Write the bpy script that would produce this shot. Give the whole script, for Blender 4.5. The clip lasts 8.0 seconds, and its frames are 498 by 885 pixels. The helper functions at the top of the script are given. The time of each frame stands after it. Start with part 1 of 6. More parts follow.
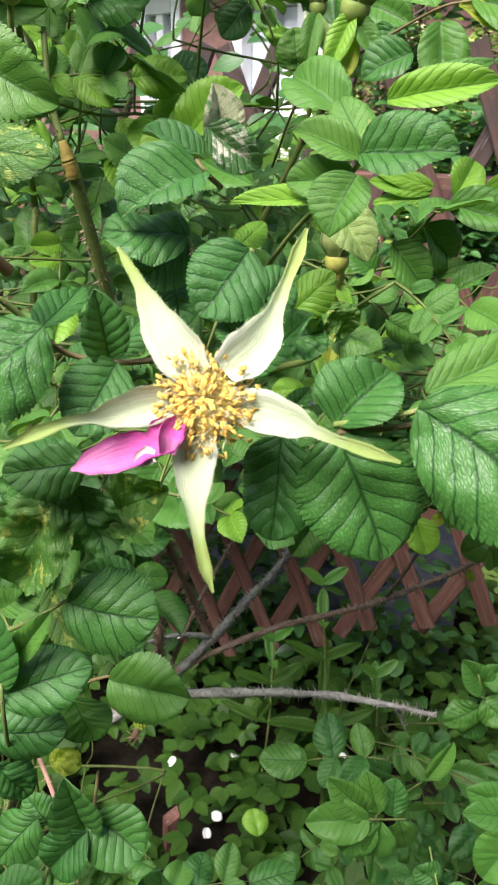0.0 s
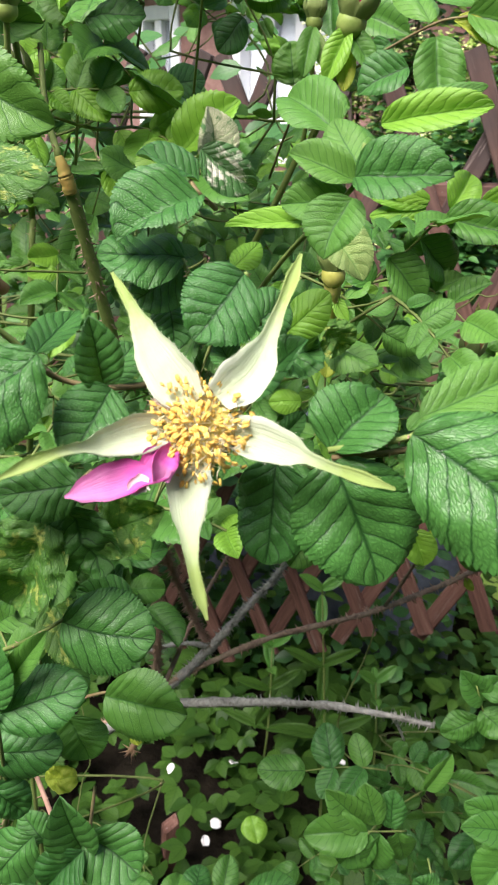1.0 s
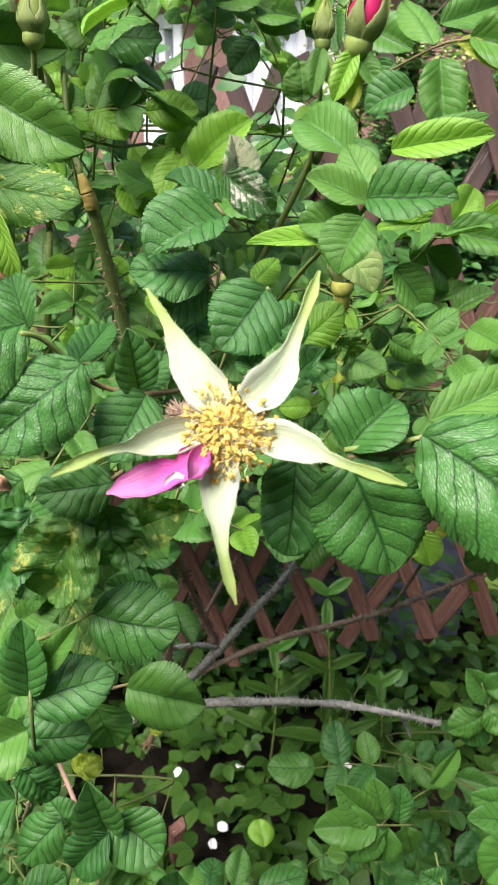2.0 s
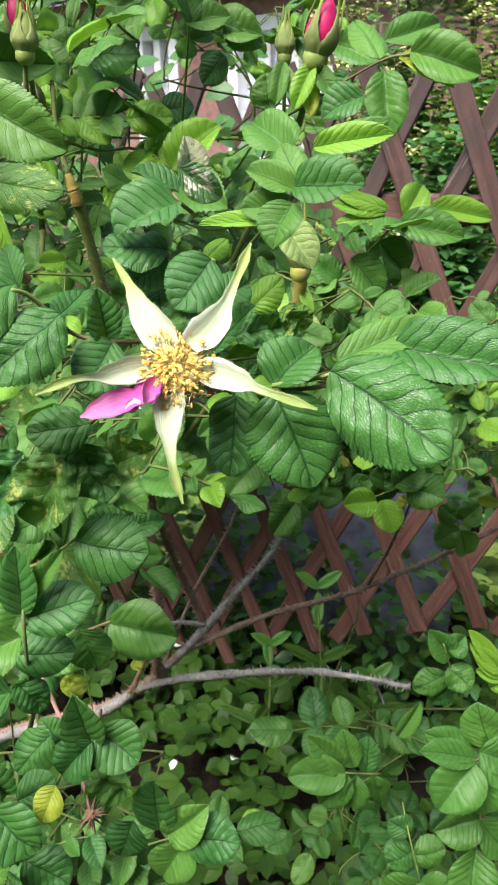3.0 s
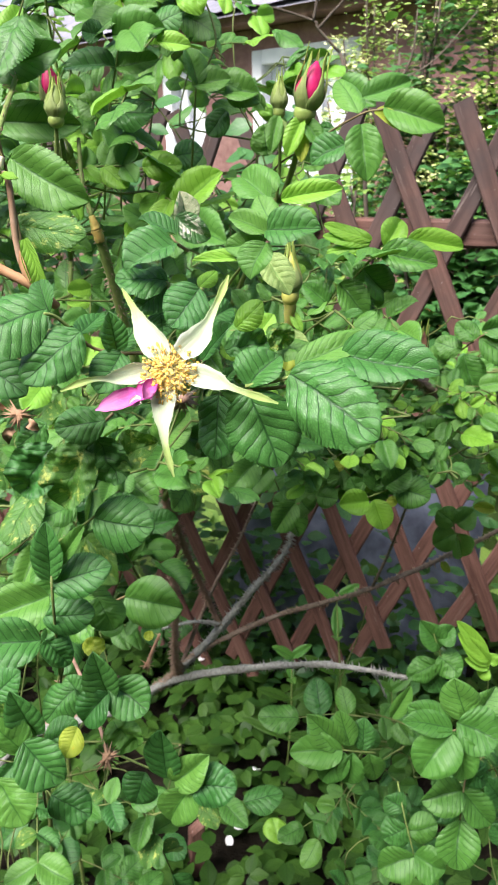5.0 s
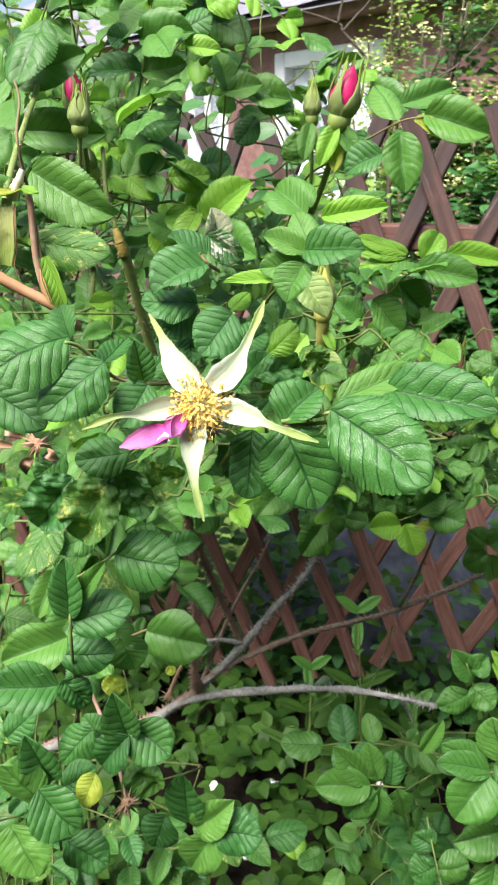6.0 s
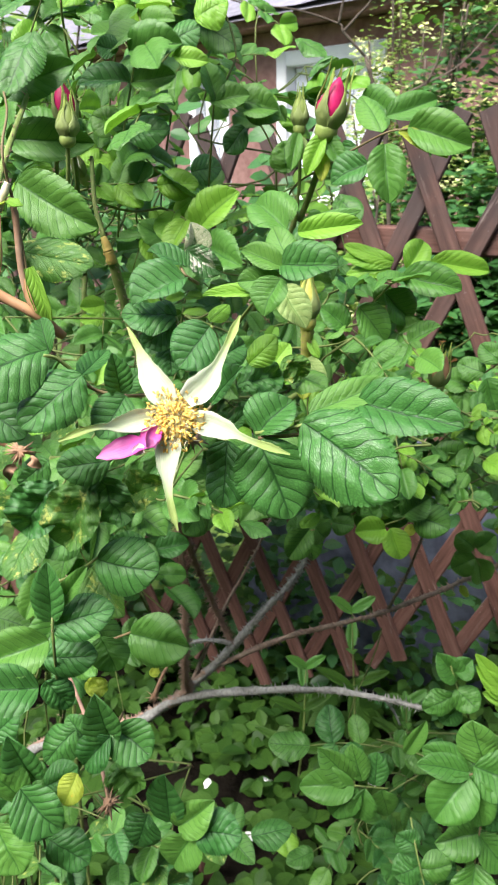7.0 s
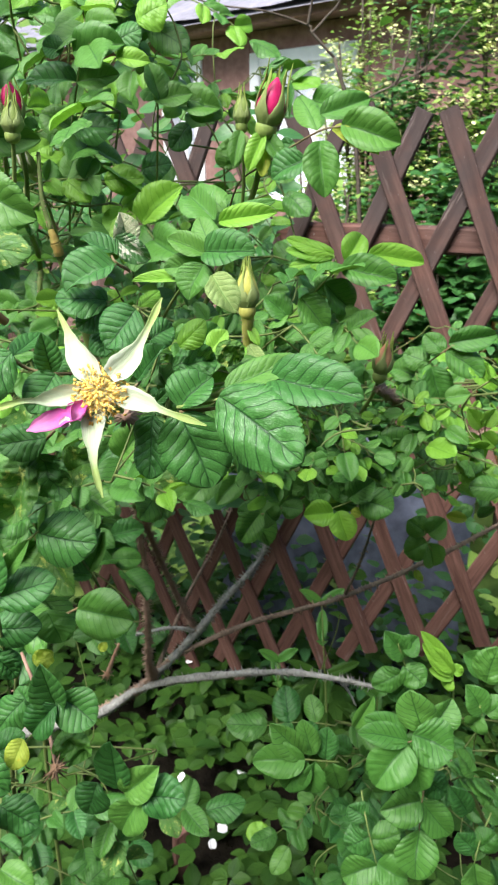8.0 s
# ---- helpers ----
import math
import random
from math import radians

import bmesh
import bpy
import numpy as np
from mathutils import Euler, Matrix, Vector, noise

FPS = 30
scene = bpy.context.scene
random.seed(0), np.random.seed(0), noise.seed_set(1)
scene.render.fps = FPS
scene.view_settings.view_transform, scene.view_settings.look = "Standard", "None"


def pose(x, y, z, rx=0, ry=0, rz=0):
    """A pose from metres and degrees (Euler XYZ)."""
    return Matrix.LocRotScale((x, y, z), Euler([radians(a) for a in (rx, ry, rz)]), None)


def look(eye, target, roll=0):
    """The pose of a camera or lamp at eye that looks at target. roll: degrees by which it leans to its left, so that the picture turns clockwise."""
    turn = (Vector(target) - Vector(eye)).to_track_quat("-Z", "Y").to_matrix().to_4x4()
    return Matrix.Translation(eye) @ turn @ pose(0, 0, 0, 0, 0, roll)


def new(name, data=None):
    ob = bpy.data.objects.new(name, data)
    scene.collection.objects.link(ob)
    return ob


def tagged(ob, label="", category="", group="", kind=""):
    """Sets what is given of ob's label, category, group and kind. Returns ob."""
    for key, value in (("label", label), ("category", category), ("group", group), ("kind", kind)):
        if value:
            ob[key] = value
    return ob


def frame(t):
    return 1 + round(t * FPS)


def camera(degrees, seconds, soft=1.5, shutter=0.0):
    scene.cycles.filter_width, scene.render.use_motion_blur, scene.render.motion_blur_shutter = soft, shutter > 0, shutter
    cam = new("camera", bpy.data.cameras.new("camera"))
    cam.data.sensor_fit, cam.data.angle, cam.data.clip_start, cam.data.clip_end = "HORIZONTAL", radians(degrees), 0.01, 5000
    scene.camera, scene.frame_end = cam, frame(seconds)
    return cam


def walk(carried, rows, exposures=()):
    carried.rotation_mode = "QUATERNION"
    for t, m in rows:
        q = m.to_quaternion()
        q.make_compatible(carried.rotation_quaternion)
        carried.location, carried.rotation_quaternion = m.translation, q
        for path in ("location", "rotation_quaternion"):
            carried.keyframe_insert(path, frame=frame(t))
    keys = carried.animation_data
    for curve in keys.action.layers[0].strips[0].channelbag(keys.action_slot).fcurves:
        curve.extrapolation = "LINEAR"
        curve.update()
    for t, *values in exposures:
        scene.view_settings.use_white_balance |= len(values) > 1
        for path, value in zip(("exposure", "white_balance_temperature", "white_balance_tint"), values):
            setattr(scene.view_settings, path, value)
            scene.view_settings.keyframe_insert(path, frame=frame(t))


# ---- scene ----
cam = camera(37.11, 8.0, soft=1.6)
PATH = [
    (0, (0.00280, 0.00993, 1.59697), (-0.01641, 1.82714, 0.76187), 0.207),
    (0.5, (0.00208, 0.01412, 1.59805), (-0.01333, 1.83336, 0.76732), 0.237),
    (1, (0.00371, 0.01205, 1.60106), (-0.01258, 1.83376, 0.77577), 0.182),
    (1.5, (-0.00116, 0.00842, 1.60488), (-0.02294, 1.83301, 0.78610), 0.062),
    (2.8, (0.00429, -0.03722, 1.60649), (-0.02023, 1.79734, 0.81038), -0.400),
    (3, (0.01504, -0.05002, 1.60483), (-0.00690, 1.78642, 0.81300), -0.433),
    (3.5, (0.03858, -0.09222, 1.60474), (0.01209, 1.75136, 0.82981), -1.022),
    (4, (0.04519, -0.12425, 1.61197), (0.00314, 1.72621, 0.85432), -1.293),
    (4.5, (0.04016, -0.11871, 1.61543), (-0.02797, 1.73646, 0.87131), -1.365),
    (6, (0.02703, -0.08380, 1.62044), (-0.12029, 1.77287, 0.89170), -1.471),
    (6.5, (0.02505, -0.07373, 1.62485), (-0.13175, 1.78085, 0.89277), -1.270),
    (7, (0.03646, -0.08752, 1.62701), (-0.11084, 1.76711, 0.89308), -1.042),
    (7.5, (0.05235, -0.10269, 1.62608), (-0.06833, 1.75395, 0.89238), -0.927),
    (8, (0.05994, -0.10850, 1.62430), (-0.03342, 1.74985, 0.89092), -0.961),
]
walk(cam, [(t, look(eye, target, roll)) for t, eye, target, roll in PATH], exposures=[(0, 1.19, 6700, 15), (1.5, 1.23, 6700, 15), (3.0, 1.25, 6650, 15), (3.5, 1.31, 6530, 12), (4.5, 1.44, 6520, 14), (6.5, 1.42, 6560, 14), (8.0, 1.34, 6380, 10)])
cam.data.dof.use_dof = True
cam.data.dof.focus_distance = 0.26
cam.data.dof.aperture_fstop = 72.0

# ---- world and light: bright overcast afternoon ----
world = bpy.data.worlds.new("overcast_sky")
scene.world = world
world.use_nodes = True
wn, wl = world.node_tree.nodes, world.node_tree.links
sky = wn.new("ShaderNodeTexSky")
sky.sky_type = "NISHITA"
sky.sun_disc = False
sky.sun_elevation = radians(56)
sky.sun_rotation = radians(217)
sky.air_density, sky.dust_density, sky.ozone_density = 1.0, 3.0, 1.0
wl.new(sky.outputs[0], wn["Background"].inputs[0])
wn["Background"].inputs[1].default_value = 0.085
sun = new("sun", bpy.data.lights.new("sun", "SUN"))
sun.data.energy, sun.data.angle, sun.data.color = 3.6, radians(36), (1.0, 0.955, 0.94)
sun.matrix_world = look((-0.9, -1.2, 2.25), (0, 0, 0))

# ---- materials ----


def node_material(name, rough=0.6, metal=0.0):
    m = bpy.data.materials.new(name)
    m.use_nodes = True
    b = m.node_tree.nodes["Principled BSDF"]
    b.inputs["Roughness"].default_value = rough
    b.inputs["Metallic"].default_value = metal
    return m, m.node_tree.nodes, m.node_tree.links, b


def math_node(nodes, links, op, a, b=None, c=None):
    n = nodes.new("ShaderNodeMath")
    n.operation = op
    for k, v in enumerate((a, b, c)):
        if v is None:
            continue
        if isinstance(v, (int, float)):
            n.inputs[k].default_value = v
        else:
            links.new(v, n.inputs[k])
    return n.outputs[0]


def mix_node(nodes, links, fac, a, b, blend="MIX"):
    n = nodes.new("ShaderNodeMix")
    n.data_type, n.blend_type = "RGBA", blend
    for socket, v in ((n.inputs[0], fac), (n.inputs[6], a), (n.inputs[7], b)):
        if isinstance(v, (int, float)):
            socket.default_value = v
        elif isinstance(v, tuple):
            socket.default_value = (*v, 1) if len(v) == 3 else v
        else:
            links.new(v, socket)
    return n.outputs[2]


def noise_node(nodes, links, coords, scale, detail=3.0, rough=0.55):
    n = nodes.new("ShaderNodeTexNoise")
    n.inputs["Scale"].default_value, n.inputs["Detail"].default_value, n.inputs["Roughness"].default_value = scale, detail, rough
    links.new(coords, n.inputs["Vector"])
    return n.outputs[0]


def ramp_node(nodes, links, value, stops):
    n = nodes.new("ShaderNodeValToRGB")
    e = n.color_ramp.elements
    while len(e) < len(stops):
        e.new(0.5)
    for k, (p, col) in enumerate(stops):
        e[k].position, e[k].color = p, (*col, 1)
    links.new(value, n.inputs[0])
    return n.outputs[0]


def grained(name, dark, light, rough, scale, bump=0.3, depth=0.001, stretch=(1, 1, 1), metal=0.0, spots=None, gloss=0.25):
    """A surface with grain and stains at two scales, in object space."""
    m, n, l, b = node_material(name, rough, metal)
    b.inputs["Specular IOR Level"].default_value = gloss
    tc = n.new("ShaderNodeTexCoord")
    mp = n.new("ShaderNodeMapping")
    mp.inputs["Scale"].default_value = stretch
    l.new(tc.outputs["Object"], mp.inputs[0])
    fine = noise_node(n, l, mp.outputs[0], scale, 6)
    wide = noise_node(n, l, mp.outputs[0], scale * 0.13, 3)
    both = math_node(n, l, "ADD", math_node(n, l, "MULTIPLY", fine, 0.6), math_node(n, l, "MULTIPLY", wide, 0.4))
    col = ramp_node(n, l, both, [(0.32, dark), (0.68, light)])
    oi = n.new("ShaderNodeObjectInfo")
    val = math_node(n, l, "MULTIPLY_ADD", oi.outputs["Random"], 0.35, 0.82)
    hs = n.new("ShaderNodeHueSaturation")
    l.new(val, hs.inputs["Value"])
    l.new(col, hs.inputs["Color"])
    col = hs.outputs[0]
    if spots:
        sp = noise_node(n, l, mp.outputs[0], scale * 0.5, 5, 0.7)
        col = mix_node(n, l, math_node(n, l, "MULTIPLY", math_node(n, l, "SUBTRACT", sp, spots[1]), 8.0), col, spots[0])
        n[-1].clamp_factor = True
    l.new(col, b.inputs["Base Color"])
    bp = n.new("ShaderNodeBump")
    bp.inputs["Strength"].default_value, bp.inputs["Distance"].default_value = bump, depth
    l.new(fine, bp.inputs["Height"])
    l.new(bp.outputs[0], b.inputs["Normal"])
    return m


def leaf_material(name, vein, blade, young, rough=0.42, pillow=0.00035, blister=0.00010, laterals=8.0, net=1.0, line=0.22, blotch=None, blotch_scale=4.5, through_light=0.12, gloss=0.45, island=False):
    """A leaf blade: sunken midrib and side veins, swollen between them, with a net of small blisters; thin enough for light to pass."""
    m, n, l, b = node_material(name, rough)
    uv = n.new("ShaderNodeUVMap")
    sep = n.new("ShaderNodeSeparateXYZ")
    l.new(uv.outputs[0], sep.inputs[0])
    tc = n.new("ShaderNodeTexCoord")
    chance = n.new("ShaderNodeNewGeometry").outputs["Random Per Island"] if island else n.new("ShaderNodeObjectInfo").outputs["Random"]
    side = math_node(n, l, "ABSOLUTE", math_node(n, l, "MULTIPLY_ADD", sep.outputs[0], 2.0, -1.0))
    half = math_node(n, l, "MULTIPLY", math_node(n, l, "GREATER_THAN", sep.outputs[0], 0.5), 0.045)
    climb = math_node(n, l, "MULTIPLY_ADD", math_node(n, l, "POWER", side, 0.85), 0.27, half)
    wander = math_node(n, l, "MULTIPLY_ADD", noise_node(n, l, tc.outputs["Object"], 4.0, 3), 0.09, -0.045)
    run = math_node(n, l, "ADD", math_node(n, l, "SUBTRACT", sep.outputs[1], climb), wander)
    row = math_node(n, l, "MULTIPLY", run, laterals)
    ridge = math_node(n, l, "ABSOLUTE", math_node(n, l, "SINE", math_node(n, l, "MULTIPLY", row, math.pi)))
    swell = math_node(n, l, "POWER", ridge, 0.6)
    groove = n.new("ShaderNodeMapRange")
    groove.interpolation_type = "SMOOTHSTEP"
    groove.inputs[2].default_value = line
    l.new(ridge, groove.inputs[0])
    rib = n.new("ShaderNodeMapRange")
    rib.interpolation_type = "SMOOTHSTEP"
    rib.inputs[2].default_value = 0.065
    l.new(side, rib.inputs[0])
    veins = math_node(n, l, "MULTIPLY", groove.outputs[0], rib.outputs[0])
    grid = n.new("ShaderNodeCombineXYZ")
    l.new(math_node(n, l, "MULTIPLY", sep.outputs[0], 27.0), grid.inputs[0])
    l.new(math_node(n, l, "MULTIPLY", row, 5.0), grid.inputs[1])
    l.new(math_node(n, l, "MULTIPLY", chance, 40.0), grid.inputs[2])
    vo = n.new("ShaderNodeTexVoronoi")
    vo.feature = "DISTANCE_TO_EDGE"
    vo.inputs["Scale"].default_value = 1.0
    l.new(grid.outputs[0], vo.inputs["Vector"])
    rise = math_node(n, l, "MINIMUM", math_node(n, l, "MULTIPLY", vo.outputs["Distance"], 2.3), 1.0)
    dome = math_node(n, l, "SUBTRACT", 1.0, math_node(n, l, "POWER", math_node(n, l, "SUBTRACT", 1.0, rise), 2.0))
    stain = noise_node(n, l, tc.outputs["Object"], 2.2, 4)
    grain = noise_node(n, l, tc.outputs["Object"], 26.0, 3)
    age = math_node(n, l, "ADD", math_node(n, l, "MULTIPLY", chance, 0.6), math_node(n, l, "MULTIPLY", stain, 0.5))
    age = math_node(n, l, "ADD", age, math_node(n, l, "MULTIPLY_ADD", grain, 0.24, -0.12))
    base = mix_node(n, l, math_node(n, l, "MULTIPLY", age, 0.9), blade, young)
    # crease shade painted in: veins and blister edges mix to the darker vein colour
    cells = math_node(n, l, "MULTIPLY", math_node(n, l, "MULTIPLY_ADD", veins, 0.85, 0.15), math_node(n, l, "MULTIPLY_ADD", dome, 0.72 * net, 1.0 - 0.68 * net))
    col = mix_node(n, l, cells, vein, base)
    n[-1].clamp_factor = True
    if blotch:
        bl = noise_node(n, l, tc.outputs["Object"], blotch_scale, 6, 0.7)
        bf = n.new("ShaderNodeMapRange")
        bf.inputs[1].default_value, bf.inputs[2].default_value = blotch[1], blotch[1] + 0.08
        l.new(bl, bf.inputs[0])
        col = mix_node(n, l, bf.outputs[0], col, blotch[0])
    l.new(col, b.inputs["Base Color"])
    b.inputs["Specular IOR Level"].default_value = gloss
    l.new(math_node(n, l, "MULTIPLY_ADD", stain, 0.22, rough - 0.11), b.inputs["Roughness"])
    height = math_node(n, l, "MULTIPLY_ADD", math_node(n, l, "MULTIPLY", swell, rib.outputs[0]), pillow, math_node(n, l, "MULTIPLY", dome, blister))
    bp = n.new("ShaderNodeBump")
    bp.inputs["Strength"].default_value, bp.inputs["Distance"].default_value = 1.0, 1.0
    l.new(height, bp.inputs["Height"])
    l.new(bp.outputs[0], b.inputs["Normal"])
    tr = n.new("ShaderNodeBsdfTranslucent")
    warm = mix_node(n, l, 0.5, col, (0.22, 0.55, 0.02))
    l.new(warm, tr.inputs[0])
    mx = n.new("ShaderNodeMixShader")
    mx.inputs[0].default_value = through_light
    l.new(b.outputs[0], mx.inputs[1])
    l.new(tr.outputs[0], mx.inputs[2])
    l.new(mx.outputs[0], n["Material Output"].inputs[0])
    return m


def sepal_material(name, base, middle, tip):
    """Pale and downy at the base, greener towards the leafy tip, with fine veins along."""
    m, n, l, b = node_material(name, 0.7)
    uv = n.new("ShaderNodeUVMap")
    sep = n.new("ShaderNodeSeparateXYZ")
    l.new(uv.outputs[0], sep.inputs[0])
    tc = n.new("ShaderNodeTexCoord")
    fleck = noise_node(n, l, tc.outputs["Object"], 380, 4)
    mp = n.new("ShaderNodeMapping")
    mp.inputs["Scale"].default_value = (26, 2.0, 1)
    l.new(uv.outputs[0], mp.inputs[0])
    lines = noise_node(n, l, mp.outputs[0], 1.0, 3)
    where = math_node(n, l, "MULTIPLY_ADD", fleck, 0.22, math_node(n, l, "SUBTRACT", sep.outputs[1], 0.11))
    col = ramp_node(n, l, where, [(0.0, base), (0.46, middle), (0.74, tip)])
    col = mix_node(n, l, math_node(n, l, "MULTIPLY", lines, 0.45), col, middle)
    off = math_node(n, l, "ABSOLUTE", math_node(n, l, "MULTIPLY_ADD", sep.outputs[0], 2.0, -1.0))
    keel = math_node(n, l, "SUBTRACT", 1.0, math_node(n, l, "POWER", off, 1.6))
    keel = math_node(n, l, "MULTIPLY", keel, math_node(n, l, "MULTIPLY_ADD", fleck, 0.5, 0.42))
    keel = math_node(n, l, "MULTIPLY", keel, math_node(n, l, "MAXIMUM", math_node(n, l, "MULTIPLY_ADD", sep.outputs[1], -1.7, 1.0), 0.0))
    col = mix_node(n, l, keel, col, tuple(0.68 * a + 0.32 * c for a, c in zip(middle, tip)))
    l.new(col, b.inputs["Base Color"])
    bp = n.new("ShaderNodeBump")
    bp.inputs["Strength"].default_value, bp.inputs["Distance"].default_value = 0.8, 0.0004
    l.new(math_node(n, l, "ADD", lines, fleck), bp.inputs["Height"])
    l.new(bp.outputs[0], b.inputs["Normal"])
    tr = n.new("ShaderNodeBsdfTranslucent")
    l.new(col, tr.inputs[0])
    mx = n.new("ShaderNodeMixShader")
    mx.inputs[0].default_value = 0.25
    l.new(b.outputs[0], mx.inputs[1])
    l.new(tr.outputs[0], mx.inputs[2])
    l.new(mx.outputs[0], n["Material Output"].inputs[0])
    return m


LEAF = {
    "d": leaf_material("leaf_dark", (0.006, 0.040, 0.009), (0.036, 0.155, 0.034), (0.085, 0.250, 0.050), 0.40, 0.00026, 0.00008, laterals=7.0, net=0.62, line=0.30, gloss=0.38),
    "g": leaf_material("leaf_green", (0.022, 0.098, 0.016), (0.055, 0.190, 0.030), (0.135, 0.305, 0.050), 0.43, 0.00014, 0.00006, laterals=9.0, net=0.4, through_light=0.14, gloss=0.40),
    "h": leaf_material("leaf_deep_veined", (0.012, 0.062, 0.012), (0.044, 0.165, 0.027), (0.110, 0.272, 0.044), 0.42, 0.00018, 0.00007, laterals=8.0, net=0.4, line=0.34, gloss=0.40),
    "y": leaf_material("leaf_young", (0.10, 0.27, 0.020), (0.13, 0.35, 0.030), (0.26, 0.50, 0.055), 0.45, 0.00022, 0.00004, laterals=8.0, net=0.25, through_light=0.25),
    "c": leaf_material("leaf_mottled", (0.03, 0.11, 0.015), (0.060, 0.20, 0.035), (0.14, 0.29, 0.045), 0.42, 0.00035, 0.00012, blotch=((0.40, 0.47, 0.10), 0.55), through_light=0.2),
    "a": leaf_material("leaf_yellowing", (0.24, 0.36, 0.03), (0.36, 0.47, 0.05), (0.48, 0.52, 0.07), 0.5, 0.00022, 0.00006, net=0.4, blotch=((0.58, 0.40, 0.03), 0.62), through_light=0.4),
    "w": leaf_material("leaf_skeletonised", (0.05, 0.16, 0.04), (0.06, 0.20, 0.05), (0.11, 0.28, 0.08), 0.5, 0.00040, 0.00012, blotch=((0.80, 0.79, 0.64), 0.50), blotch_scale=2.6),
    "p": leaf_material("leaf_papery", (0.20, 0.32, 0.12), (0.66, 0.66, 0.40), (0.82, 0.81, 0.62), 0.8, 0.0002, 0.00020, net=1.0, blotch=((0.09, 0.24, 0.07), 0.52), blotch_scale=3.2, through_light=0.05),
    "l": leaf_material("leaf_pale_netted", (0.12, 0.25, 0.05), (0.30, 0.44, 0.12), (0.42, 0.53, 0.20), 0.5, 0.00020, 0.00012, laterals=7.0, net=0.8, through_light=0.2),
    # near-black green: the shade under bushes and fence is put into this colour
    "e": leaf_material("leaf_shaded_ground_cover", (0.008, 0.038, 0.006), (0.008, 0.036, 0.006), (0.068, 0.155, 0.022), 0.5, 0.00015, 0.0, laterals=6.0, net=0.1, island=True, gloss=0.16),
    "b": leaf_material("leaf_tree", (0.09, 0.21, 0.03), (0.13, 0.28, 0.05), (0.40, 0.52, 0.12), 0.5, 0.00015, 0.0, laterals=6.0, net=0.1, island=True, through_light=0.3),
    "k": leaf_material("leaf_shrub_dark", (0.012, 0.07, 0.015), (0.026, 0.11, 0.030), (0.09, 0.24, 0.06), 0.45, 0.00015, 0.0, laterals=6.0, net=0.1, island=True, through_light=0.2),
}
M_TWIG = grained("green_twig", (0.08, 0.125, 0.03), (0.18, 0.22, 0.07), 0.6, 200, 0.3, 0.0003)
M_STALK = grained("green_stalk", (0.11, 0.18, 0.045), (0.23, 0.29, 0.085), 0.55, 300, 0.3, 0.0003)
M_REDSTALK = grained("reddish_stalk", (0.15, 0.10, 0.05), (0.21, 0.19, 0.09), 0.55, 300, 0.3, 0.0003)
M_CANE = grained("brown_cane", (0.25, 0.145, 0.105), (0.52, 0.33, 0.25), 0.8, 120, 0.6, 0.001)
M_BRANCH = grained("weathered_brown_branch", (0.13, 0.09, 0.065), (0.38, 0.29, 0.225), 0.85, 220, 0.9, 0.0015)
M_GREYTWIG = grained("grey_twig", (0.15, 0.155, 0.135), (0.60, 0.60, 0.55), 0.85, 260, 1.0, 0.002)
M_THORN = grained("thorn", (0.26, 0.165, 0.115), (0.52, 0.37, 0.27), 0.7, 200)
M_SEPAL = sepal_material("sepal", (0.75, 0.78, 0.70), (0.55, 0.65, 0.42), (0.37, 0.53, 0.09))
M_BUDSEPAL = sepal_material("bud_sepal", (0.19, 0.28, 0.07), (0.29, 0.37, 0.13), (0.36, 0.48, 0.08))
M_ANTHER = grained("anther", (0.72, 0.42, 0.05), (0.92, 0.70, 0.22), 0.7, 500, 0.4, 0.0003)
M_FILAMENT = grained("filament", (0.70, 0.64, 0.36), (0.88, 0.84, 0.62), 0.6, 400)
M_DISC = grained("flower_disc", (0.40, 0.32, 0.06), (0.72, 0.62, 0.22), 0.7, 500, 0.6, 0.0006)
M_PETAL = sepal_material("magenta_petal", (0.82, 0.17, 0.54), (0.74, 0.11, 0.47), (0.84, 0.34, 0.64))
M_PETALBASE = grained("petal_base", (0.80, 0.74, 0.60), (0.90, 0.86, 0.80), 0.5, 200)
M_BUDPETAL = grained("bud_petal", (0.30, 0.005, 0.055), (0.54, 0.024, 0.13), 0.45, 160, 0.4, 0.0004)
M_BUDGREEN = grained("bud_green", (0.15, 0.24, 0.05), (0.31, 0.39, 0.11), 0.5, 200, 0.4, 0.0004)
M_BUDYELLOW = grained("bud_yellow", (0.28, 0.29, 0.05), (0.46, 0.46, 0.12), 0.5, 200, 0.4, 0.0004)
M_DRY = grained("dry_tissue", (0.26, 0.14, 0.075), (0.58, 0.39, 0.25), 0.85, 220, 0.6, 0.0006)


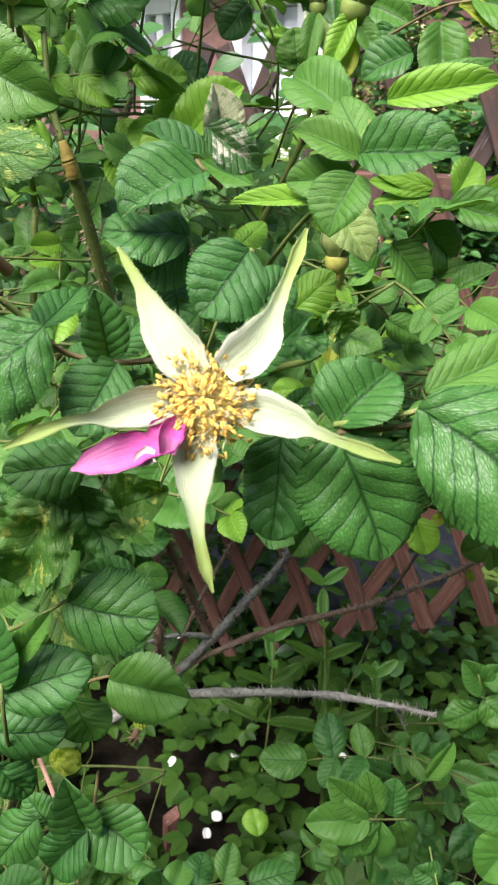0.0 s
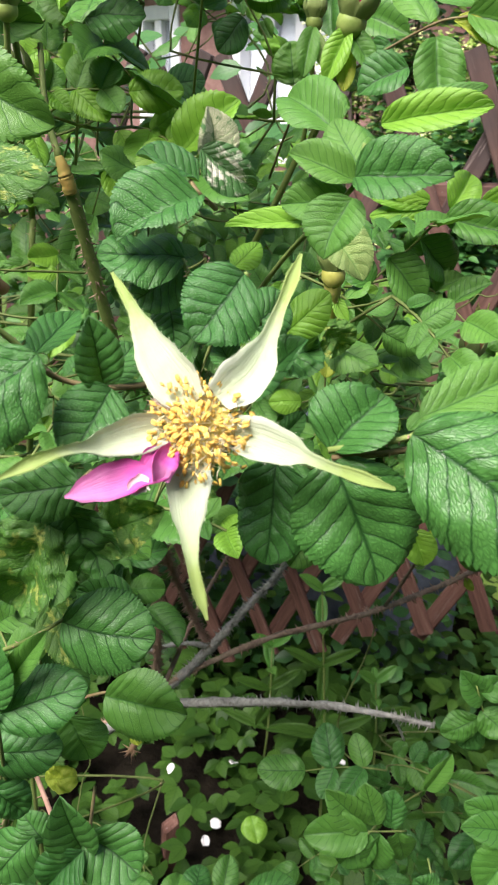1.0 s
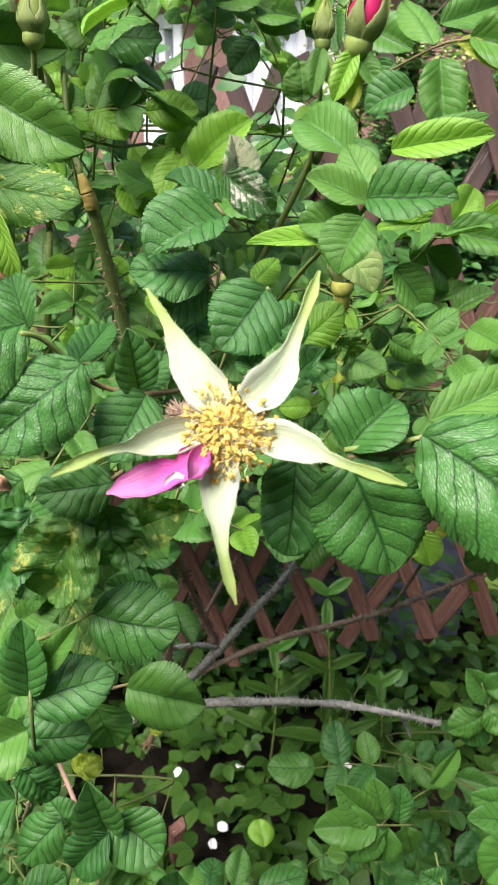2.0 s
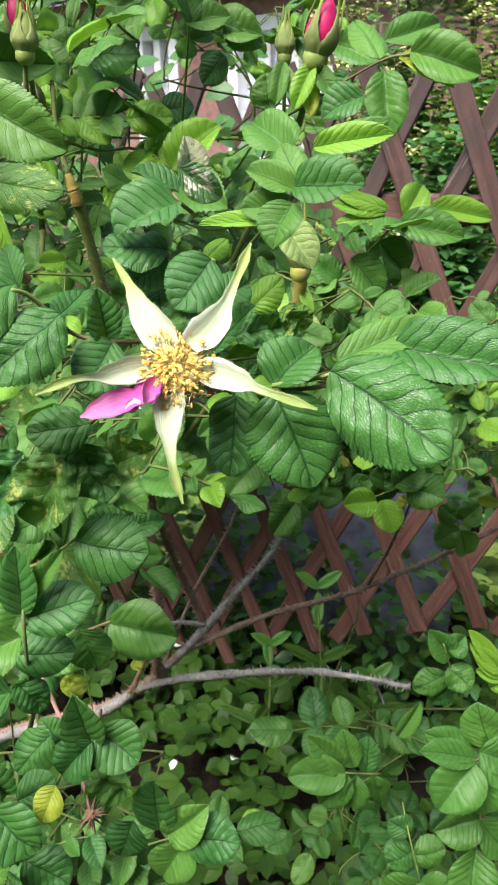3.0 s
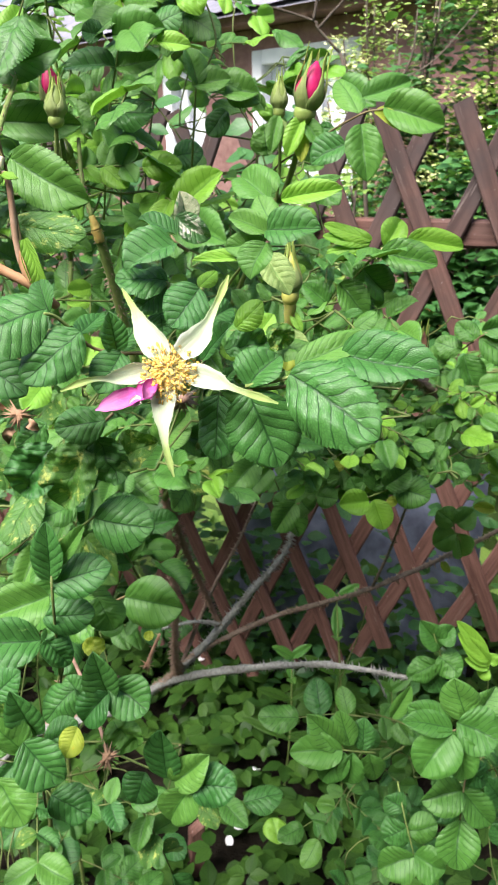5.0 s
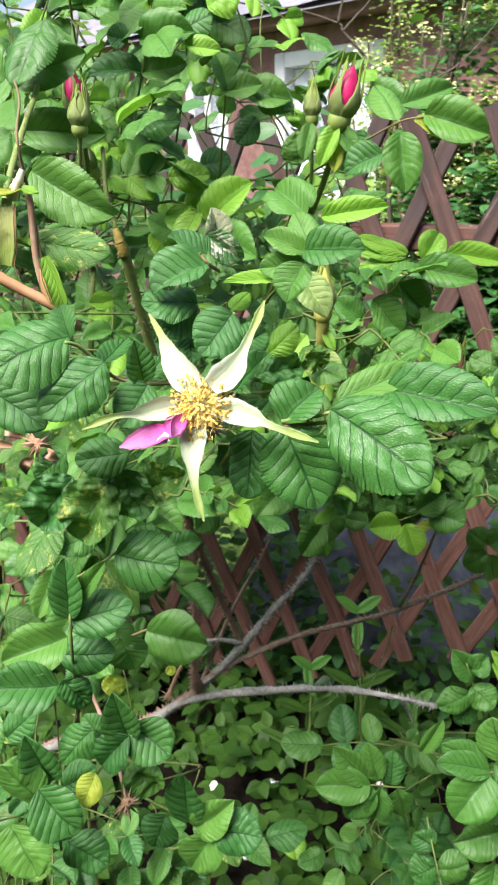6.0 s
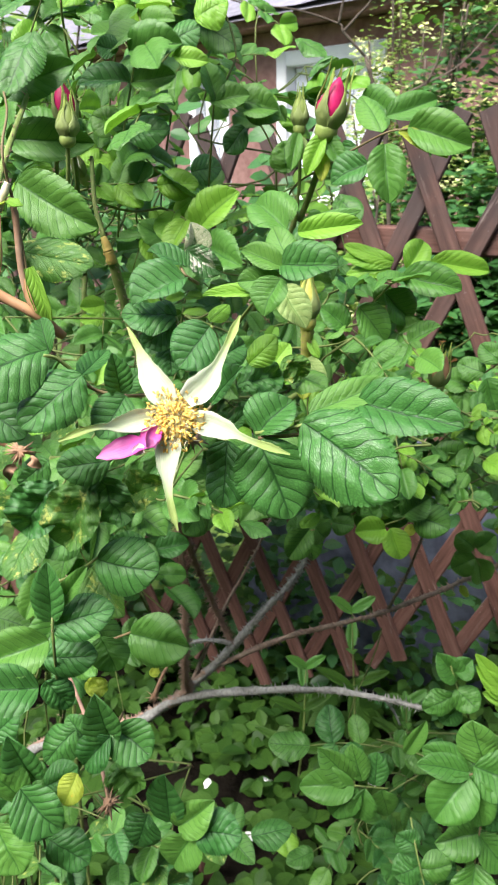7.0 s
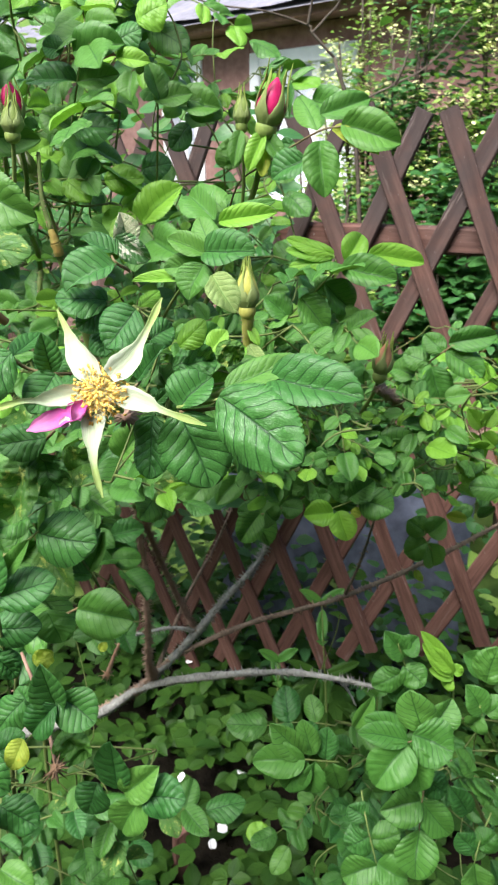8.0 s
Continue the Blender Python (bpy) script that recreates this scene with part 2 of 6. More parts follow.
def fence_material():
    """Stained red-brown wood, turning darker grey towards the slats' upper ends, with streaks, scuffs and pale specks.
    """
    m, n, l, b = node_material("weathered_red_brown_wood", 0.82)
    b.inputs["Specular IOR Level"].default_value = 0.16
    tc = n.new("ShaderNodeTexCoord")
    mp = n.new("ShaderNodeMapping")
    mp.inputs["Scale"].default_value = (1, 1, 0.07)
    l.new(tc.outputs["Object"], mp.inputs[0])
    oi = n.new("ShaderNodeObjectInfo")
    shift = n.new("ShaderNodeVectorMath")
    l.new(mp.outputs[0], shift.inputs[0])
    mv = n.new("ShaderNodeCombineXYZ")
    l.new(math_node(n, l, "MULTIPLY", oi.outputs["Random"], 37.0), mv.inputs[0])
    l.new(mv.outputs[0], shift.inputs[1])
    grain = noise_node(n, l, shift.outputs[0], 150, 5, 0.6)
    streak = noise_node(n, l, shift.outputs[0], 38, 4, 0.6)
    patch = noise_node(n, l, tc.outputs["Object"], 9, 4, 0.6)
    col = ramp_node(n, l, math_node(n, l, "ADD", math_node(n, l, "MULTIPLY", grain, 0.5), math_node(n, l, "MULTIPLY", streak, 0.5)), [(0.30, (0.045, 0.022, 0.016)), (0.50, (0.140, 0.072, 0.055)), (0.72, (0.245, 0.140, 0.110))])
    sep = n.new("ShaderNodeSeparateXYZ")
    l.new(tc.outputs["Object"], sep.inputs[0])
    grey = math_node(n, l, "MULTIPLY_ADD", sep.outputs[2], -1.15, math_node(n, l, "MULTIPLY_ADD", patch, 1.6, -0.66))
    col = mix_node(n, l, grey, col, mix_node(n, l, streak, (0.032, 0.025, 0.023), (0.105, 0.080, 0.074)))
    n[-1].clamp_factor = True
    scuff = math_node(n, l, "MULTIPLY", math_node(n, l, "SUBTRACT", noise_node(n, l, shift.outputs[0], 70, 5, 0.7), 0.61), 7.0)
    col = mix_node(n, l, scuff, col, (0.30, 0.25, 0.225))
    n[-1].clamp_factor = True
    fleck = math_node(n, l, "MULTIPLY", math_node(n, l, "SUBTRACT", noise_node(n, l, tc.outputs["Object"], 160, 3, 0.6), 0.69), 14.0)
    col = mix_node(n, l, fleck, col, (0.46, 0.47, 0.45))
    n[-1].clamp_factor = True
    l.new(col, b.inputs["Base Color"])
    bp = n.new("ShaderNodeBump")
    bp.inputs["Strength"].default_value, bp.inputs["Distance"].default_value = 0.8, 0.0015
    l.new(grain, bp.inputs["Height"])
    l.new(bp.outputs[0], b.inputs["Normal"])
    return m


M_FENCE = fence_material()
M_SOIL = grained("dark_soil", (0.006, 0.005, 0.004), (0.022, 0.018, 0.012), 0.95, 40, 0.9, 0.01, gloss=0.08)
M_BLOCKER = grained("blocker_wall_plaster", (0.05, 0.06, 0.045), (0.11, 0.12, 0.09), 0.9, 6, 0.4, 0.004)
M_LAWN = grained("rough_grass", (0.03, 0.07, 0.015), (0.11, 0.18, 0.04), 0.9, 12, 0.8, 0.02)
M_BRICK = grained("red_brown_wall", (0.18, 0.092, 0.080), (0.33, 0.20, 0.175), 0.85, 22, 0.6, 0.004)
M_MORTAR = grained("mortar", (0.26, 0.22, 0.19), (0.40, 0.36, 0.32), 0.9, 50, 0.5, 0.003)
M_WHITE = grained("white_paint", (0.70, 0.72, 0.75), (0.84, 0.85, 0.87), 0.5, 14, 0.2, 0.001)
M_ROOF = grained("grey_roof", (0.11, 0.11, 0.13), (0.25, 0.245, 0.28), 0.8, 16, 0.6, 0.006)
M_SHEET = grained("blue_grey_sheet", (0.035, 0.042, 0.065), (0.30, 0.34, 0.46), 0.6, 14, 0.4, 0.004)
M_WHITEPETAL = grained("white_petal", (0.78, 0.78, 0.76), (0.92, 0.92, 0.90), 0.5, 60)
M_BLOSSOM = grained("pale_blossom", (0.46, 0.52, 0.16), (0.72, 0.74, 0.40), 0.7, 40)
M_PINKSTEM = grained("pink_brown_stem", (0.34, 0.20, 0.12), (0.56, 0.40, 0.27), 0.6, 160, 0.4, 0.0004)
M_SALMON = grained("salmon_stem", (0.34, 0.13, 0.08), (0.46, 0.33, 0.15), 0.55, 60, 0.4, 0.0004)
M_STIPULE = sepal_material("pale_stipule", (0.52, 0.54, 0.24), (0.44, 0.50, 0.16), (0.28, 0.42, 0.07))
M_NODE = grained("orange_node", (0.26, 0.29, 0.07), (0.42, 0.22, 0.06), 0.7, 260, 0.4, 0.0006)
M_BARK = grained("bark", (0.05, 0.04, 0.03), (0.16, 0.13, 0.10), 0.9, 60, 0.9, 0.004)
M_TERRA = grained("orange_clay", (0.42, 0.17, 0.06), (0.62, 0.30, 0.13), 0.8, 30, 0.4, 0.002)
gm, gn, gl, gb = node_material("window_glass", 0.03)
gb.inputs["Base Color"].default_value = (0.92, 0.95, 0.96, 1)
gb.inputs["Transmission Weight"].default_value = 1.0
gb.inputs["IOR"].default_value = 1.45
M_GLASS = gm
M_CURTAIN = grained("white_curtain", (0.66, 0.70, 0.77), (0.82, 0.85, 0.89), 0.8, 9, 0.3, 0.004, stretch=(3, 3, 0.2))

# ---- builders ----
RNG = random.Random(7)
TOWARD = Vector((0.0, -0.86, 0.50))


def mesh_from(name, verts, faces, material, smooth=True, uvs=None):
    me = bpy.data.meshes.new(name)
    me.from_pydata(verts, [], faces)
    if material is not None:
        for m in material if isinstance(material, (list, tuple)) else (material,):
            me.materials.append(m)
    if smooth:
        me.polygons.foreach_set("use_smooth", [True] * len(me.polygons))
    if uvs is not None:
        layer = me.uv_layers.new(name="UVMap")
        idx = np.empty(len(me.loops), dtype=np.int32)
        me.loops.foreach_get("vertex_index", idx)
        layer.data.foreach_set("uv", np.asarray(uvs, dtype=np.float32)[idx].ravel())
    me.update()
    return me


def part(name, data, parent=None, label="", place=None):
    """Links mesh data as one object under its thing or part."""
    ob = new(name, data)
    if parent is not None:
        ob.parent = parent
    if place is not None:
        ob.matrix_basis = place
    if label:
        ob["label"] = label
    return ob


def bm_part(name, bm, material, parent=None, label="", smooth=False):
    me = bpy.data.meshes.new(name)
    bm.to_mesh(me)
    bm.free()
    me.materials.append(material)
    if smooth:
        me.polygons.foreach_set("use_smooth", [True] * len(me.polygons))
    return part(name, me, parent, label)


def smooth_path(pts, steps):
    """Catmull-Rom points through pts."""
    p = [Vector(q) for q in pts]
    p = [p[0] * 2 - p[1]] + p + [p[-1] * 2 - p[-2]]
    out = []
    for k in range(1, len(p) - 2):
        for s in range(steps):
            t = s / steps
            a, b, c, d = p[k - 1], p[k], p[k + 1], p[k + 2]
            out.append(0.5 * ((2 * b) + (c - a) * t + (2 * a - 5 * b + 4 * c - d) * t * t + (3 * b - a - 3 * c + d) * t ** 3))
    out.append(p[-2])
    return out


def tube_geometry(path, radii, sides=6, wobble=0.0, seed=0):
    r = random.Random(seed)
    verts, faces = [], []
    up = Vector((0.3, 0.2, 1)).normalized()
    for k, p in enumerate(path):
        d = (path[min(k + 1, len(path) - 1)] - path[max(k - 1, 0)])
        d = d.normalized() if d.length > 1e-9 else Vector((0, 0, 1))
        a = d.cross(up)
        a = a.normalized() if a.length > 1e-4 else d.orthogonal().normalized()
        b = d.cross(a)
        for s in range(sides):
            w = 2 * math.pi * s / sides
            q = p + (a * math.cos(w) + b * math.sin(w)) * radii[k] * (1 + wobble * (r.random() - 0.5))
            verts.append(tuple(q))
    for k in range(len(path) - 1):
        for s in range(sides):
            i, j = k * sides + s, k * sides + (s + 1) % sides
            faces.append((i, j, j + sides, i + sides))
    faces.append(tuple(range(sides))[::-1])
    faces.append(tuple(range((len(path) - 1) * sides, len(path) * sides)))
    return verts, faces


def tube(name, pts, r0, r1, material, parent=None, label="", sides=6, steps=5, wobble=0.0, thorns=0, thorn_len=0.004, seed=0):
    """A tapered stem along pts; thorns are slim cones set on it, of the stem's own mesh."""
    path = smooth_path(pts, steps)
    radii = [r0 + (r1 - r0) * k / (len(path) - 1) for k in range(len(path))]
    verts, faces = tube_geometry(path, radii, sides, wobble, seed)
    first = len(faces)
    r = random.Random(seed + 5)
    for _ in range(thorns):
        k = r.randrange(1, len(path) - 1)
        f = r.random()
        p = path[k].lerp(path[k + 1], f)
        d = (path[k + 1] - path[k]).normalized()
        o = Vector((r.uniform(-1, 1), r.uniform(-1, 1), r.uniform(-1, 1)))
        o = (o - d * o.dot(d)).normalized()
        s = d.cross(o)
        size = thorn_len * r.uniform(0.4, 1.2)
        w = max(size * 0.13, 0.00032)
        base = p + o * radii[k] * 0.6
        tip = base + o * size + d * size * r.uniform(-0.45, 0.15)
        i = len(verts)
        verts += [tuple(base + s * w), tuple(base - s * w * 0.5 + d * w), tuple(base - s * w * 0.5 - d * w), tuple(tip)]
        faces += [(i, i + 1, i + 3), (i + 1, i + 2, i + 3), (i + 2, i, i + 3)]
    me = mesh_from(name, verts, faces, [material, material if material is M_GREYTWIG else M_THORN] if thorns else material)
    if thorns:
        me.polygons.foreach_set("material_index", [0] * first + [1] * (len(faces) - first))
    return part(name, me, parent, label)


def blade_mesh(name, along, across, teeth, fold=0.0, cup=0.0, droop=0.0, twist=0.0, crumple=0.0, pleat=0.02, blunt=0.56, seed=0, bite=0.10):
    """A leaflet of unit length on +Y and unit width on X, its face up +Z: finely toothed oval, keel, pleats between the side veins, rolled rim."""
    rows, cols = along + 1, 2 * across + 1
    verts, faces, uvs = [], [], []
    off = seed * 7.3
    for i in range(rows):
        v = i / along
        half = 0.5 * max(math.sin(math.pi * min(max(v, 0.0), 1.0) ** 0.92), 0.0) ** blunt
        tooth = (v * teeth) % 1.0
        size = 0.75 + 0.5 * noise.noise(Vector((off, math.floor(v * teeth) * 1.7, 2)))
        for j in range(cols):
            u = (j - across) / across
            a = abs(u)
            rim = a > 0.99 and 0.04 < v < 0.985
            edge = 1.0 + (bite * size * (0.55 - abs(tooth - 0.72) * 2.0) if rim else 0.0)
            bend = 0.05 * math.sin(2.6 * v + off)
            x = u * half * edge + bend
            y = v + (0.018 * (tooth - 0.4) if rim else 0.0)
            z = fold * a * half * 2 - cup * (a * half * 2) ** 2 - droop * v * v
            lane = 7 * (v - 0.27 * a ** 0.85 - (0.045 if u > 0 else 0))
            z += pleat * abs(math.sin(math.pi * lane)) ** 0.6 * min(1.0, a * 4) * half * 2
            z -= 0.05 * max(0.0, a - 0.75) * 4 * (0.5 + noise.noise(Vector((off + u, y * 3.0, 9))))
            z += (crumple + 0.06) * noise.noise(Vector((x * 3.1 + off, y * 3.1, off))) + (crumple * 0.5 + 0.012) * noise.noise(Vector((x * 8 + off, y * 8, 3)))
            if twist:
                w = twist * (v - 0.3)
                x, z = x * math.cos(w) - z * math.sin(w), x * math.sin(w) + z * math.cos(w)
            verts.append((x, y, z))
            uvs.append((0.5 + 0.5 * u, v))
    for i in range(along):
        for j in range(cols - 1):
            k = i * cols + j
            faces.append((k, k + 1, k + cols + 1, k + cols))
    return mesh_from(name, verts, faces, None, True, uvs)


def blade_set(name, along, across, teeth, bite, pleat):
    shapes = (
        (dict(cup=0.34, fold=0.22, droop=0.10), dict(cup=0.30, fold=0.26, droop=0.16, twist=0.2), dict(cup=0.24, fold=0.16, droop=0.06, twist=-0.12, crumple=0.03)),
        (dict(fold=0.50, cup=0.20, droop=0.12), dict(fold=0.42, cup=0.22, droop=0.2, twist=-0.25), dict(fold=0.58, cup=0.30, droop=0.18, twist=0.15)),
        (dict(fold=0.32, cup=0.28, droop=0.05), dict(fold=0.36, cup=0.20, droop=-0.06, twist=0.3), dict(fold=0.26, cup=0.34, droop=0.14, crumple=0.04)),
        (dict(fold=0.15, crumple=0.13, droop=0.1), dict(fold=-0.1, crumple=0.16, twist=0.5), dict(fold=0.3, crumple=0.20, twist=-0.4, droop=0.2)),
    )
    return [[blade_mesh(name, along, across, teeth, seed=10 * g + k + 1, bite=bite, pleat=pleat, **shape) for k, shape in enumerate(group)] for g, group in enumerate(shapes)]


FINE, COARSE = blade_set("leaflet_fine", 96, 8, 24, 0.045, 0.014), blade_set("leaflet_coarse", 60, 5, 20, 0.09, 0.02)
for group in FINE + COARSE:
    for me in group:
        me.materials.append(LEAF["g"])


def blade_pose(base, tip, width, roll, face=TOWARD):
    base, tip = Vector(base), Vector(tip)
    y = tip - base
    length = y.length
    y = y / length
    z = face - y * face.dot(y)
    z = z.normalized() if z.length > 1e-4 else y.orthogonal().normalized()
    z = Matrix.Rotation(radians(roll), 3, y) @ z
    x = y.cross(z)
    m = Matrix((x * width, y * length, z * width)).transposed().to_4x4()
    m.translation = base
    return m


def leaflet(stalk, base, tip, width, kind="g", form=0, roll=0, fine=True, face=TOWARD):
    me = RNG.choice((FINE if fine else COARSE)[form])
    ob = part("leaflet", me, stalk, "", blade_pose(base, tip, width * 1.08, roll + RNG.uniform(-6, 6), face))
    ob.material_slots[0].link = "OBJECT"
    ob.material_slots[0].material = LEAF[kind]
    return ob


def leaf(bush, *pts):
    """The stalk of a compound leaf; its leaflets are parts of it."""
    return tube("leaf_stalk", pts, 0.0008, 0.0006, M_REDSTALK if RNG.random() < 0.3 else M_STALK, bush, sides=5, steps=4, thorns=10, thorn_len=0.0012, seed=RNG.randrange(999))


def random_leaf(bush, at, heading, size, kinds, pairs=3, fine=False, face=None):
    """A compound leaf of paired leaflets and an end leaflet, growing from at along heading."""
    at, d = Vector(at), Vector(heading).normalized()
    f = Vector(face) if face is not None else (Vector((0, -0.55, 0.75)) + Vector((RNG.uniform(-0.7, 0.7), RNG.uniform(-0.5, 0.5), RNG.uniform(-0.3, 0.5)))).normalized()
    side = d.cross(f)
    side = side.normalized() if side.length > 1e-3 else d.orthogonal().normalized()
    length = size * (0.75 + 0.55 * pairs)
    sag = Vector((0, 0, -0.25 * length))
    at_k = [at + d * length * k / 4 + sag * (k / 4) ** 2 for k in range(5)]
    stalk = tube("leaf_stalk", at_k, 0.0009, 0.0005, M_TWIG, bush, sides=4, steps=1)
    for k in range(pairs):
        q = 0.3 + 0.7 * k / pairs
        p = at + d * length * q + sag * q * q
        for s in (-1, 1):
            if RNG.random() < 0.06:
                continue
            le = size * RNG.uniform(0.75, 1.1) * (0.8 + 0.2 * k / pairs)
            t = p + (side * s * RNG.uniform(0.75, 0.95) + d * RNG.uniform(0.25, 0.6)) * le + Vector((0, 0, RNG.uniform(-0.25, 0.15) * le))
            leaflet(stalk, p, t, le * RNG.uniform(0.62, 0.78), RNG.choice(kinds), RNG.choice((0, 1, 1, 2)), RNG.uniform(-22, 22), fine, f)
    e = at_k[-1]
    leaflet(stalk, e, e + d * size * 1.1 + sag * 0.3, size * 0.78, RNG.choice(kinds), RNG.choice((0, 1, 2)), RNG.uniform(-15, 15), fine, f)
    return stalk


def lathe(profile, sides=14, bulge=None):
    """Verts and faces of a turned body along +Z."""
    verts, faces = [], []
    for r, z in profile:
        for s in range(sides):
            w = 2 * math.pi * s / sides
            k = 1 if bulge is None else bulge(w, z)
            verts.append((r * k * math.cos(w), r * k * math.sin(w), z))
    for k in range(len(profile) - 1):
        for s in range(sides):
            i, j = k * sides + s, k * sides + (s + 1) % sides
            faces.append((i, j, j + sides, i + sides))
    faces.append(tuple(range(sides))[::-1])
    faces.append(tuple(range((len(profile) - 1) * sides, len(profile) * sides)))
    return verts, faces


def axis_pose(base, tip):
    """Unit z runs from base to tip; x and y keep the same scale."""
    d = Vector(tip) - Vector(base)
    return Matrix.LocRotScale(Vector(base), d.to_track_quat("Z", "Y"), Vector((d.length,) * 3))


def ribbon(name, pts, widths, face, materials, split, parent, cup=0.25, across=6, steps=6, thick=0.0004, hairs=0, seed=0, label=""):
    """A sepal or petal strip along pts, widths in metres at each of them, hollowed across, with real thickness and a downy rim."""
    path = smooth_path(pts, steps)
    n = len(path)
    verts, faces, mats, uvs = [], [], [], []
    face = Vector(face).normalized()
    r = random.Random(seed)
    frames = []
    for k, p in enumerate(path):
        q = k / (n - 1) * (len(widths) - 1)
        i = min(int(q), len(widths) - 2)
        f = q - i
        f = f * f * (3 - 2 * f)
        w = widths[i] * (1 - f) + widths[i + 1] * f
        d = (path[min(k + 1, n - 1)] - path[max(k - 1, 0)]).normalized()
        z = (face - d * face.dot(d)).normalized()
        frames.append((p, d, z, d.cross(z), w))
    for lift in (0, 1):
        for k, (p, d, z, x, w) in enumerate(frames):
            for j in range(across + 1):
                uvs.append((j / across, k / (n - 1)))
                u = 2 * j / across - 1
                wave = 0.05 * noise.noise(Vector((u * 1.5 + seed, p.x * 220, p.z * 220)))
                verts.append(tuple(p + x * u * w / 2 + z * (cup * u * u * w / 2 + wave * w - lift * thick)))
    c = across + 1
    for lift in (0, 1):
        o = lift * n * c
        for k in range(n - 1):
            for j in range(across):
                i = o + k * c + j
                faces.append((i, i + 1, i + c + 1, i + c) if lift == 0 else (i, i + c, i + c + 1, i + 1))
                mats.append(1 if k / (n - 1) > split else 0)
    o = n * c
    for k in range(n - 1):
        for j in (0, across):
            i = k * c + j
            faces.append((i, i + c, i + c + o, i + o))
            mats.append(1 if k / (n - 1) > split else 0)
    for _ in range(hairs):
        k = r.randrange(1, n - 2)
        p, d, z, x, w = frames[k]
        s = r.choice((-1, 1))
        b = p + x * s * w / 2 + d * r.uniform(-0.5, 0.5) * (frames[k + 1][0] - p).length + z * cup * w / 2
        t = b + (x * s + d * r.uniform(-0.2, 0.7) + z * r.uniform(-0.5, 0.5)) * r.uniform(0.00012, 0.00034)
        i = len(verts)
        verts += [tuple(b + d * 0.00005), tuple(b - d * 0.00005), tuple(t)]
        uvs += [(0.5, k / (n - 1))] * 3
        faces.append((i, i + 1, i + 2))
        mats.append(0)
    me = mesh_from(name, verts, faces, materials, True, uvs)
    me.polygons.foreach_set("material_index", mats)
    return part(name, me, parent, label)


# ---- ground ----


def ground_sheet():
    verts, faces = [], []
    xs = [-400, -60, -12, -5] + [-3 + 0.15 * k for k in range(41)] + [5, 12, 60, 400]
    ys = [-400, -40, -6] + [-1 + 0.15 * k for k in range(40)] + [7, 10, 20, 80, 400]
    for y in ys:
        for x in xs:
            z = 0.05 * noise.noise(Vector((x * 1.7, y * 1.7, 0))) if abs(x) < 4 and -2 < y < 6 else 0
            verts.append((x, y, z))
    c = len(xs)
    for i in range(len(ys) - 1):
        for j in range(c - 1):
            k = i * c + j
            faces.append((k, k + 1, k + c + 1, k + c))
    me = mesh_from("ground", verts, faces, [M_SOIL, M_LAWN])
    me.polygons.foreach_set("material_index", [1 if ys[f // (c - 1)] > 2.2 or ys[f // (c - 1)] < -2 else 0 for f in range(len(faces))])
    return tagged(part("ground", me), "dark garden soil turning into rough grass", "ground", kind="structure")


ground_sheet()


def blocker_wall(name, x0, x1, y0, y1, h):
    bm = bmesh.new()
    bmesh.ops.create_cube(bm, size=1)
    for v in bm.verts:
        v.co = (x0 + (x1 - x0) * (v.co.x + 0.5), y0 + (y1 - y0) * (v.co.y + 0.5), -0.1 + (h + 0.1) * (v.co.z + 0.5))
    ob = bm_part(name, bm, M_BLOCKER)
    return tagged(ob, "unseen dark wall added to block low sky light", "wall", kind="structure")


# unseen walls, added to block low sky light; the south one is tallest
blocker_wall("wall_south", -4.0, 4.0, -2.4, -2.2, 3.6)
blocker_wall("wall_west", -4.2, -4.0, -2.4, 2.0, 2.6)
blocker_wall("wall_east", 4.0, 4.2, -2.4, 2.0, 2.6)

# ---- lattice fence ----


def board(name, p, q, width, thick, across, material, parent, worn=0.004, seed=0):
    """A sawn slat from p to q with eased edges; across is its face's normal."""
    p, q, nrm = Vector(p), Vector(q), Vector(across).normalized()
    d = (q - p).normalized()
    s = d.cross(nrm).normalized()
    r = random.Random(seed)
    verts, faces = [], []
    rings = 7
    e = thick * 0.22
    prof = [(-width / 2, -thick / 2 + e), (-width / 2 + e, -thick / 2), (width / 2 - e, -thick / 2), (width / 2, -thick / 2 + e),
            (width / 2, thick / 2 - e), (width / 2 - e, thick / 2), (-width / 2 + e, thick / 2), (-width / 2, thick / 2 - e)]
    for k in range(rings):
        c = p.lerp(q, k / (rings - 1)) + s * r.uniform(-1, 1) * worn * 0.4
        for a, b in prof:
            verts.append(tuple(c + s * a * (1 + r.uniform(-1, 1) * 0.03) + nrm * b))
    for k in range(rings - 1):
        for j in range(8):
            i, h = k * 8 + j, k * 8 + (j + 1) % 8
            faces.append((i, h, h + 8, i + 8))
    faces += [tuple(range(8))[::-1], tuple(range((rings - 1) * 8, rings * 8))]
    c = (p + q) / 2
    basis = Matrix((s, nrm, d)).transposed()
    inv = basis.inverted()
    me = mesh_from(name, [tuple(inv @ (Vector(v) - c)) for v in verts], faces, material, False)
    m = basis.to_4x4()
    m.translation = c
    return part(name, me, parent, "", m)


FENCE_U, FENCE_N = Vector((0.9063, -0.4226, 0)), Vector((0.4226, 0.9063, 0))
FENCE_O = Vector((0.25, 1.47, 0))
fence = tagged(new("lattice_fence"), "weathered red-brown wooden lattice fence behind the roses", "fence")


def fence_point(u, z, out):
    return FENCE_O + FENCE_U * u + FENCE_N * out + Vector((0, 0, z))


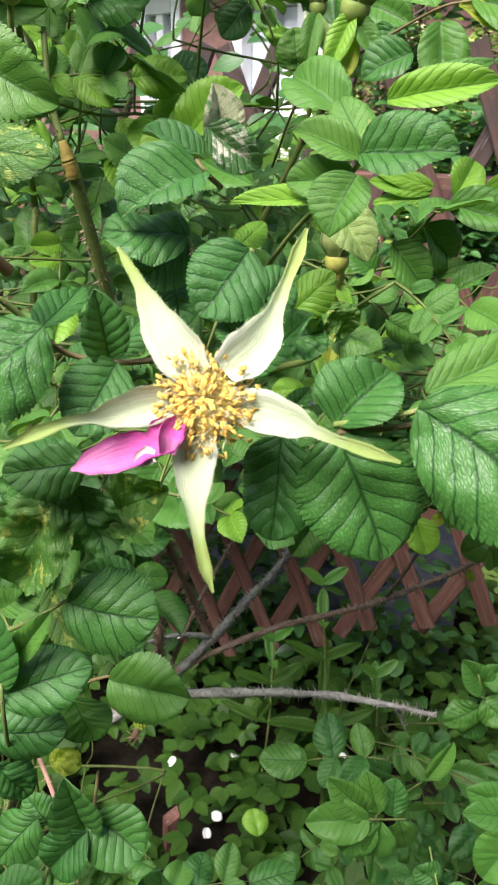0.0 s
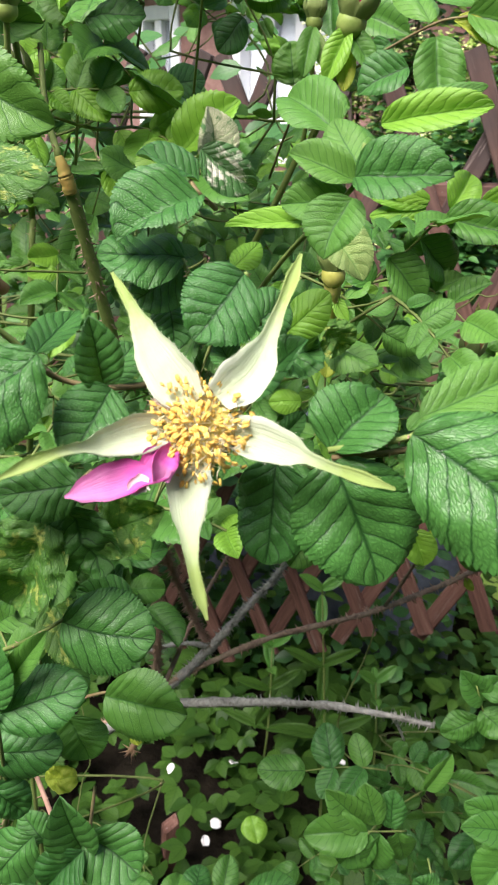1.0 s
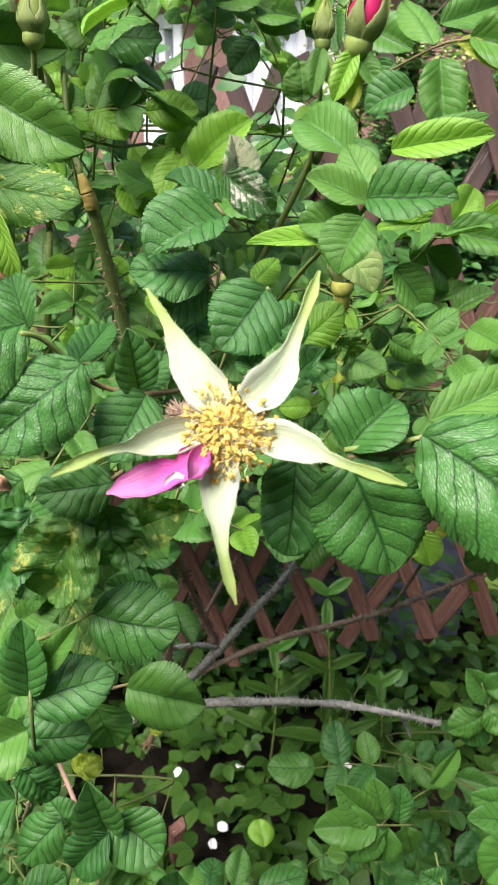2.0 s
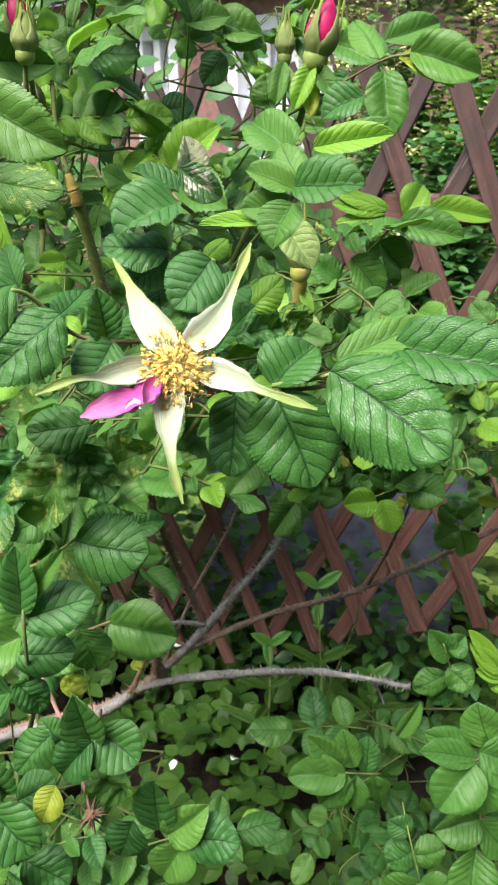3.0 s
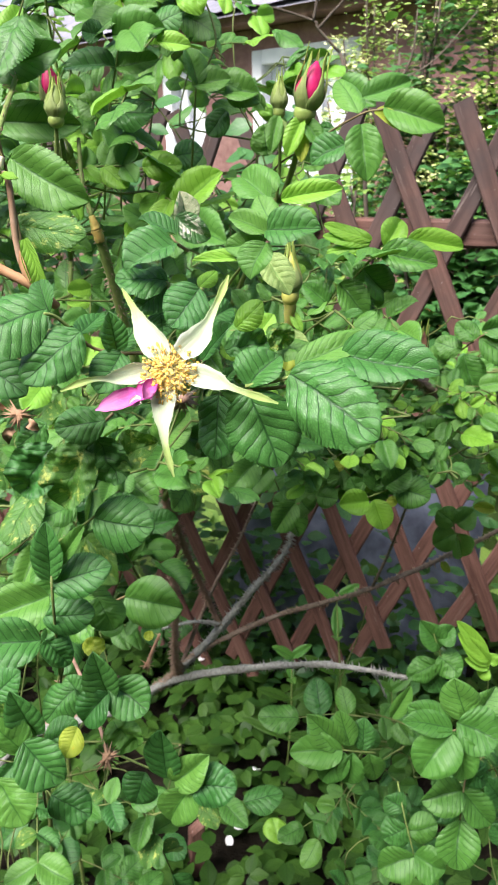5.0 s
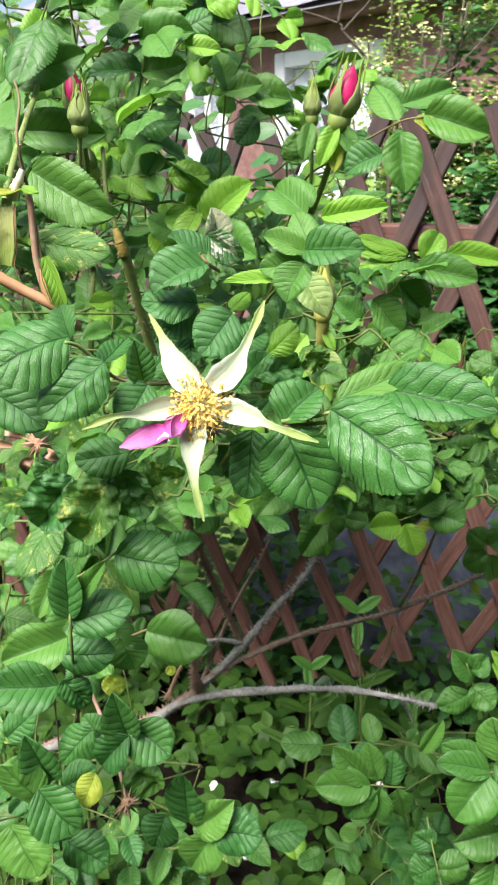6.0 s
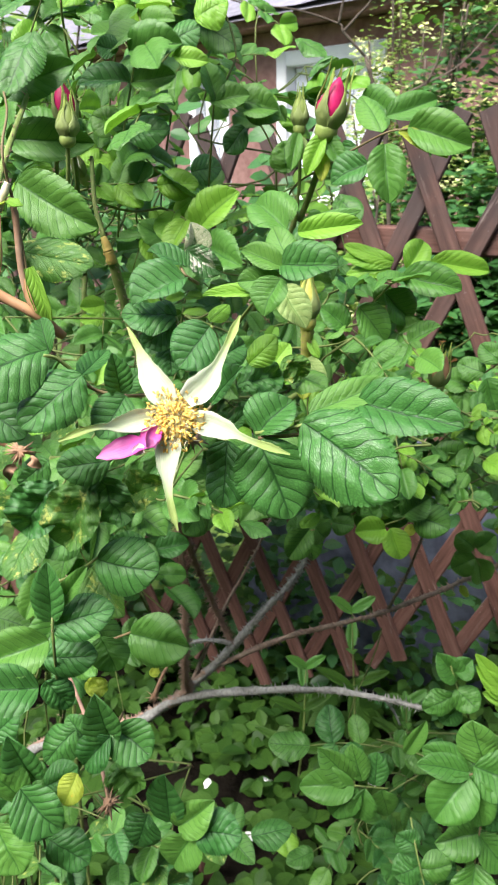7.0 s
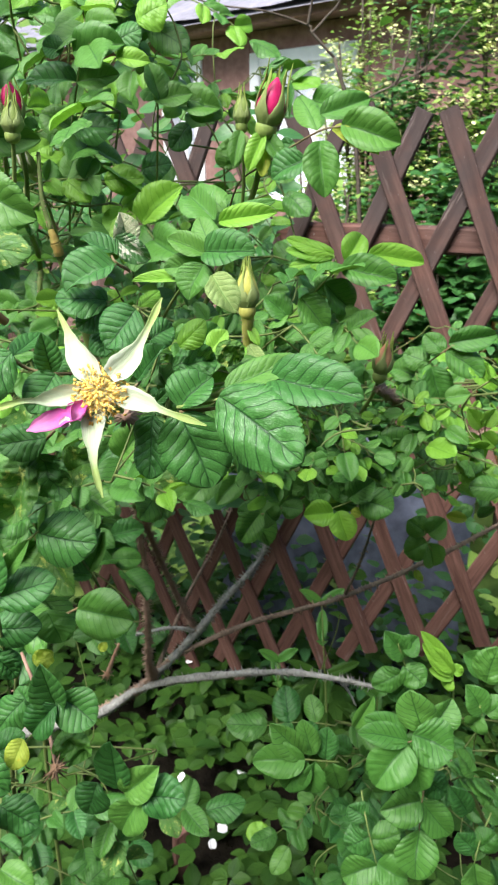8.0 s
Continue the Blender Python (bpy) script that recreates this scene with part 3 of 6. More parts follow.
for family, lean, out, start in ((1, 23.3, -0.008, 0.111), (2, -24.7, 0.008, 0.0775)):
    slope = math.tan(radians(lean))
    for k in range(-15, 13):
        u1 = start + 0.157 * k
        top = 1.70 + RNG.uniform(-0.012, 0.012)
        low = 0.41 + 0.40 * max(-0.5, min(0.5, u1 + (1.0 - 0.4) * slope)) + RNG.uniform(-0.02, 0.02)
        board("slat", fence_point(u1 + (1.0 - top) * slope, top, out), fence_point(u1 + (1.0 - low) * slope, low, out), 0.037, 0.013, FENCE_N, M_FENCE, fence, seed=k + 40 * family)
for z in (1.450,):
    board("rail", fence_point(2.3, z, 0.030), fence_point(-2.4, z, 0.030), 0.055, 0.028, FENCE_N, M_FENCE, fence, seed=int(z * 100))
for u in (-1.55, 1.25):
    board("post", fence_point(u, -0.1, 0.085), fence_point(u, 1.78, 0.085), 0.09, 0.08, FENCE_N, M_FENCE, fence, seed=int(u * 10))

# ---- house behind the fence ----
HOUSE_U, HOUSE_N = Vector((0.766, -0.643, 0)), Vector((0.643, 0.766, 0))
HOUSE_O = Vector((0.2, 5.2, 0))
house = tagged(new("brick_house"), "low red-brown house with white windows and grey roof", "house")


def house_box(name, u0, u1, z0, z1, n0, n1, material, parent, bevel=0.006, label=""):
    bm = bmesh.new()
    bmesh.ops.create_cube(bm, size=1)
    for v in bm.verts:
        q = HOUSE_O + HOUSE_U * (u0 + (u1 - u0) * (v.co.x + 0.5)) + HOUSE_N * (n0 + (n1 - n0) * (v.co.y + 0.5))
        v.co = (q.x, q.y, z0 + (z1 - z0) * (v.co.z + 0.5))
    bmesh.ops.bevel(bm, geom=bm.edges[:], offset=bevel, segments=1, affect="EDGES")
    return bm_part(name, bm, material, parent, label)


openings = [(-1.40, -0.955, 1.31, 2.24), (-0.484, 0.398, 1.25, 2.23)]
edges_u = [-7.0] + [v for o in openings for v in o[:2]] + [4.5]
for a, b in zip(edges_u[0::2], edges_u[1::2]):
    house_box("wall", a, b, 0, 2.36, 0, 0.25, M_BRICK, house, 0.004)
for u0, u1, z0, z1 in openings:
    house_box("wall", u0, u1, 0, z0, 0, 0.25, M_BRICK, house, 0.004)
    house_box("wall", u0, u1, z1, 2.36, 0, 0.25, M_BRICK, house, 0.004)
    win = house_box("window", u0, u1, z0, z0 + 0.07, -0.02, 0.10, M_WHITE, house, 0.006, "white painted window")
    house_box("frame", u0, u0 + 0.09, z0 + 0.07, z1, -0.015, 0.10, M_WHITE, win)
    house_box("frame", u1 - 0.09, u1, z0 + 0.07, z1, -0.015, 0.10, M_WHITE, win)
    house_box("frame", u0 + 0.09, u1 - 0.09, z1 - 0.09, z1, -0.015, 0.10, M_WHITE, win)
    n_mid = 2 if u1 - u0 > 0.6 else 1
    wide = (u1 - u0 - 0.18) / (n_mid + 1)
    for k in range(n_mid):
        c = u0 + 0.09 + wide * (k + 1)
        house_box("mullion", c - 0.035, c + 0.035, z0 + 0.07, z1 - 0.09, 0.0, 0.08, M_WHITE, win)
    for k in range(n_mid + 1):
        house_box("pane", u0 + 0.09 + wide * k + 0.036, u0 + 0.09 + wide * (k + 1) - 0.036, z0 + 0.075, z1 - 0.095, 0.045, 0.052, M_GLASS, win, 0.001).visible_shadow = False
    house_box("curtain", u0 + 0.1, u1 - 0.1, z0 + 0.08, z1 - 0.1, 0.085, 0.095, M_CURTAIN, win, 0.001)
house_box("fascia", -7.1, 4.6, 2.36, 2.44, -0.22, -0.19, M_BRICK, house)
house_box("soffit", -7.1, 4.6, 2.365, 2.385, -0.19, 0.25, M_BRICK, house, 0.002)
house_box("side_wall", -7.0, -6.75, 0, 2.36, 0.26, 5.0, M_BRICK, house)
house_box("side_wall", 4.25, 4.5, 0, 2.36, 0.26, 5.0, M_BRICK, house)
house_box("back_wall", -7.0, 4.5, 0, 2.36, 5.0, 5.25, M_BRICK, house)


def roof_mesh():
    verts, faces = [], []
    rows, cols = 14, 40
    for i in range(rows + 1):
        for j in range(cols + 1):
            u, s = -7.2 + 11.9 * j / cols, i / rows
            q = HOUSE_O + HOUSE_U * u + HOUSE_N * (-0.3 + 2.95 * s)
            verts.append((q.x, q.y, 2.43 + 1.35 * s + 0.012 * (j % 2)))
    for i in range(rows):
        for j in range(cols):
            k = i * (cols + 1) + j
            faces.append((k, k + 1, k + cols + 2, k + cols + 1))
    base = len(verts)
    for u in (-7.2, 4.7):
        for w, z in ((-0.3, 2.40), (2.65, 3.75), (5.6, 2.40)):
            q = HOUSE_O + HOUSE_U * u + HOUSE_N * w
            verts.append((q.x, q.y, z))
    faces += [(base + 1, base + 4, base + 5, base + 2), (base, base + 1, base + 2), (base + 3, base + 5, base + 4), (base, base + 3, base + 4, base + 1)]
    return mesh_from("roof", verts, faces, M_ROOF, False)


part("roof", roof_mesh(), house)

# ---- sheet, pots and stuff behind the fence ----


def leaning_sheet():
    verts, faces = [], []
    for i in range(9):
        for j in range(13):
            u, z = -0.62 + 0.80 * j / 12, 0.02 + 0.86 * i / 8
            q = fence_point(u, z, 0.34 + 0.10 * i / 8 + 0.02 * noise.noise(Vector((u * 4, z * 4, 0))))
            verts.append(tuple(q))
    for i in range(8):
        for j in range(12):
            k = i * 13 + j
            faces.append((k, k + 1, k + 14, k + 13))
    ob = part("plastic_sheet", mesh_from("plastic_sheet", verts, faces, M_SHEET))
    m = ob.modifiers.new("thick", "SOLIDIFY")
    m.thickness = 0.008
    return tagged(ob, "crumpled blue-grey plastic sheet leaning behind the fence", "sheet")


leaning_sheet()


def stand_in_brick_wall():
    """A short low wall of orange bricks in stretcher courses, added as a stand-in for orange patches between the slats.
    """
    base = tagged(new("orange_stand_in_wall"), "added low brick wall standing in for orange patches behind the fence", "wall")
    bm = bmesh.new()
    bmesh.ops.create_cube(bm, size=1)
    bmesh.ops.scale(bm, vec=(0.208, 0.1, 0.063), verts=bm.verts)
    bmesh.ops.bevel(bm, geom=bm.edges[:], offset=0.005, segments=1, affect="EDGES")
    me = bpy.data.meshes.new("brick")
    bm.to_mesh(me)
    bm.free()
    me.materials.append(M_TERRA)
    core = house_box("mortar", 1.30, 2.35, 0, 1.08, -0.80, -0.72, M_MORTAR, base, 0.002)
    for row in range(15):
        for k in range(5):
            u = 1.41 + 0.218 * k - (0.109 if row % 2 else 0) + 0.05
            q = HOUSE_O + HOUSE_U * u + HOUSE_N * (-0.80 + RNG.uniform(-0.004, 0.004))
            m = Matrix((HOUSE_U, HOUSE_N, Vector((0, 0, 1)))).transposed().to_4x4()
            m.translation = (q.x, q.y, 0.036 + 0.073 * row)
            part("brick", me, base, "", m)
    return base


# invented wall: its orange stands in for sunlit patches of the house wall
stand_in_brick_wall()

# ---- foliage sheets of many small leaves ----


def leaf_cloud(name, count, place, size, material, parent=None, label="", category="", seed=0, three=False):
    """Many small leaves in one mesh; place() gives each one's root and way."""
    r = random.Random(seed)
    verts, faces, uvs = [], [], []
    cols, rows = 4, 6
    for _ in range(count):
        root, way, face = place(r)
        s = size * r.uniform(0.6, 1.25)
        turns = (-62, 0, 62) if three else (0,)
        for turn in turns:
            d = Matrix.Rotation(radians(turn + r.uniform(-8, 8)), 3, face) @ way
            x = d.cross(face).normalized()
            f = x.cross(d)
            i0 = len(verts)
            fold, droop = r.uniform(0.05, 0.3), r.uniform(0.0, 0.35)
            for i in range(rows + 1):
                v = i / rows
                half = 0.30 * math.sin(math.pi * v ** 0.85) ** 0.9 if 0 < v < 1 else 0.0
                for j in range(cols + 1):
                    u = 2 * j / cols - 1
                    tooth = 1 + (0.12 if (i % 2 and abs(u) > 0.9) else 0)
                    p = root + d * s * (0.06 + v) + x * s * u * half * tooth + f * s * (fold * abs(u) * half - droop * v * v)
                    verts.append(tuple(p))
                    uvs.append((0.5 + 0.5 * u, v))
            for i in range(rows):
                for j in range(cols):
                    k = i0 + i * (cols + 1) + j
                    faces.append((k, k + 1, k + cols + 2, k + cols + 1))
    ob = part(name, mesh_from(name, verts, faces, material, True, uvs), parent)
    if label:
        tagged(ob, label, category)
    ob["kind"] = "stuff"
    return ob


def level_way(r, lift=0.25):
    a = r.uniform(0, 2 * math.pi)
    way = Vector((math.cos(a), math.sin(a), r.uniform(-0.2, lift))).normalized()
    face = (Vector((r.uniform(-0.4, 0.4), r.uniform(-0.7, 0.2), 1))).normalized()
    face = (face - way * face.dot(way)).normalized()
    return way, face


def ground_cover_place(r):
    x, y = r.uniform(-1.1, 1.2), 0.35 + 1.75 * r.random() ** 0.8
    z = 0.03 + 0.20 * r.random() ** 1.2
    way, face = level_way(r)
    return Vector((x, y, z)), way, face


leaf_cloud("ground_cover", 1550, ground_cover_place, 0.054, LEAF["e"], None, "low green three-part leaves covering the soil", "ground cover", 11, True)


def back_cover_place(r):
    x, y = r.uniform(-3.5, 4.0), r.uniform(1.9, 4.6)
    z = 0.05 + 0.5 * r.random() ** 2
    way, face = level_way(r, 0.6)
    return Vector((x, y, z)), way, face


leaf_cloud("garden_growth", 2200, back_cover_place, 0.11, LEAF["b"], None, "overgrown green plants in the garden behind the fence", "plants", 12)


def fence_foot_place(r):
    p = fence_point(r.uniform(-1.2, 1.0), 0.02 + 0.55 * r.random() ** 1.5, r.uniform(0.04, 0.30))
    way, face = level_way(r, 0.6)
    return p, way, face


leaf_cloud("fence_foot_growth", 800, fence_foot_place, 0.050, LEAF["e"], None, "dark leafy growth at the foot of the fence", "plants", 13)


def behind_fence_place(r):
    p = fence_point(r.uniform(-1.15, -0.30) if r.random() < 0.55 else r.uniform(-0.30, 1.1), 0.10 + 0.85 * r.random(), r.uniform(0.06, 0.28))
    way, face = level_way(r, 0.6)
    return p, way, face


leaf_cloud("fence_growth", 1050, behind_fence_place, 0.052, LEAF["k"], None, "dark green growth climbing behind the fence", "plants", 14)


def clear_of_gap(p):
    """Open air between the bushes, through which the fence shows."""
    s = 1.62 / (p.y + 0.10)
    u, z = (p.x - 0.05) * s, (p.z - 1.62) * s
    lower = -0.30 < u < 0.60 and -1.45 < z < -0.82
    upper = 0.14 < u < 0.60 and -0.36 < z < 0.2
    log_gap = -0.78 < u < -0.25 and -1.64 < z < -1.22
    slit = -0.25 < u < -0.10 and -0.09 < z < 0.085 and p.y > 0.35
    about_bud = 0.112 < p.x < 0.162 and 0.28 < p.y < 0.46 and 1.43 < p.z < 1.52
    return not (lower or upper or log_gap or slit or about_bud)


def hedge_place(r):
    while True:
        p = Vector((r.uniform(-1.25, 0.05), r.uniform(1.22, 1.50), 0.85 + 0.85 * r.random()))
        if clear_of_gap(p):
            way, face = level_way(r, 0.6)
            return p, way, (face + Vector((0, -0.8, 0))).normalized()


leaf_cloud("hedge_growth", 1500, hedge_place, 0.052, LEAF["k"], None, "dark leafy growth in front of the fence", "plants", 15)


def weed(x, y, z, h, seed):
    """An upright weed with narrow opposite leaves."""
    r = random.Random(seed)
    base = tagged(new("weed"), "upright green weed with narrow pointed leaves", "weed", group="weeds under the fence")
    base.location = (x, y, z)
    top = Vector((r.uniform(-0.03, 0.03), r.uniform(-0.03, 0.03), h))
    stem = tube("stem", [(0, 0, 0), tuple(top * 0.5 + Vector((0.008, 0, 0))), tuple(top)], 0.0035, 0.0015, M_STALK, base)
    for k in range(5):
        q = top * (0.45 + 0.55 * k / 4)
        a = k * 1.57 + r.uniform(-0.3, 0.3)
        for s in (0, math.pi):
            d = Vector((math.cos(a + s), math.sin(a + s), 0.35 + 0.12 * k)).normalized()
            ob = part("leaf", RNG.choice(COARSE[1]), base, "", blade_pose(q, q + d * (0.125 - 0.016 * k), 0.026, 0, Vector((0, -0.5, 0.86))))
            ob.material_slots[0].link = "OBJECT"
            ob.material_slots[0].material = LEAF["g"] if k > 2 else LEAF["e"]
    return base


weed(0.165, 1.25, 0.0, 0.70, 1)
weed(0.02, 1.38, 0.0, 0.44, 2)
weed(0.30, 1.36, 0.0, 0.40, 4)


def garden_shrub(x, y, h, spread, count, size, seed, label, material=LEAF["b"], bare=0.25, blossom=0):
    """A shrub: trunk, limbs and a loose crown of single leaves."""
    r = random.Random(seed)
    base = tagged(new("garden_shrub"), label, "shrub", group="shrubs behind the fence")
    base.location = (x, y, 0)
    tips = []
    for k in range(9):
        a = r.uniform(0, 6.28)
        end = Vector((math.cos(a) * spread * r.uniform(0.3, 1), math.sin(a) * spread * 0.7 * r.uniform(0.3, 1), h * r.uniform(0.6, 1.0)))
        mid = Vector((end.x * 0.4, end.y * 0.4, end.z * 0.55))
        tube("limb", [(r.uniform(-0.05, 0.05), r.uniform(-0.05, 0.05), 0), tuple(mid), tuple(end)], 0.016, 0.004, M_BARK, base, sides=6, wobble=0.2, seed=k)
        tips.append((mid, end))
        for _ in range(3):
            p = mid.lerp(end, r.uniform(0.2, 0.9))
            e = p + Vector((r.uniform(-1, 1), r.uniform(-1, 1), r.uniform(-0.2, 0.9))) * spread * 0.45
            tube("twig", [tuple(p), tuple(p.lerp(e, 0.5) + Vector((0, 0, 0.02))), tuple(e)], 0.005, 0.002, M_BARK, base, sides=4, steps=3)
            tips.append((p, e))

    def place(q):
        a, b = q.choice(tips)
        p = a.lerp(b, bare + (1 - bare) * q.random()) + Vector((q.gauss(0, 1), q.gauss(0, 1), q.gauss(0, 1))) * spread * 0.20
        p.z = max(p.z, 0.1)
        way, face = level_way(q, 0.5)
        return p, way, face

    leaf_cloud("crown", count, place, size, material, base, seed=seed)
    if blossom:
        heads = [a.lerp(b, r.uniform(0.5, 1.0)) + Vector((r.gauss(0, 1), r.gauss(0, 1), r.gauss(0, 1))) * spread * 0.15 for a, b in tips for _ in range(2)]

        def bloom(q):
            p = q.choice(heads) + Vector((q.gauss(0, 1), q.gauss(0, 1), q.gauss(0, 0.6))) * 0.035
            way, face = level_way(q, 0.8)
            return p, way, face

        leaf_cloud("blossom", blossom, bloom, 0.021, M_BLOSSOM, base, seed=seed + 1)["label"] = "pale yellow-green flower heads"
    return base


garden_shrub(0.78, 3.0, 2.35, 0.36, 5200, 0.034, 21, "loose yellow-green shrub behind the fence", bare=0.0, blossom=4200)
garden_shrub(1.12, 3.4, 2.9, 0.55, 4200, 0.060, 22, "tall dark green shrub behind the fence", LEAF["k"], 0.0)
garden_shrub(0.60, 2.30, 1.72, 0.24, 2000, 0.055, 23, "low dark green shrub behind the fence", LEAF["k"], 0.0)
garden_shrub(-1.20, 3.2, 2.4, 0.50, 2600, 0.065, 24, "green shrub in front of the house", bare=0.0)
garden_shrub(0.46, 3.6, 2.65, 0.32, 3000, 0.032, 25, "sparse yellow-green shrub in front of the window", bare=0.0, blossom=2400)
garden_shrub(0.50, 3.15, 2.30, 0.24, 2600, 0.042, 31, "thin green shrub before the house wall", LEAF["k"], 0.0, blossom=900)
garden_shrub(0.98, 2.75, 2.35, 0.22, 2800, 0.044, 32, "dark green shrub at the end of the house", LEAF["k"], 0.0, blossom=900)
garden_shrub(0.20, 2.65, 1.62, 0.22, 2600, 0.036, 30, "pale green shrub below the window", bare=0.0, blossom=500)
garden_shrub(0.02, 3.6, 1.45, 0.34, 1400, 0.060, 28, "low green shrub in front of the house", bare=0.0)
garden_shrub(0.25, 2.7, 1.15, 0.34, 1600, 0.060, 29, "low dark green shrub behind the fence", LEAF["k"], 0.0)
garden_shrub(3.0, 4.4, 3.2, 1.2, 1500, 0.11, 26, "tall green shrub beside the house")
garden_shrub(-2.2, 4.0, 3.0, 1.0, 1500, 0.10, 27, "tall green shrub beside the house")


def bare_sapling():
    """A thin leafless sapling whose dark twigs arch in front of the roof."""
    base = tagged(new("bare_sapling"), "thin bare sapling with dark arching twigs", "sapling")
    base.location = (0.36, 2.9, 0)
    tube("stem", [(0, 0, 0), (0.01, 0.01, 0.9), (-0.03, 0, 1.62), (-0.12, 0, 1.93)], 0.011, 0.006, M_BARK, base, sides=6, wobble=0.2, seed=1)
    for k, pts in enumerate((((-0.12, 0, 1.93), (-0.20, 0, 2.01), (-0.217, 0, 2.035), (-0.367, 0, 2.082), (-0.567, 0, 2.112), (-0.80, 0.03, 2.20)),
                             ((-0.20, 0, 2.01), (-0.15, 0, 2.06), (-0.109, 0, 2.102), (-0.06, 0, 2.20)),
                             ((-0.217, 0, 2.035), (-0.20, -0.01, 2.12), (-0.17, 0, 2.24)),
                             ((-0.03, 0, 1.62), (-0.02, 0, 1.77), (0.103, 0, 1.838), (0.22, 0, 1.90), (0.36, 0, 2.05)),
                             ((0.103, 0, 1.838), (0.14, 0, 1.93), (0.15, 0.01, 2.06)))):
        tube("twig", pts, 0.0055, 0.0022, M_BARK, base, sides=5, wobble=0.2, seed=k)
    return base


bare_sapling()


def wooden_stake(x, y, h):
    bm = bmesh.new()
    bmesh.ops.create_cube(bm, size=1)
    bmesh.ops.scale(bm, vec=(0.036, 0.03, h + 0.1), verts=bm.verts)
    bmesh.ops.bevel(bm, geom=bm.edges[:], offset=0.004, segments=1, affect="EDGES")
    for v in bm.verts:
        if v.co.z > 0:
            v.co.z += 0.012 * math.sin(140 * v.co.x)
    ob = bm_part("wooden_stake", bm, M_FENCE)
    ob.matrix_basis = pose(x, y, (h - 0.1) / 2, 2, 3, 20)
    return tagged(ob, "short red-brown wooden stake in the soil", "stake")


wooden_stake(-0.185, 1.16, 0.16)

# ---- fallen white petals ----


def white_petal(x, y, z, size, seed):
    r = random.Random(seed)
    verts, faces = [], []
    for i in range(6):
        for j in range(5):
            v, u = i / 5, j / 2 - 1
            half = 0.5 * (math.sin(math.pi * (0.12 + 0.8 * v)) ** 0.6)
            verts.append((u * half * size, (v - 0.5) * size, size * (0.22 * u * u + 0.12 * math.sin(3 * v + seed))))
    for i in range(5):
        for j in range(4):
            k = i * 5 + j
            faces.append((k, k + 1, k + 6, k + 5))
    ob = part("fallen_petal", mesh_from("fallen_petal", verts, faces, M_WHITEPETAL))
    ob.matrix_basis = pose(x, y, z, r.uniform(-10, 50), r.uniform(-20, 20), r.uniform(0, 360))
    m = ob.modifiers.new("thick", "SOLIDIFY")
    m.thickness = 0.0008
    return tagged(ob, "small fallen white petal lying on low leaves", "petal", group="fallen petals")


for k, (x, y) in enumerate(((-0.041, 1.25), (-0.073, 1.093), (-0.093, 1.056), (-0.215, 1.665), (0.555, 1.253), (-0.181, 1.234), (0.286, 1.818), (0.206, 1.255))):
    white_petal(x, y, 0.235, RNG.uniform(0.016, 0.022), k)

ob = part("yellow_leaf", FINE[0][1], None, "", blade_pose((0.003, 1.103, 0.25), (0.012, 1.056, 0.23), 0.055, 0, Vector((0, -0.3, 0.95))))
ob.material_slots[0].link = "OBJECT"
ob.material_slots[0].material = LEAF["y"]
tagged(ob, "single lime-yellow leaf lying on the ground cover", "leaf")

# ---- rose bushes ----


def rose_bush(name_label, *canes, bark=M_CANE, thick=0.0055, bristles=4200):
    base = tagged(new("rose_bush"), name_label, "rose bush", group="rose thicket")
    x, y = canes[0][0][0], canes[0][0][1]
    for k, c in enumerate(canes):
        tube("cane", c, thick, thick * 0.4, bark, base, sides=8, steps=8, wobble=0.25, thorns=bristles, thorn_len=0.0065 if bark is M_CANE else 0.0035, seed=k + int(abs(x) * 1000))
    return base


main_bush = rose_bush("wrinkled dark green rose bush with one spent open flower",
    ((-0.59, 0.865, -0.02), (-0.54, 0.82, 0.495), (-0.378, 0.742, 0.79), (-0.245, 0.672, 0.912), (-0.170, 0.636, 0.966), (-0.099, 0.602, 1.040), (-0.090, 0.565, 1.095), (-0.0774, 0.52, 1.215), (-0.076, 0.50, 1.34), (-0.045, 0.36, 1.46), (-0.010, 0.20, 1.515)),
    )
tube("side_cane", [(-0.040, 0.60, 1.108), (-0.0503, 0.60, 1.135), (-0.064, 0.575, 1.20), (-0.073, 0.55, 1.256), (-0.077, 0.52, 1.31)], 0.0034, 0.0026, M_CANE, main_bush, sides=7, steps=8, wobble=0.3, thorns=700, thorn_len=0.0065, seed=60)
tube("shoot", [(-0.077, 0.50, 1.32), (-0.03, 0.52, 1.45), (0.020, 0.47, 1.56), (0.030, 0.46, 1.585)], 0.0028, 0.0016, M_STALK, main_bush, sides=7, steps=7, wobble=0.2, thorns=60, thorn_len=0.0025, seed=61)
tube("shoot", [(-0.077, 0.50, 1.32), (-0.01, 0.45, 1.43), (0.030, 0.38, 1.475), (0.0372, 0.355, 1.492)], 0.0028, 0.0017, M_STALK, main_bush, sides=7, steps=7, wobble=0.2, thorns=60, thorn_len=0.0025, seed=62)
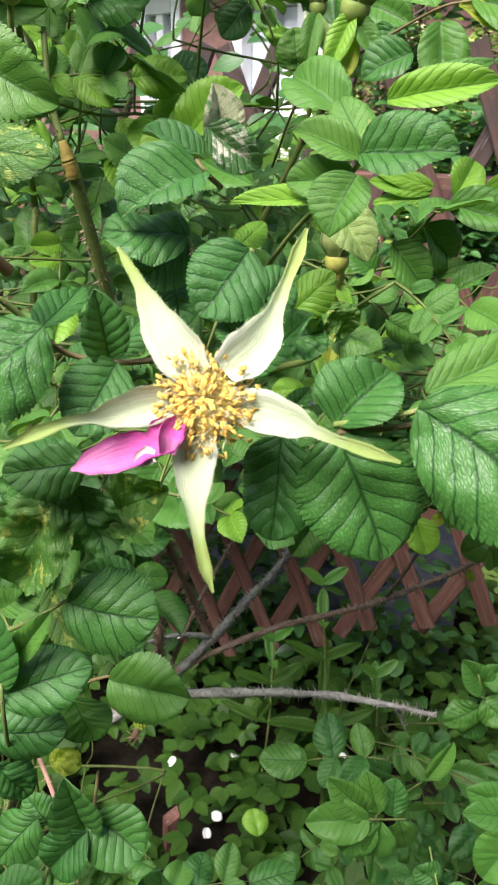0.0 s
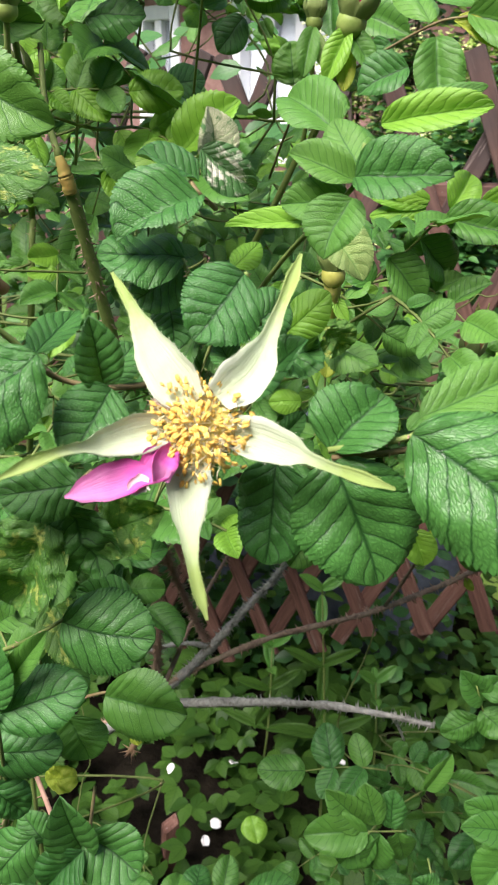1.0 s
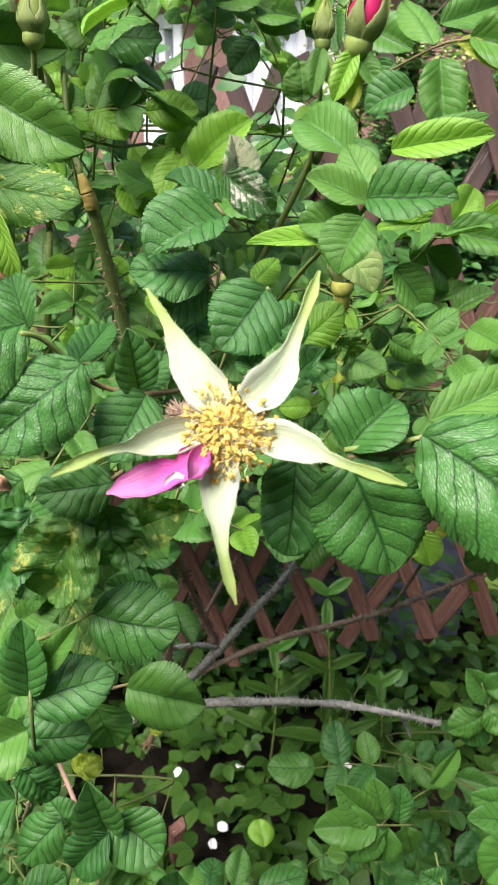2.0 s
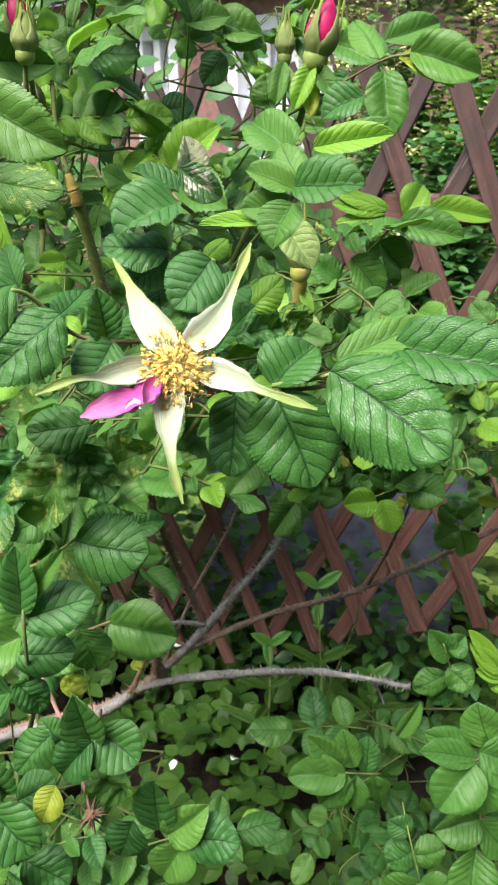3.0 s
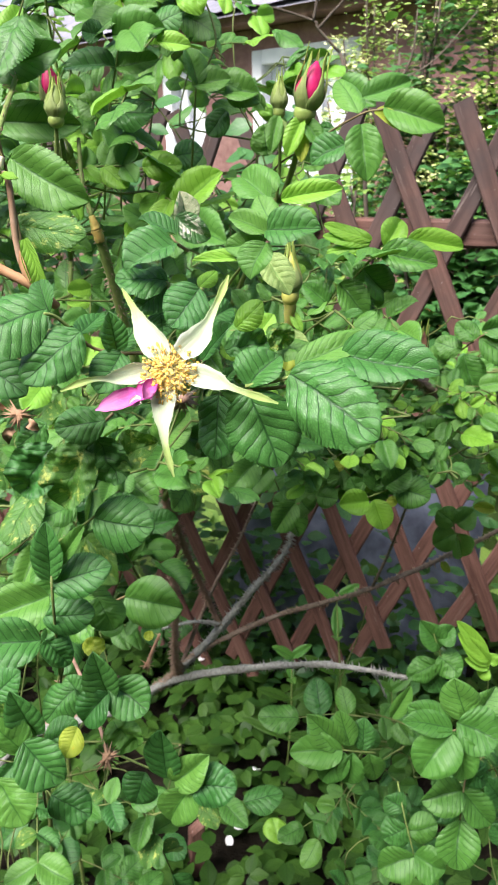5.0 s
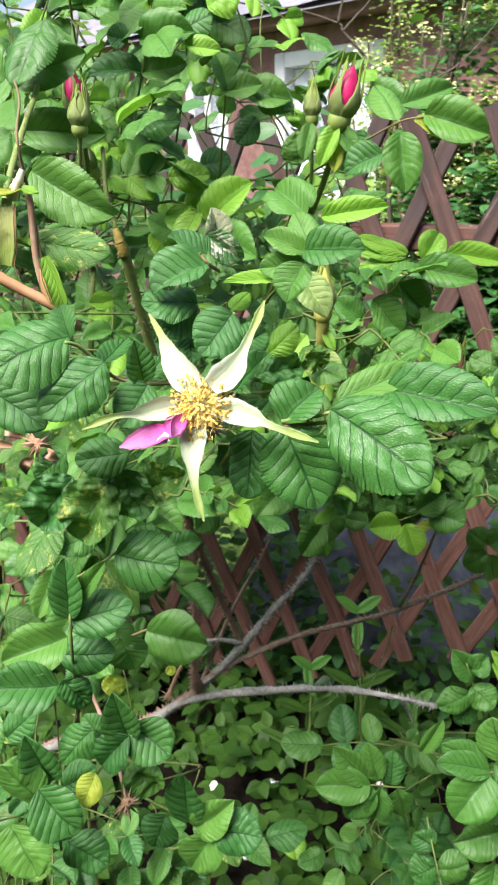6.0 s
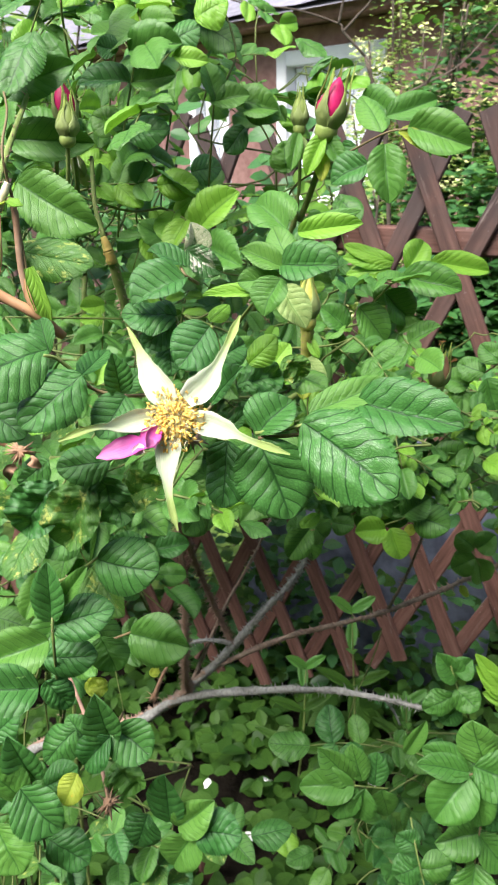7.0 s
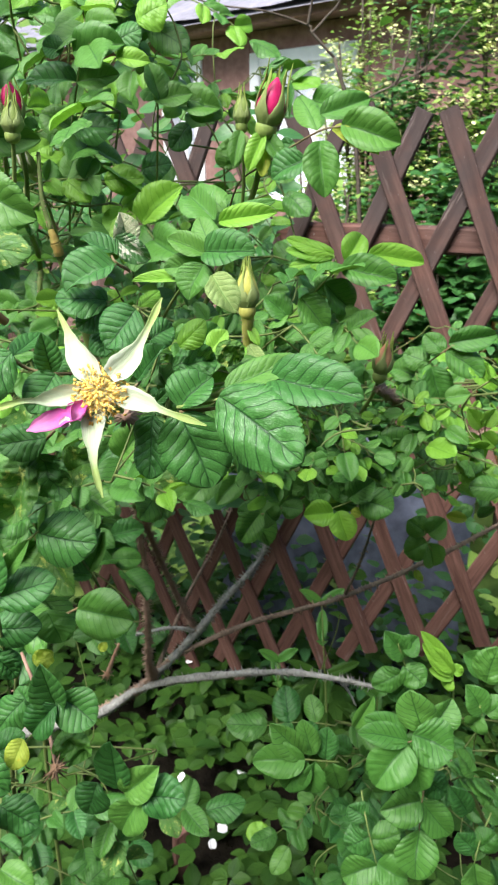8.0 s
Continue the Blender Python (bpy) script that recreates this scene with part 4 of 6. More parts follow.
SHOOTS = {
    "near": main_bush,
    "bud_shoot": main_bush,
    "top_mid": main_bush,
    "lower_left": rose_bush("green rose bush with rounded leaves and dry bud remains", ((-0.24, 0.50, -0.02), (-0.23, 0.46, 0.6), (-0.17, 0.36, 1.1), (-0.09, 0.23, 1.36)), bark=M_TWIG, thick=0.0032, bristles=200),
    "upper_left": rose_bush("tall rose bush shoots with pink buds", ((-0.30, 0.75, -0.02), (-0.28, 0.70, 0.8), (-0.15, 0.50, 1.45), (-0.139, 0.50, 1.541), (-0.12, 0.40, 1.60), (-0.11, 0.37, 1.63)),
                            ((-0.32, 0.55, -0.02), (-0.30, 0.45, 0.9), (-0.13, 0.26, 1.50), (-0.109, 0.26, 1.60), (-0.115, 0.35, 1.66)), bark=M_STALK, thick=0.0032, bristles=160),
    "right_mid": rose_bush("rose bush with small fresh green leaves", ((0.80, 0.95, -0.02), (0.72, 0.92, 0.8), (0.42, 0.75, 1.24), (0.22, 0.60, 1.36), (0.134, 0.45, 1.450)), thick=0.004),
    "right_low": rose_bush("low rose bush with bright green leaves", ((0.50, 0.55, -0.02), (0.42, 0.52, 0.6), (0.26, 0.45, 1.0), (0.19, 0.38, 1.16)), bark=M_TWIG, thick=0.0032, bristles=200),
}

bush = SHOOTS['near']
stalk = leaf(bush, (0.0203, 0.1570, 1.5320), (0.0340, 0.1570, 1.5335), (0.0405, 0.1580, 1.5357), (0.0528, 0.1660, 1.5410))
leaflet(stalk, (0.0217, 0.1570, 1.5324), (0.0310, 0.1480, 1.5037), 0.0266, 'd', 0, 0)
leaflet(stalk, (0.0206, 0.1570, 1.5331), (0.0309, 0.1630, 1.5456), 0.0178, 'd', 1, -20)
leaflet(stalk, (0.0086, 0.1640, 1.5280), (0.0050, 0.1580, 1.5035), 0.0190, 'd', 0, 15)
leaflet(stalk, (0.0086, 0.1660, 1.5319), (0.0150, 0.1680, 1.5380), 0.0050, 'd', 1, 0)
stalk = leaf(bush, (-0.0004, 0.1700, 1.5364), (0.0028, 0.1720, 1.5397), (0.0034, 0.1750, 1.5428))
leaflet(stalk, (0.0022, 0.1720, 1.5395), (0.0129, 0.1660, 1.5563), 0.0116, 'd', 1, -25)
leaflet(stalk, (-0.0017, 0.1750, 1.5454), (-0.0051, 0.1800, 1.5506), 0.0070, 'd', 1, 0)
stalk = leaf(bush, (0.0047, 0.1900, 1.5520), (0.0026, 0.1900, 1.5602), (0.0013, 0.1860, 1.5656))
leaflet(stalk, (0.0014, 0.1840, 1.5656), (-0.0113, 0.1760, 1.5533), 0.0189, 'd', 2, 0)
leaflet(stalk, (0.0027, 0.1950, 1.5507), (0.0129, 0.2050, 1.5540), 0.0128, 'd', 2, 10)
leaflet(stalk, (-0.0026, 0.2100, 1.5624), (0.0048, 0.2200, 1.5674), 0.0074, 'y', 0, 0)
stalk = leaf(bush, (-0.0070, 0.2150, 1.5766), (-0.0108, 0.2070, 1.5812), (-0.0131, 0.2100, 1.5839))
leaflet(stalk, (-0.0111, 0.2050, 1.5814), (-0.0296, 0.1930, 1.5735), 0.0214, 'd', 1, 20)
leaflet(stalk, (-0.0100, 0.2060, 1.5915), (0.0038, 0.2070, 1.5822), 0.0105, 'w', 1, 25)
leaflet(stalk, (-0.0072, 0.2120, 1.5872), (-0.0070, 0.2090, 1.6005), 0.0118, 'p', 1, 32)
leaflet(stalk, (-0.0113, 0.2150, 1.5835), (-0.0263, 0.2120, 1.5909), 0.0112, 'd', 1, 30)
stalk = leaf(bush, (-0.0129, 0.2000, 1.5607), (-0.0150, 0.2020, 1.5659))
leaflet(stalk, (-0.0143, 0.2020, 1.5663), (-0.0354, 0.1980, 1.5695), 0.0179, 'd', 0, 25)
leaflet(stalk, (-0.0146, 0.2040, 1.5635), (-0.0288, 0.2000, 1.5557), 0.0134, 'd', 0, 0)
leaflet(stalk, (-0.0204, 0.2080, 1.5531), (-0.0170, 0.2000, 1.5432), 0.0132, 'd', 2, 0)
stalk = leaf(bush, (-0.0173, 0.1750, 1.5426), (-0.0273, 0.1630, 1.5454), (-0.0372, 0.1600, 1.5483), (-0.0405, 0.1520, 1.5550))
leaflet(stalk, (-0.0285, 0.1630, 1.5462), (-0.0303, 0.1580, 1.5617), 0.0096, 'd', 1, 10)
leaflet(stalk, (-0.0288, 0.1660, 1.5454), (-0.0232, 0.1720, 1.5528), 0.0085, 'd', 2, -10)
leaflet(stalk, (-0.0267, 0.1610, 1.5459), (-0.0358, 0.1500, 1.5348), 0.0156, 'd', 2, 0)
leaflet(stalk, (-0.0439, 0.1650, 1.5519), (-0.0403, 0.1900, 1.5545), 0.0095, 'd', 2, 0)
leaflet(stalk, (-0.0238, 0.1800, 1.5436), (-0.0300, 0.1780, 1.5442), 0.0052, 'c', 1, 0)
stalk = leaf(bush, (-0.0399, 0.1620, 1.5487), (-0.0474, 0.1550, 1.5605), (-0.0511, 0.1500, 1.5638))
leaflet(stalk, (-0.0398, 0.1520, 1.5572), (-0.0597, 0.1410, 1.5410), 0.0193, 'd', 2, 0)
leaflet(stalk, (-0.0511, 0.1550, 1.5639), (-0.0747, 0.1400, 1.5575), 0.0239, 'd', 0, 0)
leaflet(stalk, (-0.0514, 0.1580, 1.5627), (-0.0576, 0.1650, 1.5732), 0.0092, 'd', 1, 0)
leaflet(stalk, (-0.0839, 0.1600, 1.5461), (-0.0640, 0.1520, 1.5328), 0.0171, 'd', 0, 10)
stalk = leaf(bush, (-0.0399, 0.1900, 1.5118), (-0.0498, 0.1950, 1.5021), (-0.0680, 0.2000, 1.4866))
leaflet(stalk, (-0.0513, 0.1900, 1.4969), (-0.0709, 0.1860, 1.4702), 0.0238, 'c', 3, 0)
leaflet(stalk, (-0.0470, 0.1900, 1.5014), (-0.0386, 0.1860, 1.4801), 0.0212, 'd', 3, 20)
leaflet(stalk, (-0.0693, 0.1950, 1.4942), (-0.0892, 0.1900, 1.4742), 0.0219, 'd', 3, -20)
leaflet(stalk, (-0.0421, 0.1850, 1.5115), (-0.0633, 0.1800, 1.5087), 0.0161, 'd', 2, 0)
leaflet(stalk, (-0.0426, 0.1950, 1.4895), (-0.0227, 0.1900, 1.4973), 0.0169, 'c', 3, 0)
leaflet(stalk, (-0.0732, 0.2000, 1.5046), (-0.0893, 0.2000, 1.4915), 0.0139, 'd', 2, 0)
stalk = leaf(bush, (-0.0777, 0.2000, 1.4418), (-0.0653, 0.1950, 1.4511), (-0.0527, 0.1900, 1.4624))
leaflet(stalk, (-0.0531, 0.1900, 1.4629), (-0.0257, 0.1840, 1.4587), 0.0249, 'd', 0, 0)
leaflet(stalk, (-0.0357, 0.2100, 1.4541), (-0.0532, 0.2100, 1.4595), 0.0149, 'd', 2, 0)
bush = SHOOTS['lower_left']
stalk = leaf(bush, (-0.0834, 0.2000, 1.3651), (-0.0758, 0.1850, 1.4230), (-0.0756, 0.1900, 1.4341), (-0.0708, 0.1950, 1.4453))
leaflet(stalk, (-0.0767, 0.1880, 1.4296), (-0.0760, 0.1850, 1.4599), 0.0147, 'd', 1, 0)
leaflet(stalk, (-0.0737, 0.1900, 1.4356), (-0.0591, 0.1900, 1.4578), 0.0081, 'g', 1, 0)
leaflet(stalk, (-0.0769, 0.1880, 1.4281), (-0.0485, 0.1900, 1.4355), 0.0198, 'd', 0, 0)
leaflet(stalk, (-0.0719, 0.1700, 1.4341), (-0.0959, 0.1580, 1.4276), 0.0199, 'g', 1, 0)
leaflet(stalk, (-0.0847, 0.1920, 1.4081), (-0.0592, 0.1920, 1.4076), 0.0186, 'd', 0, 0)
leaflet(stalk, (-0.0615, 0.2100, 1.4060), (-0.0556, 0.2050, 1.3884), 0.0201, 'g', 2, 0)
leaflet(stalk, (-0.0736, 0.1580, 1.4190), (-0.0980, 0.1480, 1.4217), 0.0199, 'd', 1, 0)
leaflet(stalk, (-0.0852, 0.1900, 1.3939), (-0.0737, 0.1900, 1.3782), 0.0154, 'd', 2, 0)
stalk = leaf(bush, (-0.0787, 0.2600, 1.3636), (-0.0568, 0.2450, 1.3832), (-0.0509, 0.2400, 1.3882))
leaflet(stalk, (-0.0555, 0.2400, 1.3870), (-0.0231, 0.2300, 1.3830), 0.0285, 'g', 2, 10)
stalk = leaf(bush, (-0.0668, 0.2500, 1.3235), (-0.0550, 0.1950, 1.3610), (-0.0563, 0.1950, 1.3505))
leaflet(stalk, (-0.0559, 0.1930, 1.3577), (-0.0630, 0.1900, 1.3846), 0.0172, 'd', 1, 0)
leaflet(stalk, (-0.0559, 0.1950, 1.3626), (-0.0371, 0.1900, 1.3503), 0.0222, 'd', 2, 0)
leaflet(stalk, (-0.0554, 0.1900, 1.3617), (-0.0710, 0.1860, 1.3455), 0.0174, 'd', 1, 0)
leaflet(stalk, (-0.0766, 0.2000, 1.3550), (-0.0938, 0.1950, 1.3383), 0.0186, 'd', 0, 0)
leaflet(stalk, (-0.0574, 0.2000, 1.3363), (-0.0475, 0.1950, 1.3183), 0.0204, 'g', 3, 0)
leaflet(stalk, (-0.0754, 0.2050, 1.3466), (-0.0844, 0.2100, 1.3558), 0.0139, 'd', 0, 0)
stalk = leaf(bush, (-0.0657, 0.2300, 1.2820), (-0.0313, 0.2050, 1.2916), (-0.0146, 0.2000, 1.2908))
leaflet(stalk, (-0.0325, 0.2050, 1.2915), (-0.0318, 0.2000, 1.3309), 0.0193, 'd', 2, 0)
leaflet(stalk, (-0.0290, 0.2030, 1.2909), (-0.0097, 0.2000, 1.3106), 0.0182, 'g', 1, 0)
leaflet(stalk, (-0.0187, 0.2000, 1.2913), (0.0060, 0.1940, 1.2933), 0.0226, 'd', 0, 0)
leaflet(stalk, (-0.0187, 0.2000, 1.2905), (-0.0328, 0.1960, 1.2648), 0.0214, 'g', 1, 0)
leaflet(stalk, (-0.0469, 0.2150, 1.2837), (-0.0565, 0.2100, 1.2639), 0.0211, 'd', 0, 0)
stalk = leaf(bush, (-0.1024, 0.2000, 1.2730), (-0.0895, 0.1700, 1.3471), (-0.0931, 0.1700, 1.3604))
leaflet(stalk, (-0.0875, 0.1720, 1.3518), (-0.0963, 0.1650, 1.3809), 0.0163, 'd', 1, 0)
leaflet(stalk, (-0.0933, 0.1650, 1.3456), (-0.1054, 0.1600, 1.3702), 0.0182, 'g', 0, 0)
leaflet(stalk, (-0.0919, 0.1620, 1.3558), (-0.0725, 0.1550, 1.3377), 0.0231, 'd', 1, 0)
leaflet(stalk, (-0.0883, 0.1800, 1.3396), (-0.0710, 0.1800, 1.3511), 0.0156, 'd', 0, 0)
leaflet(stalk, (-0.1084, 0.1650, 1.3307), (-0.0972, 0.1550, 1.3082), 0.0255, 'g', 2, 0)
leaflet(stalk, (-0.0875, 0.1750, 1.3091), (-0.0680, 0.1700, 1.2982), 0.0214, 'd', 0, 0)
leaflet(stalk, (-0.1167, 0.1900, 1.3591), (-0.1011, 0.1900, 1.3735), 0.0158, 'd', 0, 0)
leaflet(stalk, (-0.1072, 0.2000, 1.3534), (-0.1208, 0.2000, 1.3382), 0.0166, 'c', 3, 0)
leaflet(stalk, (-0.0855, 0.2000, 1.3179), (-0.0885, 0.2000, 1.3308), 0.0112, 'a', 3, 0)
stalk = leaf(bush, (-0.0742, 0.2000, 1.3337), (-0.0699, 0.1750, 1.3499), (-0.0695, 0.1700, 1.3511))
leaflet(stalk, (-0.0675, 0.1720, 1.3564), (-0.0743, 0.1650, 1.3445), 0.0121, 'a', 2, 0)
leaflet(stalk, (-0.0724, 0.2100, 1.3740), (-0.0594, 0.2050, 1.3817), 0.0100, 'a', 3, 0)
leaflet(stalk, (-0.0490, 0.2500, 1.3514), (-0.0435, 0.2500, 1.3555), 0.0053, 'a', 3, 0)
bush = SHOOTS['upper_left']
tube("side_shoot", [(-0.1240, 0.2400, 1.5830), (-0.1099, 0.2350, 1.5751), (-0.0960, 0.2350, 1.5668), (-0.0831, 0.2350, 1.5596), (-0.0760, 0.2450, 1.5480)], 0.0028, 0.0022, M_SALMON, bush, "salmon-pink young shoot", sides=9, steps=6, wobble=0.15, thorns=14, thorn_len=0.0035, seed=71)
tube("side_shoot", [(-0.0800, 0.2380, 1.5560), (-0.0849, 0.2350, 1.5638), (-0.0880, 0.2350, 1.5806), (-0.0881, 0.2360, 1.6041), (-0.0900, 0.2350, 1.6100)], 0.0019, 0.0013, M_PINKSTEM, bush, "pinkish-brown young shoot", sides=8, steps=6, wobble=0.15, thorns=10, thorn_len=0.0018, seed=72)
tube("stem_joint", [(-0.0955, 0.2350, 1.6050), (-0.0930, 0.2345, 1.6088), (-0.0906, 0.2345, 1.6125), (-0.0892, 0.2350, 1.6160)], 0.0026, 0.0014, M_FILAMENT, bush, "pale swollen joint of the shoot", sides=9, steps=5, wobble=0.2, seed=73)
ribbon("stipule", [(-0.0965, 0.2330, 1.6050), (-0.0975, 0.2320, 1.5950), (-0.0995, 0.2330, 1.5860), (-0.1010, 0.2340, 1.5774)], (0.0040, 0.0088, 0.0092, 0.0060), (0, -1, 0.3), [M_STIPULE, M_STIPULE], 2, bush, 0.25, seed=74, label="pale yellow stipule with a pink edge")
ribbon("stipule_edge", [(-0.0930, 0.2318, 1.6030), (-0.0938, 0.2308, 1.5950), (-0.0950, 0.2318, 1.5860), (-0.0975, 0.2330, 1.5774)], (0.0006, 0.0011, 0.0012, 0.0006), (0, -1, 0.3), [M_SALMON, M_SALMON], 2, bush, 0.3, across=3, seed=75)
ribbon("stipule", [(-0.0905, 0.2330, 1.6085), (-0.0960, 0.2310, 1.6068), (-0.1030, 0.2320, 1.6070), (-0.1090, 0.2350, 1.6090)], (0.0028, 0.0052, 0.0046, 0.0012), (0, -0.6, 1), [LEAF["a"], LEAF["a"]], 2, bush, 0.5, seed=76)
ribbon("stipule", [(-0.0895, 0.2330, 1.6090), (-0.0850, 0.2300, 1.6075), (-0.0815, 0.2290, 1.6070)], (0.0030, 0.0050, 0.0010), (0, -0.8, 1), [LEAF["y"], LEAF["y"]], 2, bush, 0.4, seed=77)
ribbon("bract", [(-0.0835, 0.2340, 1.5810), (-0.0805, 0.2330, 1.5720), (-0.0785, 0.2330, 1.5640), (-0.0775, 0.2345, 1.5575)], (0.0050, 0.0088, 0.0086, 0.0040), (-0.3, -1, 0.3), [LEAF["y"], LEAF["y"]], 2, bush, 0.6, seed=78, label="lime-green bract round the shoot")
ribbon("bract", [(-0.0862, 0.2325, 1.5760), (-0.0850, 0.2318, 1.5690), (-0.0828, 0.2320, 1.5620)], (0.0008, 0.0034, 0.0016), (-0.3, -1, 0.3), [M_SALMON, M_SALMON], 2, bush, 0.5, seed=79, label="red bract")
tube("side_shoot", [(-0.0692, 0.3890, 1.4793), (-0.0738, 0.3700, 1.5258), (-0.0784, 0.3510, 1.5723)], 0.0032, 0.0030, M_STALK, bush, "bristly pale green stem", sides=8, steps=8, wobble=0.2, thorns=160, thorn_len=0.0045, seed=80)
tube("stem_joint", [(-0.0778, 0.3520, 1.5660), (-0.0782, 0.3512, 1.5695), (-0.0790, 0.3505, 1.5735)], 0.0030, 0.0033, M_NODE, bush, "orange-yellow joint of the stem", sides=9, steps=4, wobble=0.25, seed=81)
tube("stem_joint", [(-0.0790, 0.3505, 1.5735), (-0.0800, 0.3503, 1.5775), (-0.0812, 0.3505, 1.5815)], 0.0033, 0.0017, M_NODE, bush, "orange-yellow joint of the stem", sides=9, steps=4, wobble=0.25, seed=82)
tube("side_shoot", [(-0.0810, 0.3505, 1.5805), (-0.0860, 0.3560, 1.6000), (-0.0880, 0.3650, 1.6250)], 0.0017, 0.0012, M_STALK, bush, sides=7, steps=6, wobble=0.2, thorns=40, thorn_len=0.003, seed=83)
stalk = leaf(bush, (-0.0849, 0.2350, 1.5638), (-0.0881, 0.2370, 1.6041), (-0.0890, 0.2350, 1.6166), (-0.0900, 0.2360, 1.6300), (-0.1100, 0.3000, 1.6480), (-0.1353, 0.3600, 1.6690))
leaflet(stalk, (-0.0927, 0.2550, 1.6148), (-0.0571, 0.2460, 1.5972), 0.0238, 'g', 1, 20)
leaflet(stalk, (-0.0922, 0.2450, 1.5878), (-0.0561, 0.2330, 1.5818), 0.0188, 'c', 0, 10)
leaflet(stalk, (-0.1354, 0.3600, 1.6339), (-0.0851, 0.3600, 1.6337), 0.0222, 'g', 1, 25)
leaflet(stalk, (-0.1387, 0.3600, 1.6340), (-0.1579, 0.3500, 1.6184), 0.0217, 'g', 0, 0)
leaflet(stalk, (-0.1334, 0.3500, 1.6595), (-0.0905, 0.3480, 1.6735), 0.0245, 'g', 1, 10)
leaflet(stalk, (-0.1350, 0.3520, 1.6602), (-0.1525, 0.3500, 1.6712), 0.0237, 'g', 1, 0)
leaflet(stalk, (-0.1249, 0.3700, 1.6806), (-0.1192, 0.3800, 1.6980), 0.0122, 'y', 1, 0)
leaflet(stalk, (-0.1049, 0.2700, 1.6024), (-0.1183, 0.2600, 1.6081), 0.0150, 'g', 1, 0)
stalk = leaf(bush, (-0.0947, 0.4400, 1.5718), (-0.0797, 0.4100, 1.6317), (-0.0693, 0.4000, 1.6649), (-0.0616, 0.3900, 1.6867))
leaflet(stalk, (-0.0675, 0.3900, 1.6807), (-0.0363, 0.3840, 1.6868), 0.0230, 'g', 1, 10)
leaflet(stalk, (-0.0406, 0.3850, 1.6777), (-0.0204, 0.3840, 1.6758), 0.0118, 'y', 1, 0)
leaflet(stalk, (-0.0693, 0.4000, 1.6649), (-0.1017, 0.3980, 1.6680), 0.0208, 'd', 1, 15)
leaflet(stalk, (-0.0693, 0.4000, 1.6655), (-0.0432, 0.3960, 1.6715), 0.0181, 'g', 1, 0)
leaflet(stalk, (-0.0776, 0.4100, 1.6374), (-0.0494, 0.4050, 1.6423), 0.0216, 'd', 2, 0)
leaflet(stalk, (-0.0788, 0.4100, 1.6397), (-0.0973, 0.4100, 1.6511), 0.0203, 'g', 0, 0)
leaflet(stalk, (-0.0735, 0.3920, 1.6831), (-0.0863, 0.3920, 1.6849), 0.0139, 'd', 2, 0)
leaflet(stalk, (-0.0441, 0.3900, 1.6861), (-0.0249, 0.3900, 1.6938), 0.0186, 'd', 0, 0)
leaflet(stalk, (-0.0279, 0.3900, 1.6966), (-0.0090, 0.3900, 1.7054), 0.0214, 'y', 0, 0)
stalk = leaf(bush, (-0.0310, 0.4500, 1.6030), (-0.0229, 0.4200, 1.6466), (-0.0214, 0.4150, 1.6588))
leaflet(stalk, (-0.0236, 0.4120, 1.6549), (0.0004, 0.4120, 1.6610), 0.0180, 'g', 1, 0)
leaflet(stalk, (-0.0206, 0.4120, 1.6549), (-0.0253, 0.4120, 1.6773), 0.0159, 'g', 1, 30)
leaflet(stalk, (-0.0021, 0.4200, 1.6567), (0.0198, 0.4200, 1.6456), 0.0217, 'g', 0, 0)
leaflet(stalk, (-0.0026, 0.4250, 1.6400), (-0.0165, 0.4200, 1.6272), 0.0173, 'd', 0, 0)
leaflet(stalk, (-0.0505, 0.5000, 1.6129), (-0.0276, 0.5000, 1.6163), 0.0244, 'd', 0, 0)
leaflet(stalk, (-0.0420, 0.5300, 1.5914), (-0.0436, 0.5400, 1.6159), 0.0287, 'g', 1, 0)
leaflet(stalk, (-0.0686, 0.5400, 1.5783), (-0.0300, 0.5400, 1.5786), 0.0196, 'g', 1, 20)
bush = SHOOTS['bud_shoot']
stalk = leaf(bush, (0.0114, 0.5000, 1.5602), (0.0259, 0.4600, 1.6001), (0.0473, 0.4250, 1.6157), (0.0797, 0.3900, 1.6338), (0.0946, 0.3800, 1.6368))
leaflet(stalk, (0.0939, 0.3800, 1.6368), (0.1294, 0.3700, 1.6288), 0.0234, 'g', 1, 10)
leaflet(stalk, (0.0889, 0.3820, 1.6350), (0.1175, 0.3740, 1.6225), 0.0122, 'a', 1, 0)
leaflet(stalk, (0.0821, 0.3800, 1.6288), (0.0851, 0.3700, 1.5976), 0.0211, 'g', 1, 0)
leaflet(stalk, (0.0823, 0.3900, 1.6436), (0.1135, 0.4000, 1.6550), 0.0165, 'g', 1, 10)
leaflet(stalk, (0.0797, 0.3900, 1.6354), (0.0696, 0.4200, 1.6577), 0.0169, 'g', 0, 0)
leaflet(stalk, (0.0739, 0.4000, 1.6184), (0.0508, 0.4000, 1.6085), 0.0208, 'd', 1, 0)
leaflet(stalk, (0.0660, 0.4100, 1.6293), (0.0551, 0.4100, 1.6193), 0.0160, 'd', 0, 0)
leaflet(stalk, (0.0243, 0.4500, 1.6119), (0.0201, 0.4500, 1.6323), 0.0204, 'g', 2, 0)
leaflet(stalk, (0.0472, 0.4300, 1.6174), (0.0587, 0.4300, 1.6118), 0.0152, 'c', 0, 0)
leaflet(stalk, (-0.0083, 0.4200, 1.6511), (0.0180, 0.4200, 1.6530), 0.0233, 'g', 1, 0)
bush = SHOOTS['top_mid']
stalk = leaf(bush, (0.0041, 0.2250, 1.5522), (0.0133, 0.2150, 1.5664), (0.0273, 0.2050, 1.5828), (0.0303, 0.2100, 1.5927))
